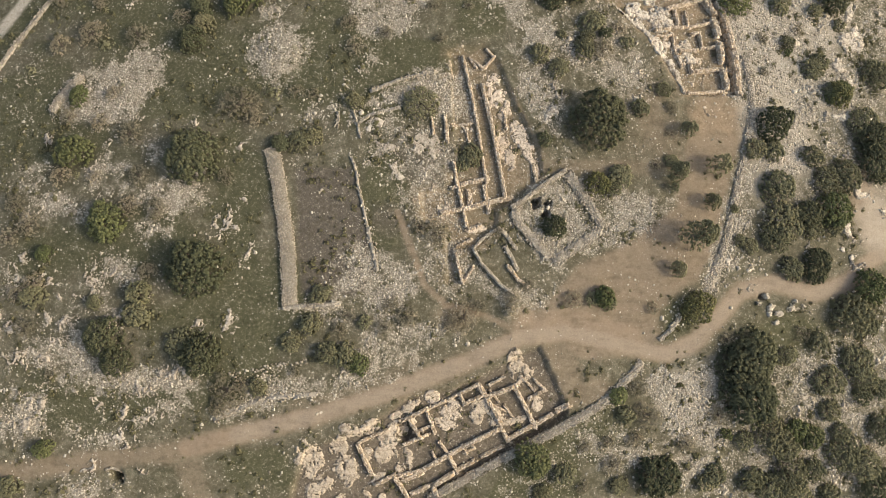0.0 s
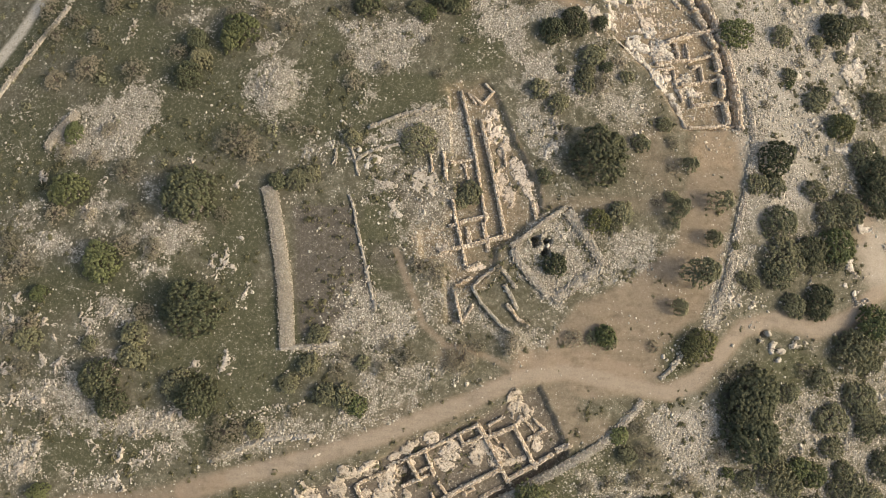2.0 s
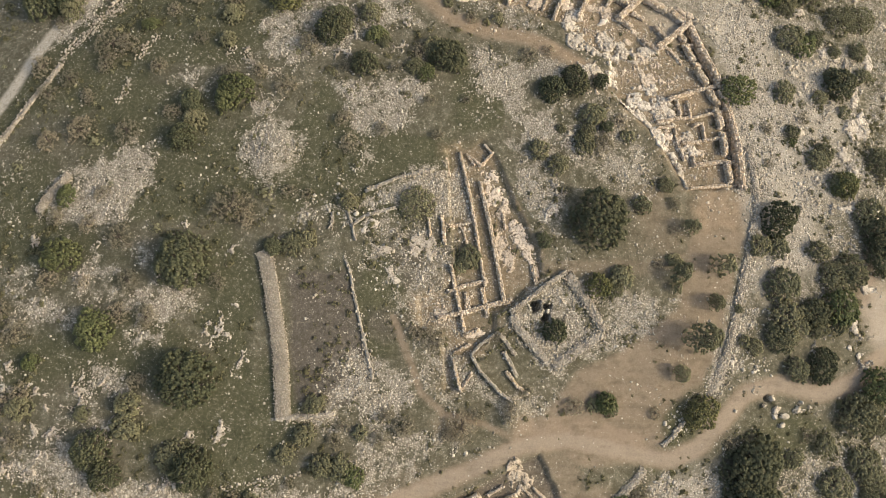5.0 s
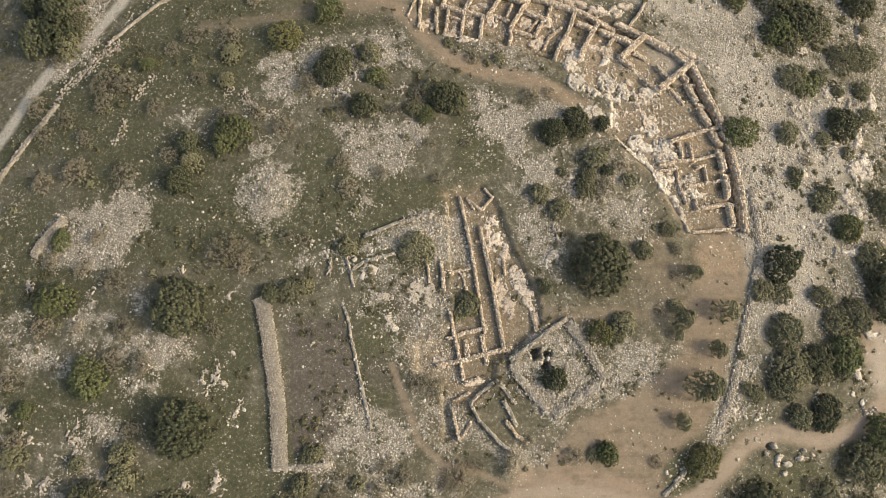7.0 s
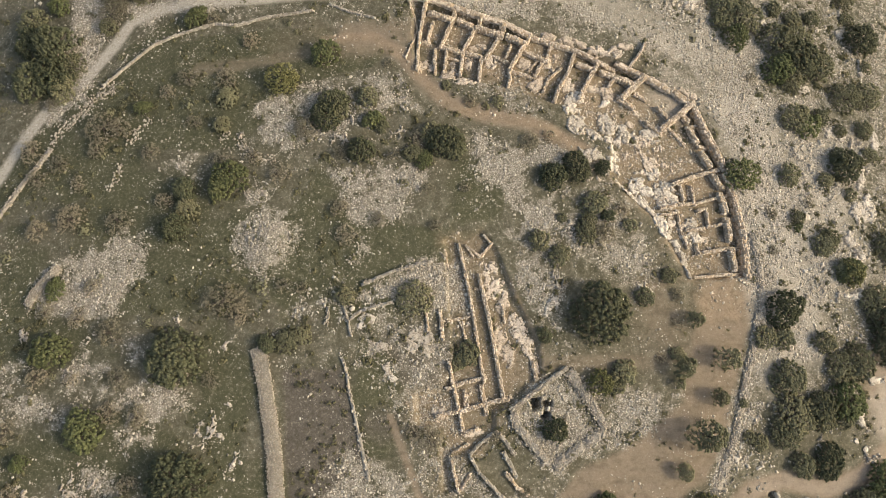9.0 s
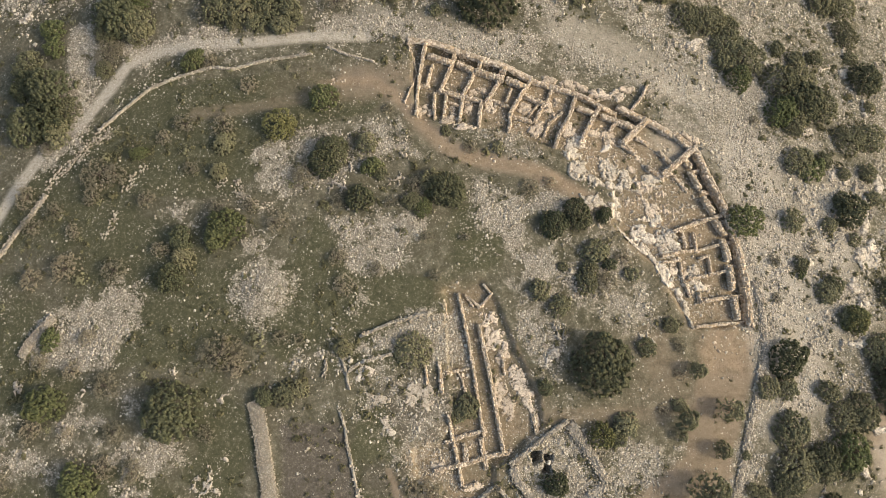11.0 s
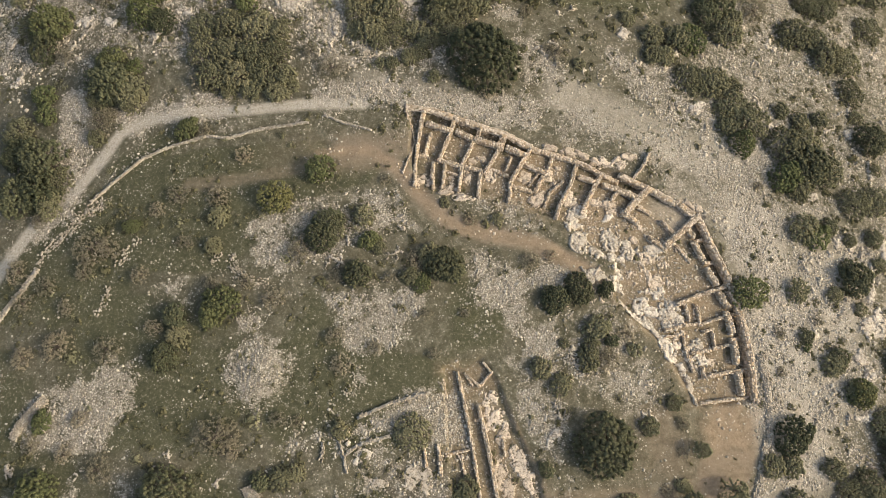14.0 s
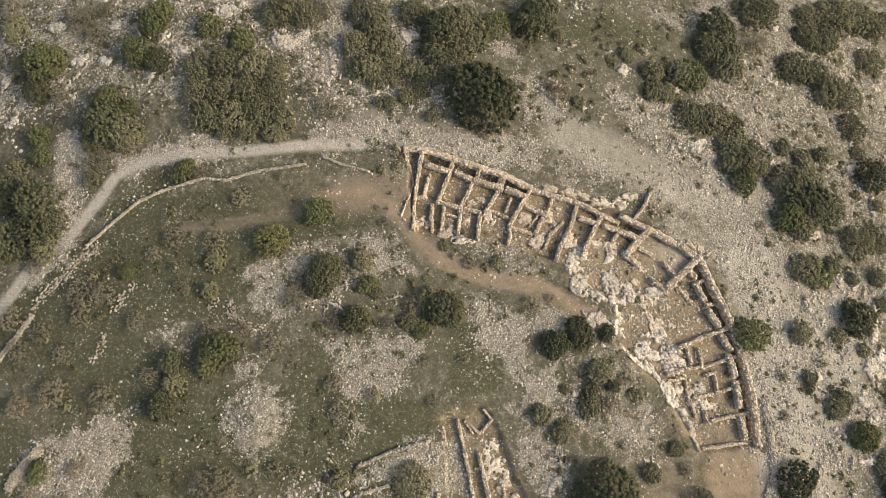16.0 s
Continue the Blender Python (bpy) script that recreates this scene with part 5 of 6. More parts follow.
outcrops(BEDROCK, "flat bare limestone slab with rounded cup holes", 0.15, False,
         (0.1, -0.3, 3.0, 2.7, 0), (2.2, -2.1, 1.3, 1.6, 0), (-1.2, -1.8, 1.3, 1.3, 0), (-7.7, -1.1, 2.8, 1.1, -10), (-5.8, -5.4, 1.0, 2.2, 15), (-9.9, 3.3, 2.4, 1.5, 30), (-4.8, -7.1, 1.1, 0.9, 0))
outcrops(SANDROCK, "warm pale bedrock exposed in the excavation", 0.3, False,
         (-20.2, -61.1, 2.8, 4.2, 20), (-14.9, -57.9, 2.0, 3.0, 0), (-13.5, -63.2, 2.6, 3.2, 0), (-18.7, -66.4, 4.0, 2.4, 20),
         (-12.7, -55.5, 2.6, 1.4, -10), (-5.2, -56.2, 2.0, 3.2, -20), (-5.7, -59.9, 3.0, 2.0, 10), (-2.7, -51.4, 4.0, 1.2, 35),
         (-9.0, -54.7, 2.2, 1.4, 30), (5.9, -51.6, 2.6, 2.8, 0), (5.4, -54.2, 2.8, 1.2, -20), (2.6, -49.0, 1.6, 1.4, 0),
         (11.8, -50.9, 2.0, 2.0, 0), (11.0, -52.8, 1.4, 1.6, 20), (18.3, -42.6, 1.8, 3.2, 0))
outcrops(SANDROCK, "warm pale bedrock exposed in the excavation", 0.3, False,
         (20.7, -43.9, 1.6, 1.6, 0), (19.8, -45.7, 1.4, 1.2, 0), (15.1, -52.7, 1.8, 2.4, 0), (18.4, -53.2, 3.0, 1.0, 10),
         (22.7, -50.0, 1.4, 1.6, 0))
outcrops(WARMROCK, "smooth cream bedrock floor with pitted hollows", 0.22, False,
         (13.1, 13.7, 2.6, 1.6, 0), (14.3, 9.5, 2.4, 3.4, 15), (15.7, 6.6, 1.6, 1.6, 0), (15.2, 0.2, 1.6, 3.4, 10),
         (16.9, -2.6, 1.6, 2.6, 0), (18.6, 2.7, 1.8, 3.0, 20), (20.3, -0.4, 1.5, 3.4, 25), (21.8, -4.7, 0.8, 2.4, 15),
         (3.9, -13.3, 1.4, 2.0, 0), (10.1, -16.9, 2.4, 0.8, 10))
outcrops(WHITEROCK, "white weathered bedrock ridge at the excavation edge", 0.45, False,
         (30.1, 48.6, 2.4, 3.2, 0), (31.6, 50.3, 1.6, 1.6, 0), (31.3, 44.1, 2.6, 2.4, 30), (34.6, 41.9, 2.0, 1.2, -30),
         (34.4, 38.1, 1.4, 2.0, 0), (32.2, 37.5, 1.0, 2.4, 30), (38.6, 36.5, 1.4, 3.2, 10), (37.6, 44.8, 2.2, 2.6, 0),
         (41.5, 42.7, 3.2, 1.8, -40), (37.3, 49.4, 1.6, 1.0, 20), (38.5, 40.9, 2.0, 2.4, 0), (46.7, 42.8, 2.6, 1.8, 0),
         (43.2, 32.2, 2.0, 2.6, 0), (46.7, 34.5, 2.0, 1.6, 0), (48.7, 30.5, 2.6, 3.2, 30))
outcrops(WHITEROCK, "white weathered bedrock ridge at the excavation edge", 0.45, False,
         (50.9, 29.1, 1.8, 2.6, 0), (49.2, 28.0, 2.4, 1.2, 20), (44.2, 30.6, 2.8, 1.4, 0), (41.9, 29.5, 4.2, 0.7, -38),
         (45.4, 27.2, 3.4, 0.8, -52), (48.1, 23.4, 1.8, 3.0, 30), (50.3, 20.1, 0.9, 3.6, 25), (52.1, 16.0, 0.8, 3.4, 15),
         (39.2, 32.2, 3.0, 0.5, -50), (54.4, 21.7, 2.2, 2.4, 0), (54.0, 24.3, 1.6, 1.6, 0))
outcrops(WARMROCK, "broken pale stones and bedrock beside the city wall", 0.4, False,
         (29.8, 62.6, 2.6, 1.4, 0), (33.3, 61.9, 2.4, 1.4, -20), (36.8, 61.1, 2.6, 1.4, -10), (39.7, 61.0, 1.8, 1.6, 0),
         (42.2, 62.6, 1.8, 1.0, 0), (25.2, 63.6, 2.6, 1.0, -10), (-0.0, 56.1, 1.8, 1.6, 0), (5.5, 56.7, 1.6, 1.4, 0),
         (8.5, 56.8, 1.4, 1.8, 0), (10.2, 60.7, 2.6, 1.0, 10), (13.2, 57.3, 1.5, 1.7, 0), (4.7, 54.2, 3.2, 1.4, 10),
         (20.4, 57.5, 2.0, 1.4, 0), (25.6, 57.7, 1.8, 2.2, 0), (23.1, 52.9, 2.4, 2.0, 0))
outcrops(WARMROCK, "cream rock shelf between the dug rooms", 0.25, True,
         (43.2, 50.7, 2.4, 1.2, 30), (44.1, 47.3, 3.0, 1.2, -50), (41.2, 47.8, 2.2, 1.4, 0), (44.7, 38.3, 2.8, 1.2, -45),
         (41.2, 38.2, 2.4, 1.6, -40), (48.6, 36.7, 2.4, 1.4, 0), (52.1, 36.8, 2.2, 1.2, 20), (47.7, 40.6, 2.4, 1.2, -30),
         (56.4, 32.5, 1.6, 2.2, 0), (54.0, 31.3, 1.4, 2.2, 10), (56.7, 21.2, 2.6, 1.6, 0), (58.0, 15.9, 2.0, 1.6, 0),
         (36.5, 46.5, 2.6, 1.4, -20), (33.2, 34.8, 2.0, 1.2, 0), (34.2, 32.4, 2.2, 0.9, 15))
outcrops(WARMROCK, "broken pale stones and bedrock beside the city wall", 0.4, False,
         (35.2, 53.3, 2.4, 1.6, 0), (38.0, 51.7, 2.6, 1.6, 0), (29.4, 53.1, 1.6, 2.0, 0), (54.7, 52.9, 2.0, 1.2, -30),
         (56.5, 52.1, 1.0, 1.0, 0), (8.0, 52.5, 2.6, 1.2, 0), (27.3, 59.5, 1.0, 0.6, -20))
outcrops(BEDROCK, "white craggy limestone outcrop on the bushy slope", 0.5, True,
         (94.4, 41.9, 2.7, 5.7, 0), (90.5, 46.6, 1.4, 3.3, -20), (92.8, 44.2, 3.2, 1.9, 30), (81.4, 99.9, 3.5, 1.2, 20),
         (89.6, 107.2, 3.8, 1.4, 25), (59.1, 76.2, 2.2, 2.5, 0), (57.6, 74.6, 3.5, 1.4, 0), (103.1, 110.2, 2.7, 3.0, 0),
         (-22.5, 104.7, 3.5, 3.0, 0), (24.7, 85.7, 4.6, 1.0, -35), (27.6, 83.3, 2.4, 1.0, -40), (43.1, 91.8, 1.9, 2.5, 0),
         (-43.1, 101.9, 4.1, 2.5, 0), (-31.1, 96.4, 2.7, 2.7, 0), (-72.5, 90.7, 2.2, 3.0, -40))
outcrops(BEDROCK, "white craggy limestone outcrop on the bushy slope", 0.5, True,
         (-57.5, 86.8, 3.5, 2.2, -40), (-4.8, 98.3, 3.0, 3.8, 0), (-4.3, 103.1, 3.2, 2.2, 0), (60.5, 107.3, 3.8, 1.1, 0),
         (66.8, 34.3, 1.1, 1.1, 0), (30.5, 21.0, 3.5, 1.9, -40), (27.3, 21.5, 2.2, 2.2, 0), (26.0, 10.9, 2.2, 3.5, 0),
         (25.4, 6.9, 2.2, 2.5, 0), (-38.7, 38.5, 2.7, 2.2, -20), (-36.0, 38.5, 0.8, 3.5, 20), (-18.8, 38.7, 4.6, 1.5, 0),
         (-16.7, 39.3, 1.9, 2.2, 0), (-4.9, 40.6, 2.7, 2.2, 0), (-3.5, 47.2, 1.9, 2.7, 0))
outcrops(BEDROCK, "white craggy limestone outcrop on the bushy slope", 0.5, True,
         (-14.2, 43.7, 1.4, 1.7, 0), (40.8, 50.0, 1.9, 1.4, 0), (90.7, 18.5, 2.7, 4.4, 0), (30.2, 19.6, 4.1, 1.9, -30),
         (87.3, -13.6, 1.1, 5.2, 20), (78.4, -19.0, 1.1, 3.8, 0), (89.5, -21.2, 2.4, 2.2, -40), (87.3, 3.1, 3.8, 1.7, -30),
         (72.1, 0.5, 3.8, 1.7, 10), (77.4, -13.6, 3.2, 1.4, 20), (84.3, 11.0, 1.6, 2.2, 0))

outcrops(WHITEROCK, "bright white limestone crag on the open slope", 0.4, False,
         (24.9, 6.4, 2.0, 1.0, 40), (89.0, 10.9, 3.2, 1.4, 10), (93.8, 10.0, 2.2, 1.8, 0), (90.7, -5.0, 1.1, 2.8, 10),
         (98.6, 45.3, 1.5, 2.8, 0), (92.3, 28.3, 2.2, 2.6, 20), (94.5, 31.0, 1.2, 2.6, 10),
         (89.4, 47.5, 2.4, 1.1, 20), (91.0, 45.2, 1.4, 1.1, 0), (33.8, 37.1, 2.2, 1.8, 0), (36.5, 35.4, 1.2, 2.4, 0))


outcrops(CRAG, "pale broken crag between shrubs on the bank", 0.35, True,
         (30.9, 18.8, 2.6, 1.2, 30), (29.4, 20.8, 1.6, 1.2, 0), (39.4, 25.3, 1.8, 1.2, 40), (42.6, 23.3, 2.0, 1.0, 20), (38.4, 21.0, 1.6, 1.2, 0), (36.8, 22.5, 1.4, 1.0, 60),
         (43.8, 17.0, 1.8, 1.2, 10), (43.0, 11.1, 1.8, 1.4, 0), (28.7, 23.3, 1.8, 1.4, 0), (35.6, 19.3, 1.6, 1.2, 0), (32.2, 15.6, 1.8, 1.0, 45), (40.4, 14.7, 1.6, 1.0, 0))


outcrops(WHITEROCK, "bright white crag between the northern thickets", 0.45, False,
         (-74.2, 91.7, 2.2, 1.4, 30), (-43.4, 102.4, 4.2, 1.8, 10), (-56.3, 96.9, 2.0, 1.2, 40), (-29.5, 95.4, 3.0, 2.2, 0), (-68.5, 91.3, 2.0, 1.3, 0),
         (-66.9, 100.2, 2.2, 1.4, 20), (-80.9, 100.2, 2.2, 1.2, 0), (-83.9, 93.8, 1.6, 1.2, 0), (-57.9, 87.7, 2.2, 1.2, 50), (-51.4, 93.4, 2.4, 1.2, 0),
         (-90.9, 87.8, 1.8, 1.4, 60), (-87.6, 77.9, 2.0, 1.2, 40), (-55.5, 97.3, 1.4, 1.0, 0), (-26.1, 97.1, 1.8, 1.6, 0), (-19.3, 90.6, 0.9, 3.2, 5))
outcrops(WHITEROCK, "bright white crag between the northern thickets", 0.45, False,
         (-3.8, 96.9, 2.6, 1.6, 20), (-6.7, 94.8, 1.2, 1.2, 0), (-11.5, 104.2, 2.0, 1.0, 0))
outcrops(WHITEROCK, "bright white limestone crag on the open slope", 0.45, False,
         (42.7, 91.8, 1.4, 1.6, 0), (58.5, 75.0, 2.4, 1.6, 20), (66.8, 76.2, 1.6, 1.2, 0), (98.0, 111.6, 2.2, 1.2, 0), (83.0, 107.8, 1.8, 1.0, 30),
         (99.5, 62.9, 2.2, 1.4, 20), (87.4, 45.7, 0.9, 2.2, 20), (82.7, 56.4, 2.0, 1.2, 0), (93.3, 35.9, 1.2, 2.6, -15), (91.1, 29.0, 1.8, 2.2, 0),
         (90.4, 18.4, 1.8, 1.4, 30), (75.9, 72.2, 1.6, 1.2, 0), (95.3, 72.4, 1.6, 1.4, 0), (93.3, 28.5, 2.6, 3.4, -35), (89.2, 22.5, 1.8, 2.0, 0))
outcrops(WHITEROCK, "bright white limestone crag on the open slope", 0.45, False,
         (92.0, -6.0, 2.2, 1.2, 0), (87.8, -13.5, 1.2, 1.8, 0))
outcrops(CRAG, "white broken rocks beside the road bend", 0.6, False,
         (70.4, -30.3, 1.2, 0.9, 20), (69.2, -28.1, 0.8, 0.7, 0), (71.9, -31.6, 1.0, 0.8, 0), (67.7, -29.5, 0.7, 0.6, 0), (71.4, -33.2, 0.8, 0.6, 40), (75.4, -28.8, 0.7, 0.5, 0), (69.9, -31.6, 0.7, 0.7, 0))


def ledges(count, density, label, material=None, vein=True, big=1.0, name=""):
    """Small ledges of bedrock scattered over the stony slopes."""
    x, y = rng.uniform(-100, 112, 4000), rng.uniform(-80, 118, 4000)
    keep = np.flatnonzero(rng.random(4000) < density(x, y))[:count]
    loose = [] if name else None
    for k in keep:
        outcrop(float(x[k]), float(y[k]), big * rnd.uniform(1.2, 3.4), big * rnd.uniform(0.9, 1.8), rnd.uniform(0, 180), rnd.uniform(0.25, 0.5), material or BEDROCK, vein, label, loose)
    if name:
        first = np.cumsum([0] + [len(v) for v, f in loose])
        me = mesh_of(name, np.concatenate([v for v, f in loose]), np.concatenate([f + a for (v, f), a in zip(loose, first)]))
        tagged(put(name, me, material or BEDROCK), label, "rocks", kind="stuff")


ledges(380, lambda x, y: bare(x, y) * step(0.45, 0.65, fbm(x, y, 12.0, 91, 3)) * np.clip(step(60, 78, x + 0.2 * np.abs(y - 10)) + step(74, 86, y), 0, 1),
       "jagged white limestone ledges among slope shrubs", CRAG, name="slope_ledges")
ledges(45, lambda x, y: bare(x, y) * step(-30, -45, x) * step(10, -10, y) * step(0.4, 0.6, fbm(x, y, 10.0, 71, 3)),
       "low grey-white limestone ledge in rough grass")

ledges(46, lambda x, y: 1.0 * (inside_distance(x, y, WORKED) > 0.5), "cream bedrock knob bared by the excavation", WARMROCK, False, 0.66)
ledges(16, lambda x, y: 1.0 * (inside_distance(x, y, [(28.0, 46.8), (39.5, 47.1), (44.4, 33.9), (51.2, 24.3), (44.0, 27.4), (36.5, 34.8), (30.0, 38.0)]) > 0.5), "white craggy rock on the upper edge of the dig", WHITEROCK, True, 0.8)
ledges(14, lambda x, y: (inside_distance(x, y, SOUTH_DIG) > 1) * step(2, -6, x), "cream bedrock knob bared by the excavation", SANDROCK, False, 0.7)


def boulder(x, y, r, label="single pale limestone boulder lying on open ground"):
    me = bpy.data.meshes.new("boulder")
    bm = bmesh.new()
    long = rnd.uniform(0.8, 1.3)
    for _ in range(16):
        d = Vector((rnd.gauss(0, 1), rnd.gauss(0, 1), rnd.gauss(0, 1))).normalized() * r * rnd.uniform(0.8, 1.1)
        bm.verts.new((d.x * long * 0.85, d.y * 0.85, d.z * 0.45))
    bmesh.ops.convex_hull(bm, input=bm.verts[:])
    bmesh.ops.recalc_face_normals(bm, faces=bm.faces[:])
    bm.to_mesh(me)
    bm.free()
    ob = put("boulder", me, CRAG)
    ob.matrix_basis = pose(x, y, float(ground(x, y)) + 0.15 * r, 0, 0, rnd.uniform(0, 360))
    return tagged(ob, label, "boulder", "loose boulders")


for x, y, r in ((-19.6, -10.3, 0.5), (-20.1, -10.8, 0.35), (-17.1, -9.9, 0.25), (-14.7, -9.6, 0.25), (-8.5, -9.0, 0.35), (-7.1, -8.9, 0.3),
                (13.4, -37.7, 0.45), (14.3, -37.8, 0.35), (17.4, -37.8, 0.3), (6.7, -39.3, 0.5), (9.1, -39.0, 0.6), (7.3, -38.4, 0.4),
                (-18.9, -52.5, 0.4), (-18.2, -52.2, 0.35), 
                (22.9, -12.8, 0.6), (24.3, -12.3, 0.5), (27.2, -10.4, 0.6), (28.0, -13.7, 0.4)):
    boulder(x, y, r)
for x, y, r in ((-22.8, 51.4, 0.4), (-24.9, 50.2, 0.4), (-15.2, 52.6, 0.5), (-20.4, 48.6, 0.4), (29.0, 34.7, 0.6), (46.6, 48.5, 0.4),
                (55.3, 39.9, 0.55), (55.1, 37.7, 0.6), (56.5, 52.1, 0.8), (55.1, 53.3, 0.6), (53.7, 53.7, 0.5), (50.8, 49.8, 0.6),
                (88.3, -19.5, 0.8), (90.1, -21.7, 0.8), (90.9, -23.4, 0.7), (86.5, -17.9, 0.7), (-43.2, 12.7, 0.35), (-42.3, 14.2, 0.35),
                (-40.8, 15.2, 0.3), (-40.1, 13.2, 0.3), (-44.5, 16.1, 0.3), (-42.0, 16.6, 0.3)):
    boulder(x, y, r)

cistern = site("cistern_mouth", "open cistern mouth with a curved stone rim", "cistern")
wall(cistern, [(-57.3, -63.4), (-56.5, -63.0), (-55.5, -63.2), (-54.6, -64.0), (-54.3, -65.4)], 0.45, 0.4, GREYSTONE, GREYCORE)

# ================= trees and shrubs =================
KINDS = {
    # kind: name, label, category, group, height over radius, clumps over area, leaf cover, leaf length in metres, gaps
    "oak": ("oak_tree", "dense dark green evergreen oak on stony ground", "tree", "evergreen oaks", 0.95, 2.4, 4.4, 0.115, 0.0),
    "olive": ("carob_tree", "leafy mid-green carob tree on the slope", "tree", "carob trees", 0.95, 2.1, 4.2, 0.115, 0.05),
    "bush": ("shrub", "rounded grey-green mastic shrub among stones", "shrub", "mastic shrubs", 0.75, 1.9, 4.2, 0.115, 0.08),
    "thorn": ("thorn_bush", "bare greyish twiggy thorn bush in dry grass", "shrub", "thorn bushes", 0.65, 1.1, 2.3, 0.11, 0.4),
    "pine": ("young_pine", "slender young grey-green pine on bare earth", "tree", "young pines", 2.3, 2.6, 5.0, 0.13, 0.05),
    "gold": ("almond_tree", "small yellow-green almond tree with thin crown", "tree", "almond trees", 1.15, 1.7, 3.2, 0.12, 0.15),
}
STOCK = {}
KNOB = np.array([(1, 0, 0), (0, 1, 0), (-1, 0, 0), (0, -1, 0), (0, 0, 1), (0, 0, -1)], float)
KNOB_FACES = np.array([(0, 1, 4), (1, 2, 4), (2, 3, 4), (3, 0, 4), (1, 0, 5), (2, 1, 5), (3, 2, 5), (0, 3, 5)])


def limb(bm, a, b, ra, rb, sides=6):
    a, b = Vector(a), Vector(b)
    q = (b - a).to_track_quat("Z", "Y")
    rings = []
    for at, r in ((a, ra), (b, rb)):
        rings.append([bm.verts.new(at + q @ Vector((r * math.cos(6.2832 * i / sides), r * math.sin(6.2832 * i / sides), 0))) for i in range(sides)])
    for i in range(sides):
        j = (i + 1) % sides
        bm.faces.new((rings[0][i], rings[0][j], rings[1][j], rings[1][i]))
    bm.faces.new(rings[1])


def grow(kind, r):
    """One tree of that crown radius: a tapered trunk with limbs, and a crown of leaf sprays in uneven clumps."""
    name, label, category, group, tall, clumps, spread, leaf, gaps = KINDS[kind]
    top = new(name)
    tagged(top, label, category, group)
    h = tall * r
    squash = (rnd.uniform(0.85, 1.1), rnd.uniform(0.85, 1.1))
    lump = 0.034 * r + 0.15
    blobs = int(clumps * 0.8 * (r / lump) ** 2)
    centres = []
    wave = rnd.uniform(0, 50)
    masses = [(0.0, 0.0, 0.72, 0.62)]
    for k in range(7 if kind == "oak" else 9):
        th, far = 6.2832 * (k + rnd.uniform(-0.3, 0.3)) / (7 if kind == "oak" else 9), rnd.uniform(0.42, 0.62)
        masses.append((far * math.cos(th), far * math.sin(th), rnd.uniform(0.3, 0.46), rnd.uniform(0.4, 0.6)))
    while len(centres) < blobs:
        th, rho = rnd.uniform(0, 6.2832), math.sqrt(rnd.random())
        u, v = rho * math.cos(th), rho * math.sin(th)
        rise = 0.0
        for mx, my, mr, mh in masses:
            q = 1 - ((u - mx) ** 2 + (v - my) ** 2) / (mr * mr)
            if q > 0:
                rise = max(rise, mh * math.sqrt(q) + 0.12)
        if rise == 0.0:
            if rnd.random() < 0.6:
                continue
            rise = 0.1
        edge = 1 + (0.1 if kind == "oak" else 0.2) * (-0.5 + float(vnoise(math.cos(th) * 1.5 + wave, math.sin(th) * 1.5 + wave, 0.9, 5)))
        z = h * (0.16 + rise + rnd.gauss(0, 0.025) - 0.3 * rnd.random() ** 3)
        centres.append((Vector((u * edge * r * squash[0], v * edge * r * squash[1], max(z, 0.06 * h))), lump * rnd.uniform(0.7, 1.35)))
    rnd.shuffle(centres)
    bm = bmesh.new()
    fork = Vector((rnd.uniform(-0.06, 0.06) * r, rnd.uniform(-0.06, 0.06) * r, 0.34 * h))
    limb(bm, (0, 0, -0.3), fork, 0.075 * r + 0.03, 0.05 * r + 0.02, 8)
    for c, _ in centres[:9]:
        mid = fork.lerp(c, 0.55) + Vector((0, 0, 0.05 * h))
        limb(bm, fork, mid, 0.04 * r, 0.022 * r, 5)
        limb(bm, mid, c, 0.022 * r, 0.008 * r, 5)
    trunk = part("trunk", bm, BARK, top)
    size = leaf
    leaves = int(spread * r * r / (size * size) / blobs)
    pos, nor = [], []
    for c, br in centres:
        if rnd.random() < gaps * 0.3:
            continue
        for _ in range(leaves):
            d = Vector((rnd.gauss(0, 1), rnd.gauss(0, 1), rnd.gauss(0.25, 1))).normalized()
            p = c + d * br * (0.6 + 0.6 * rnd.random())
            pos.append(p)
            nor.append((d + Vector((rnd.gauss(0, 0.4), rnd.gauss(0, 0.4), rnd.gauss(0.7, 0.4)))).normalized())
    pos, nor = np.array(pos), np.array(nor)
    k = len(pos)
    tang = np.cross(nor, rng.normal(0, 1, (k, 3)))
    tang /= np.linalg.norm(tang, axis=1)[:, None] + 1e-9
    side = np.cross(nor, tang)
    s = size * rng.uniform(0.6, 1.4, (k, 1))
    corners = np.stack([pos - tang * s, pos + side * s * 0.55 + nor * s * 0.12, pos + tang * s, pos - side * s * 0.55 + nor * s * 0.12], 1)
    lumps = np.array([(*c, br) for c, br in centres])
    n = len(lumps)
    knob = KNOB[None] * ((0.45 if kind == "thorn" else 1.05) * lumps[:, 3])[:, None, None] * rng.uniform(0.75, 1.2, (n, 6, 1)) * (1, 1, 0.85) + lumps[:, None, :3]
    knob_faces = KNOB_FACES[None] + 6 * np.arange(n)[:, None, None]
    leaf_verts = corners.reshape(-1, 3)
    quad = np.arange(4 * k).reshape(-1, 4)
    tris = np.concatenate([quad[:, (0, 1, 2)], quad[:, (0, 2, 3)], knob_faces.reshape(-1, 3) + 4 * k])
    me = mesh_of("crown", np.concatenate([leaf_verts, knob.reshape(-1, 3)]), tris)
    smooth(me)
    put("crown", me, LEAVES[kind], top)
    return top


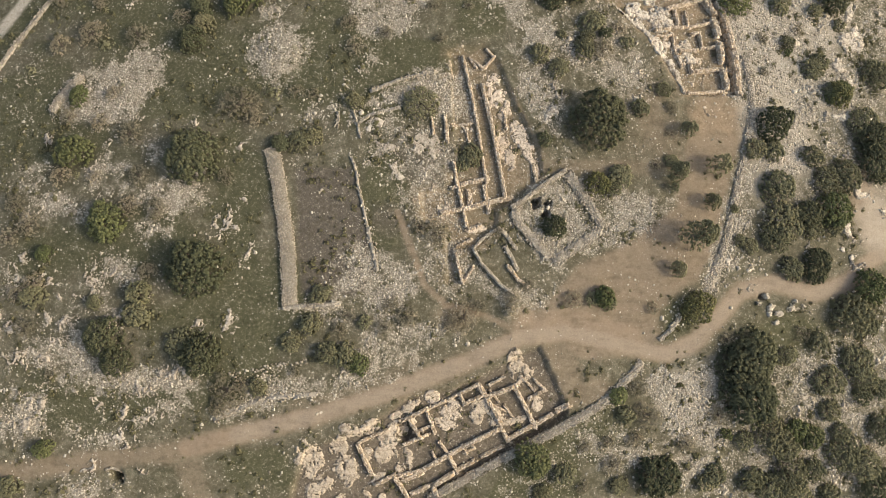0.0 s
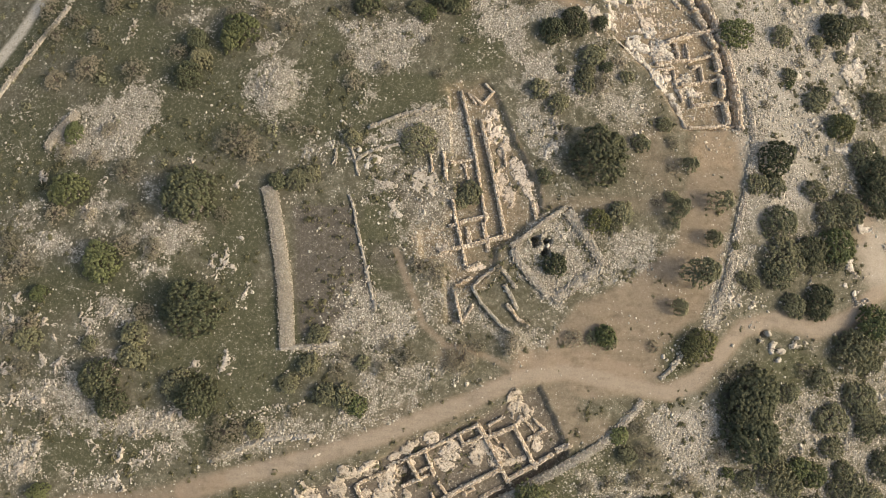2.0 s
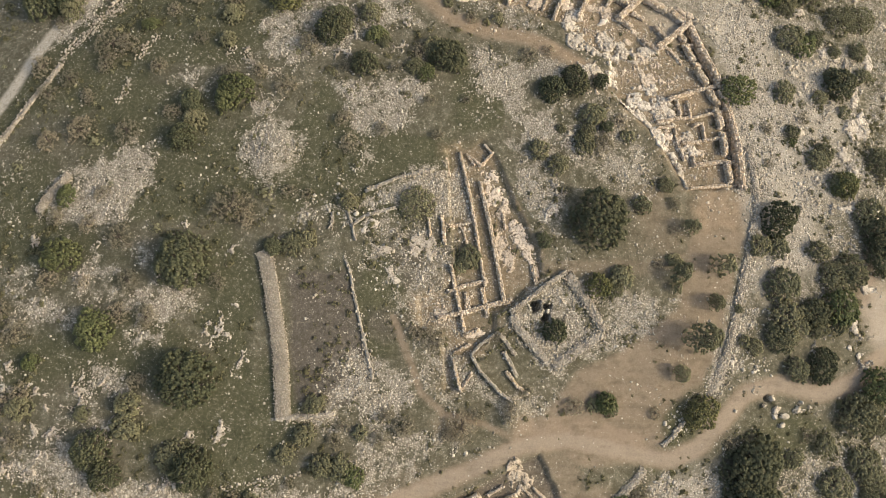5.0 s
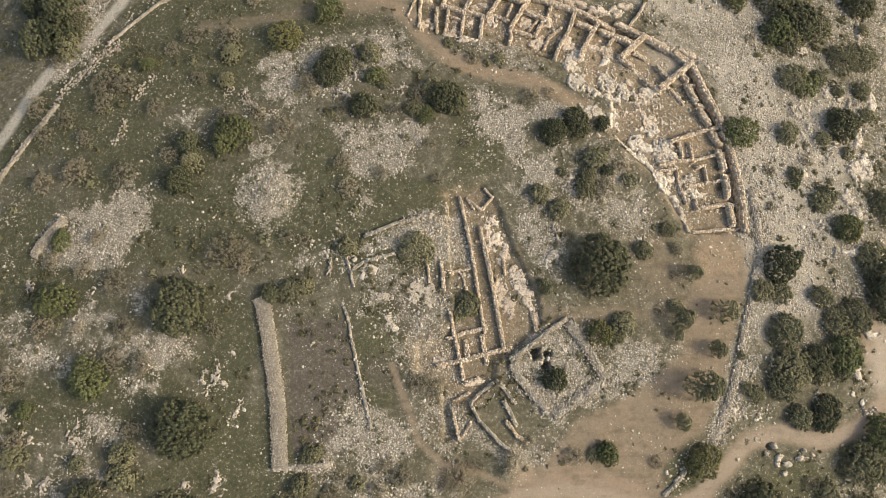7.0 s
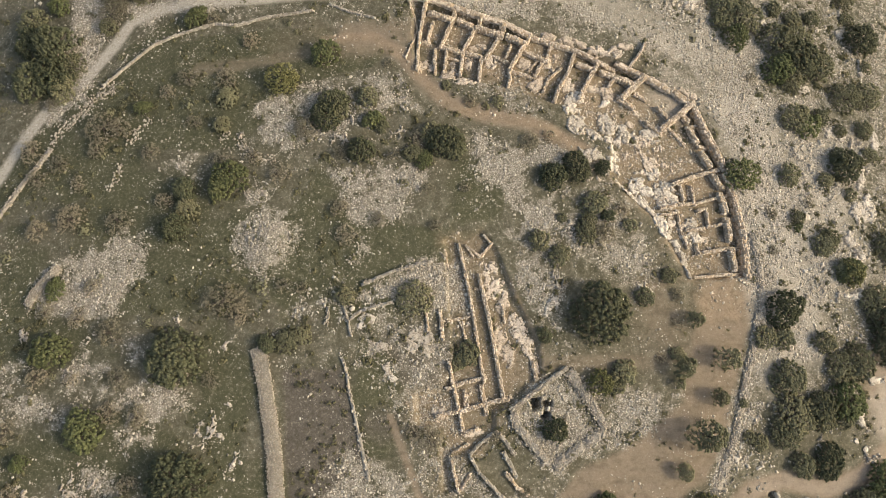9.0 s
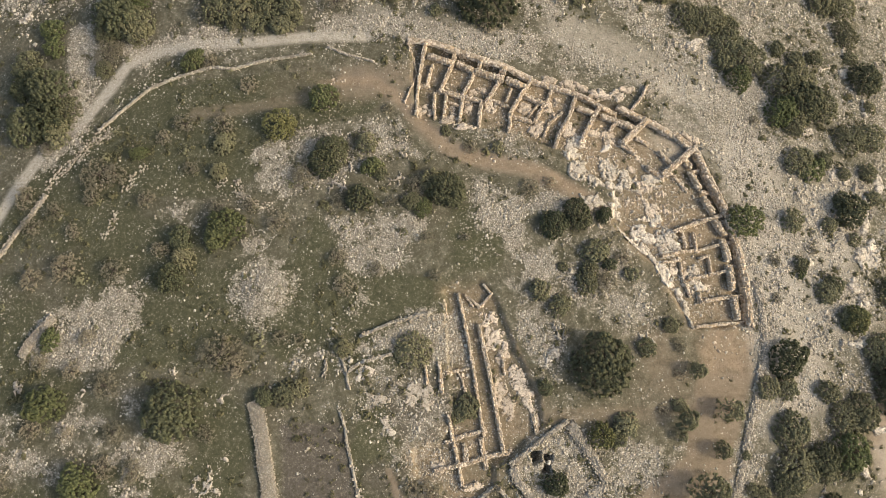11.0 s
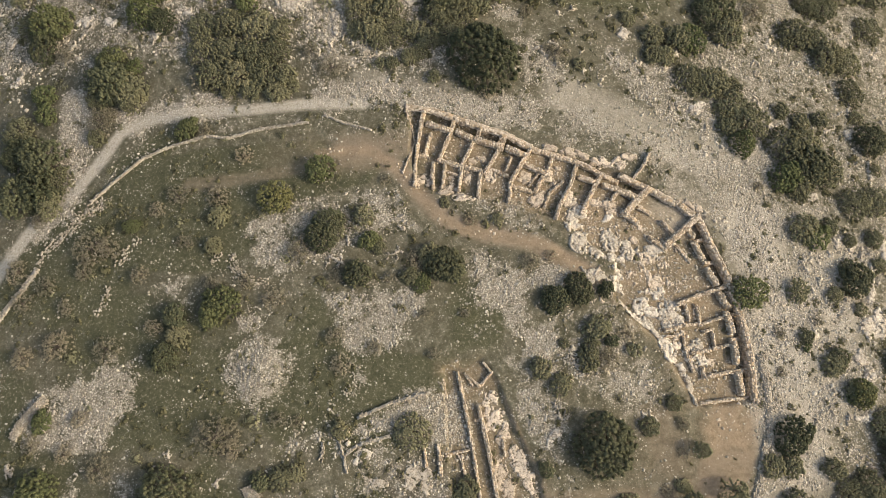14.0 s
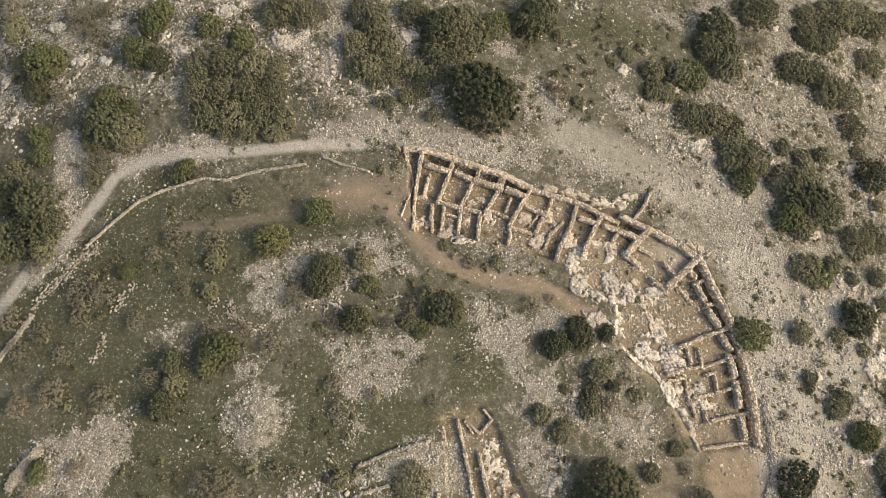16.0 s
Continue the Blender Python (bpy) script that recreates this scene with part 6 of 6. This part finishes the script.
def tree(kind, x, y, r):
    """Places a tree; trees of one kind and size class share a few grown forms."""
    r *= 1.0 if kind == "oak" else 1.03
    cls = 0 if r < 1.7 else 1 if r < 3.0 else 2 if r < 5.2 else 3
    ref = (1.3, 2.4, 4.0, 6.4)[cls]
    forms = STOCK.setdefault((kind, cls), [])
    z = float(ground(x, y))
    turn, lean = rnd.uniform(0, 360), rnd.uniform(-4, 4)
    s = r / ref
    m = pose(x, y, z, lean, 0, turn) @ Matrix.Diagonal((s * rnd.uniform(0.92, 1.08), s * rnd.uniform(0.92, 1.08), s * rnd.uniform(0.85, 1.15), 1))
    if len(forms) < (3, 4, 4, 2)[cls]:
        ob = grow(kind, ref)
        ob.matrix_basis = m
        forms.append(ob)
        return ob
    first = forms[rnd.randrange(len(forms))]
    ob = copy_thing(first, Matrix.Identity(4))
    ob.matrix_basis = m
    return ob


def plants(kind, *rows):
    for x, y, r in rows:
        tree(kind, x, y, r)


# evergreen oaks
plants("oak",
    (95.6, -65.7, 4.1), (47.3, -63.6, 4.7), (65.2, -47.6, 6.6), (-56.2, -43.6, 3.4), (64.0, -42.2, 5.8), (-40.7, -42.0, 4.1), (66.0, -39.4, 4.8), (-58.7, -39.0, 3.9),
    (-42.7, -26.2, 5.7), (79.8, -21.7, 3.6), (25.5, -16.1, 2.5), (78.3, -11.5, 3.5), (-44.6, -4.3, 5.8), (-28.1, -1.3, 2.1), (94.7, 0.8, 4.3), (23.5, 1.4, 1.7),
    (34.3, 5.6, 6.5), (94.4, 5.7, 4.1), (71.8, 7.5, 4.0), (-47.5, 20.3, 3.1), (36.4, 24.7, 1.6), (-46.2, 27.9, 2.9), (25.6, 32.4, 3.0), (30.3, 34.6, 3.2),
    (35.7, 34.7, 1.9), (-12.3, 36.6, 2.9), (5.9, 37.4, 2.6), (89.5, 38.2, 3.7), (4.2, 38.9, 4.0), (-19.8, 43.5, 3.1))
plants("oak",
    (-18.4, 46.8, 3.0), (-81.3, 51.0, 4.5), (-77.3, 52.9, 5.1), (-77.2, 59.0, 5.1), (-82.9, 60.5, 3.9), (82.1, 62.8, 5.0), (99.9, 70.8, 4.1), (-65.7, 76.4, 5.0),
    (12.0, 82.5, 7.8), (-82.0, 85.6, 3.9), (-56.5, 90.7, 3.1), (3.1, 97.9, 4.6), (63.0, 99.1, 3.9), (23.6, 102.4, 5.1), (66.0, 103.5, 5.0))
# carobs
plants("olive",
    (22.1, -60.4, 3.9), (-68.5, -59.6, 2.0), (79.7, -55.9, 2.7), (61.1, -55.5, 1.3), (76.0, -54.3, 2.4), (38.6, -48.1, 2.0), (-11.6, -43.2, 2.2), (35.3, -29.3, 2.5),
    (91.8, -25.5, 3.6), (-71.8, -23.7, 1.8), (-60.3, -17.4, 3.9), (84.0, -10.0, 3.8), (-68.3, -3.5, 3.8), (-69.1, 8.4, 2.2), (87.5, 15.7, 2.9), (76.9, 24.4, 1.0),
    (-39.4, 28.3, 2.9), (-37.9, 30.5, 3.8), (65.2, 34.7, 3.6), (0.0, 35.2, 1.8), (-10.3, 43.1, 2.2), (-56.8, 45.5, 1.7), (82.2, 47.1, 2.7), (-20.6, 57.4, 2.9),
    (76.7, 60.1, 3.9), (-48.0, 66.1, 2.5), (67.5, 67.1, 3.2), (-78.9, 69.8, 2.5), (-80.2, 74.2, 2.8), (-60.9, 80.1, 1.9))
plants("olive",
    (-66.3, 81.9, 3.3), (-81.3, 90.7, 4.9), (58.0, 91.5, 3.7), (-61.0, 92.7, 3.6), (-38.6, 95.0, 2.9), (-45.7, 98.3, 3.2), (-58.0, 99.2, 3.8), (14.9, 100.4, 3.0),
    (-56.7, 102.4, 2.9))
# mastic shrubs
plants("bush",
    (84.9, -67.1, 2.6), (77.1, -67.0, 3.0), (-74.8, -66.8, 2.6), (24.3, -66.8, 2.1), (70.7, -65.8, 3.2), (39.4, -65.5, 2.2), (57.4, -65.0, 2.3), (66.9, -64.4, 2.9),
    (59.0, -63.3, 2.8), (75.2, -63.3, 3.8), (28.5, -63.3, 2.6), (80.5, -62.2, 2.5), (91.5, -61.0, 3.9), (87.5, -58.7, 3.7), (73.7, -57.6, 3.2), (65.3, -56.6, 2.1),
    (70.9, -55.4, 3.7), (86.3, -54.8, 2.2), (95.6, -54.1, 3.5), (40.4, -51.8, 2.1), (83.3, -50.3, 2.7), (-30.0, -47.7, 2.0), (90.9, -47.3, 2.5), (95.4, -46.1, 2.6),
    (82.8, -44.6, 3.5), (91.2, -43.9, 3.1), (-14.0, -41.7, 2.8), (-17.1, -41.2, 2.6), (89.0, -40.6, 3.6), (-44.2, -40.2, 3.0))
plants("bush",
    (73.6, -39.8, 2.3), (-24.1, -39.3, 2.0), (80.3, -36.8, 2.4), (-20.7, -35.8, 2.4), (-10.6, -35.3, 1.4), (-52.9, -34.8, 2.8), (92.6, -33.6, 2.0), (-61.2, -32.7, 1.8),
    (-72.9, -31.9, 2.5), (-52.9, -31.0, 2.8), (87.4, -31.0, 4.1), (-19.1, -30.3, 2.2), (33.2, -29.9, 1.6), (90.3, -29.7, 3.0), (74.6, -22.4, 2.7), (65.8, -18.2, 1.8),
    (63.5, -17.1, 1.2), (71.0, -16.3, 3.1), (79.3, -14.1, 2.5), (83.8, -13.3, 2.6), (72.7, -12.9, 3.9), (62.5, -10.8, 1.0), (37.1, -7.7, 2.0), (71.8, -6.0, 3.9),
    (38.7, -5.4, 2.8), (83.5, -4.0, 3.3), (87.3, -2.6, 3.8), (49.5, -1.7, 1.7), (-24.5, -0.7, 2.5), (-21.7, 0.3, 1.9))
plants("bush",
    (80.2, 1.2, 2.7), (71.4, 1.9, 2.4), (67.6, 1.9, 2.6), (-14.1, 7.7, 2.1), (-1.1, 7.7, 3.1), (43.2, 9.0, 2.2), (92.6, 9.6, 3.5), (48.4, 13.4, 1.9),
    (85.9, 15.8, 2.2), (26.5, 16.6, 2.4), (22.7, 19.5, 2.4), (82.1, 20.9, 2.6), (31.8, 21.1, 2.5), (97.6, 21.1, 3.6), (83.8, 22.3, 2.3), (40.8, 23.2, 1.5),
    (32.5, 23.9, 2.0), (27.2, 24.1, 1.0), (-45.5, 24.3, 2.5), (77.0, 26.6, 1.8), (33.7, 27.3, 2.6), (90.1, 32.3, 1.5), (24.7, 33.5, 1.8), (84.5, 35.1, 2.0),
    (76.1, 35.5, 2.7), (-2.1, 36.3, 2.2), (88.5, 40.1, 2.5), (1.6, 40.6, 2.4), (-40.3, 41.7, 2.1), (96.5, 41.8, 2.0))
plants("bush",
    (-8.7, 42.1, 1.7), (-16.8, 44.7, 2.0), (90.0, 46.9, 1.8), (-39.8, 47.7, 2.3), (96.2, 47.7, 2.3), (14.6, 48.0, 1.3), (-11.5, 48.1, 2.2), (79.2, 48.8, 3.3),
    (85.7, 49.7, 2.1), (-74.6, 49.9, 3.1), (4.2, 51.2, 1.1), (-73.7, 54.6, 3.0), (92.5, 54.9, 3.3), (97.9, 55.8, 3.4), (79.4, 57.7, 3.0), (86.7, 62.0, 4.0),
    (100.0, 63.8, 1.9), (-67.1, 64.1, 2.1), (-84.2, 65.5, 3.6), (77.9, 66.5, 4.4), (82.5, 68.2, 3.7), (64.4, 70.9, 2.6), (69.5, 72.3, 4.3), (-60.3, 72.4, 3.0),
    (82.4, 73.7, 2.6), (-67.1, 73.8, 3.2), (-30.2, 74.1, 2.6), (-40.7, 74.2, 1.8), (-35.5, 74.7, 2.4), (-61.7, 74.8, 3.9))
plants("bush",
    (87.7, 74.8, 2.3), (66.1, 75.5, 3.5), (-27.0, 75.5, 1.3), (78.1, 76.0, 2.1), (97.9, 76.6, 2.0), (-38.5, 77.6, 3.5), (-43.8, 77.7, 3.3), (-28.8, 77.8, 2.5),
    (-33.3, 78.3, 3.4), (1.6, 78.5, 1.5), (67.0, 80.3, 2.7), (62.2, 81.1, 3.8), (-7.1, 81.4, 1.7), (57.1, 81.4, 3.2), (-9.5, 81.4, 1.3), (-36.0, 82.7, 3.5),
    (97.5, 82.7, 3.1), (-3.7, 83.0, 2.0), (32.5, 83.2, 1.4), (-41.3, 83.3, 3.5), (-31.4, 83.3, 3.2), (-46.7, 83.4, 3.2), (-1.4, 84.1, 2.1), (-10.2, 86.3, 2.4),
    (49.4, 86.9, 2.6), (52.0, 86.9, 2.4), (0.3, 87.2, 2.9), (-30.7, 88.5, 3.1), (-12.0, 88.6, 3.4), (-7.3, 88.8, 3.2))
plants("bush",
    (-15.0, 88.9, 2.1), (-2.7, 89.0, 2.8), (-35.4, 89.0, 3.6), (4.4, 89.2, 3.2), (-47.3, 89.3, 3.3), (-41.4, 89.8, 3.5), (97.7, 90.7, 3.6), (-86.1, 90.9, 3.0),
    (-79.0, 91.3, 2.5), (54.9, 91.4, 3.5), (92.9, 91.4, 4.4), (49.2, 91.7, 2.7), (2.0, 93.0, 3.5), (6.7, 93.2, 3.7), (-14.5, 93.9, 3.3), (-8.6, 93.9, 3.5),
    (67.3, 94.1, 3.7), (43.8, 95.5, 2.0), (89.5, 95.5, 3.6), (10.9, 96.2, 2.9), (85.0, 96.3, 4.0), (-10.5, 97.7, 4.1), (69.5, 98.2, 2.9), (28.8, 98.5, 1.4),
    (7.9, 99.8, 4.2), (-90.4, 100.0, 3.7), (-32.8, 101.1, 3.0), (-25.6, 101.1, 3.0), (107.3, 101.5, 3.4), (-12.5, 101.8, 3.6))
plants("bush",
    (-0.3, 101.9, 2.4), (-29.8, 102.3, 3.4), (-2.9, 102.3, 3.0), (94.9, 105.0, 3.3), (90.2, 105.7, 3.5), (77.7, 110.4, 5.2), (92.0, 112.0, 3.0), (111.2, 112.3, 4.0),
    (99.7, 112.8, 5.5), (106.8, 114.2, 5.1))
# thorn bushes
plants("thorn",
    (32.7, -65.6, 1.6), (45.6, -62.2, 2.0), (38.1, -61.7, 2.2), (32.3, -57.9, 1.5), (36.8, -57.3, 1.5), (52.9, -57.2, 2.1), (42.5, -56.7, 2.0), (44.4, -51.8, 3.2),
    (59.1, -51.6, 2.2), (-37.2, -51.6, 2.0), (70.0, -51.6, 1.8), (-35.1, -48.3, 3.4), (-33.2, -47.5, 1.6), (42.6, -46.4, 2.2), (-68.3, -45.9, 1.2), (-23.4, -44.5, 1.2),
    (-74.1, -37.7, 2.3), (-15.3, -37.0, 1.5), (60.5, -36.7, 1.5), (-6.8, -36.3, 1.7), (5.9, -35.4, 1.7), (76.9, -35.2, 1.6), (8.0, -34.3, 3.0), (-13.8, -34.3, 1.4),
    (-2.6, -34.1, 2.6), (-5.9, -32.0, 1.7), (17.2, -31.9, 1.5), (10.7, -31.6, 1.5), (-76.0, -31.4, 1.8), (45.2, -31.1, 1.4))
plants("thorn",
    (17.2, -30.3, 1.8), (29.3, -30.0, 2.0), (-73.0, -29.2, 2.0), (19.9, -27.6, 1.5), (-51.7, -26.7, 2.1), (-79.0, -20.6, 2.3), (2.3, -17.9, 2.6), (-75.5, -17.9, 2.3),
    (14.3, -17.4, 1.0), (-0.7, -17.0, 1.5), (-51.1, -14.8, 2.4), (-56.0, -14.3, 2.4), (-78.9, -14.0, 2.3), (-64.0, -8.7, 1.5), (-70.6, -8.3, 2.3), (-55.0, -8.1, 2.2),
    (-38.1, -8.1, 1.8), (46.1, -2.5, 1.2), (-57.5, 0.1, 2.7), (-64.2, 2.6, 1.8), (-70.7, 3.8, 1.8), (49.8, 4.0, 1.3), (-33.8, 4.0, 2.3), (-36.3, 6.6, 3.8),
    (-62.1, 8.8, 1.9), (-22.2, 9.1, 1.2), (-25.6, 9.5, 1.6), (50.0, 9.6, 1.7), (71.0, 19.6, 1.1), (-14.6, 19.6, 2.4))
plants("thorn",
    (-74.7, 19.7, 2.6), (35.7, 21.1, 2.7), (-58.6, 21.5, 2.6), (2.9, 21.8, 1.4), (-68.3, 21.9, 3.5), (-8.5, 22.7, 1.8), (-15.9, 24.7, 2.2), (-50.1, 25.8, 1.9),
    (39.3, 26.1, 1.6), (71.2, 27.1, 1.3), (0.7, 29.0, 1.4), (-68.0, 29.2, 2.0), (8.1, 29.6, 1.2), (79.6, 29.9, 1.3), (-76.6, 30.1, 2.3), (-27.8, 31.7, 2.4),
    (-72.6, 33.4, 2.3), (-39.1, 33.7, 2.3), (-33.4, 34.8, 1.7), (-54.0, 35.7, 1.9), (-78.8, 36.0, 2.6), (-16.4, 36.1, 1.7), (-5.8, 36.2, 1.5), (-65.2, 36.7, 2.5),
    (-1.1, 39.5, 1.9), (21.1, 39.9, 1.9), (-23.6, 40.8, 2.5), (-64.5, 41.0, 3.7), (-60.7, 41.0, 2.7), (25.0, 41.1, 1.4))
plants("thorn",
    (-46.0, 42.2, 1.9), (-22.5, 43.0, 1.5), (-76.3, 46.6, 1.8), (9.1, 47.9, 1.6), (-52.3, 48.9, 1.9), (-48.1, 51.7, 2.4), (-40.3, 51.7, 2.3), (-7.5, 55.6, 1.1),
    (70.1, 57.6, 1.3), (-36.0, 60.4, 2.3), (-44.6, 65.8, 1.8), (-66.4, 67.7, 3.1), (-65.0, 69.0, 2.1), (12.6, 75.2, 1.8), (-46.8, 76.8, 2.3), (-19.7, 79.8, 3.1),
    (-77.2, 83.3, 2.5), (-24.1, 83.7, 1.8), (28.2, 85.5, 2.9), (25.7, 86.1, 1.7), (21.3, 95.2, 1.7), (-71.1, 97.8, 2.6), (-25.0, 100.6, 3.4), (-28.1, 100.8, 2.1),
    (75.2, 101.3, 3.3), (-75.4, 101.3, 3.4), (-72.9, 101.9, 3.2), (-21.6, 102.7, 2.9), (-69.2, 103.1, 2.6), (-92.7, 105.6, 2.9))
plants("bush", (35.3, -29.3, 1.9), (36.5, -30.7, 1.3))
plants("bush", (9.0, -2.4, 2.9))
plants("bush", (7.4, -3.9, 1.8))
# almonds
plants("gold",
    (54.4, -31.0, 3.4), (34.1, -7.4, 2.5), (87.6, 15.3, 3.2), (-26.9, 51.2, 1.9), (-29.0, 51.6, 3.1))
# young pines
plants("pine",
    (50.4, -4.3, 2.3), (59.1, -2.4, 2.1), (57.5, -9.8, 1.8), (54.3, -16.7, 3.2), (50.4, -23.6, 1.7), (53.0, 4.9, 1.7), (49.7, -7.1, 1.1))


# ================= low scrub and grass tufts =================
def tufts(name, label, count, density, radius, material, leaves=16, flat=0.5, blade=0.34):
    x = rng.uniform(-100, 112, count * 8)
    y = rng.uniform(-80, 118, count * 8)
    keep = np.flatnonzero(rng.random(len(x)) < density(x, y))[:count]
    x, y = x[keep], y[keep]
    z = ground(x, y)
    r = np.clip(radius * np.exp(rng.normal(0, 0.4, len(x))), radius * 0.4, radius * 2.5)
    n = len(x) * leaves
    d = rng.normal(0, 1, (n, 3))
    d[:, 2] = np.abs(d[:, 2])
    d /= np.linalg.norm(d, axis=1)[:, None]
    rr = np.repeat(r, leaves)
    p = np.stack([np.repeat(x, leaves), np.repeat(y, leaves), np.repeat(z, leaves)], 1) + d * (rr * rng.random(n) ** 0.5)[:, None] * (1, 1, flat)
    tang = np.cross(d, rng.normal(0, 1, (n, 3)))
    tang /= np.linalg.norm(tang, axis=1)[:, None] + 1e-9
    side = np.cross(d, tang)
    s = (rr * blade * rng.uniform(0.6, 1.3, n))[:, None]
    corners = np.stack([p - tang * s, p + side * s * 0.6, p + tang * s, p - side * s * 0.6], 1)
    me = mesh_of(name, corners.reshape(-1, 3), np.arange(4 * n).reshape(-1, 4))
    return tagged(put(name, me, material), label, "scrub", kind="stuff")


tufts("low_scrub", "low olive-brown scrub cushions in dry grass", 5200,
      lambda x, y: bare(x, y) * (1 - cover("soil", x, y)) * (1 - 0.6 * cover("scree", x, y)) * step(0.42, 0.7, fbm(x, y, 8.0, 120, 3)), 0.5, SCRUB)
tufts("slope_scrub", "dark green dwarf shrubs on the rocky slopes", 850,
      lambda x, y: bare(x, y) * step(0.4, 0.65, fbm(x, y, 9.0, 140, 3)) * np.clip(step(68, 85, y) + step(70, 86, x) + step(-38, -55, y) * step(20, 40, x), 0, 1),
      0.65, SCRUB, 24)
tufts("hill_scrub", "soft dull-green low bushes on the western grass", 120,
      lambda x, y: bare(x, y) * (1 - 0.8 * cover("scree", x, y)) * step(-5, -25, x) * step(-20, 5, y) * step(0.38, 0.6, fbm(x, y, 10.0, 160, 3)), 0.95, LEAVES["bush"], 60, 0.6, 0.16)
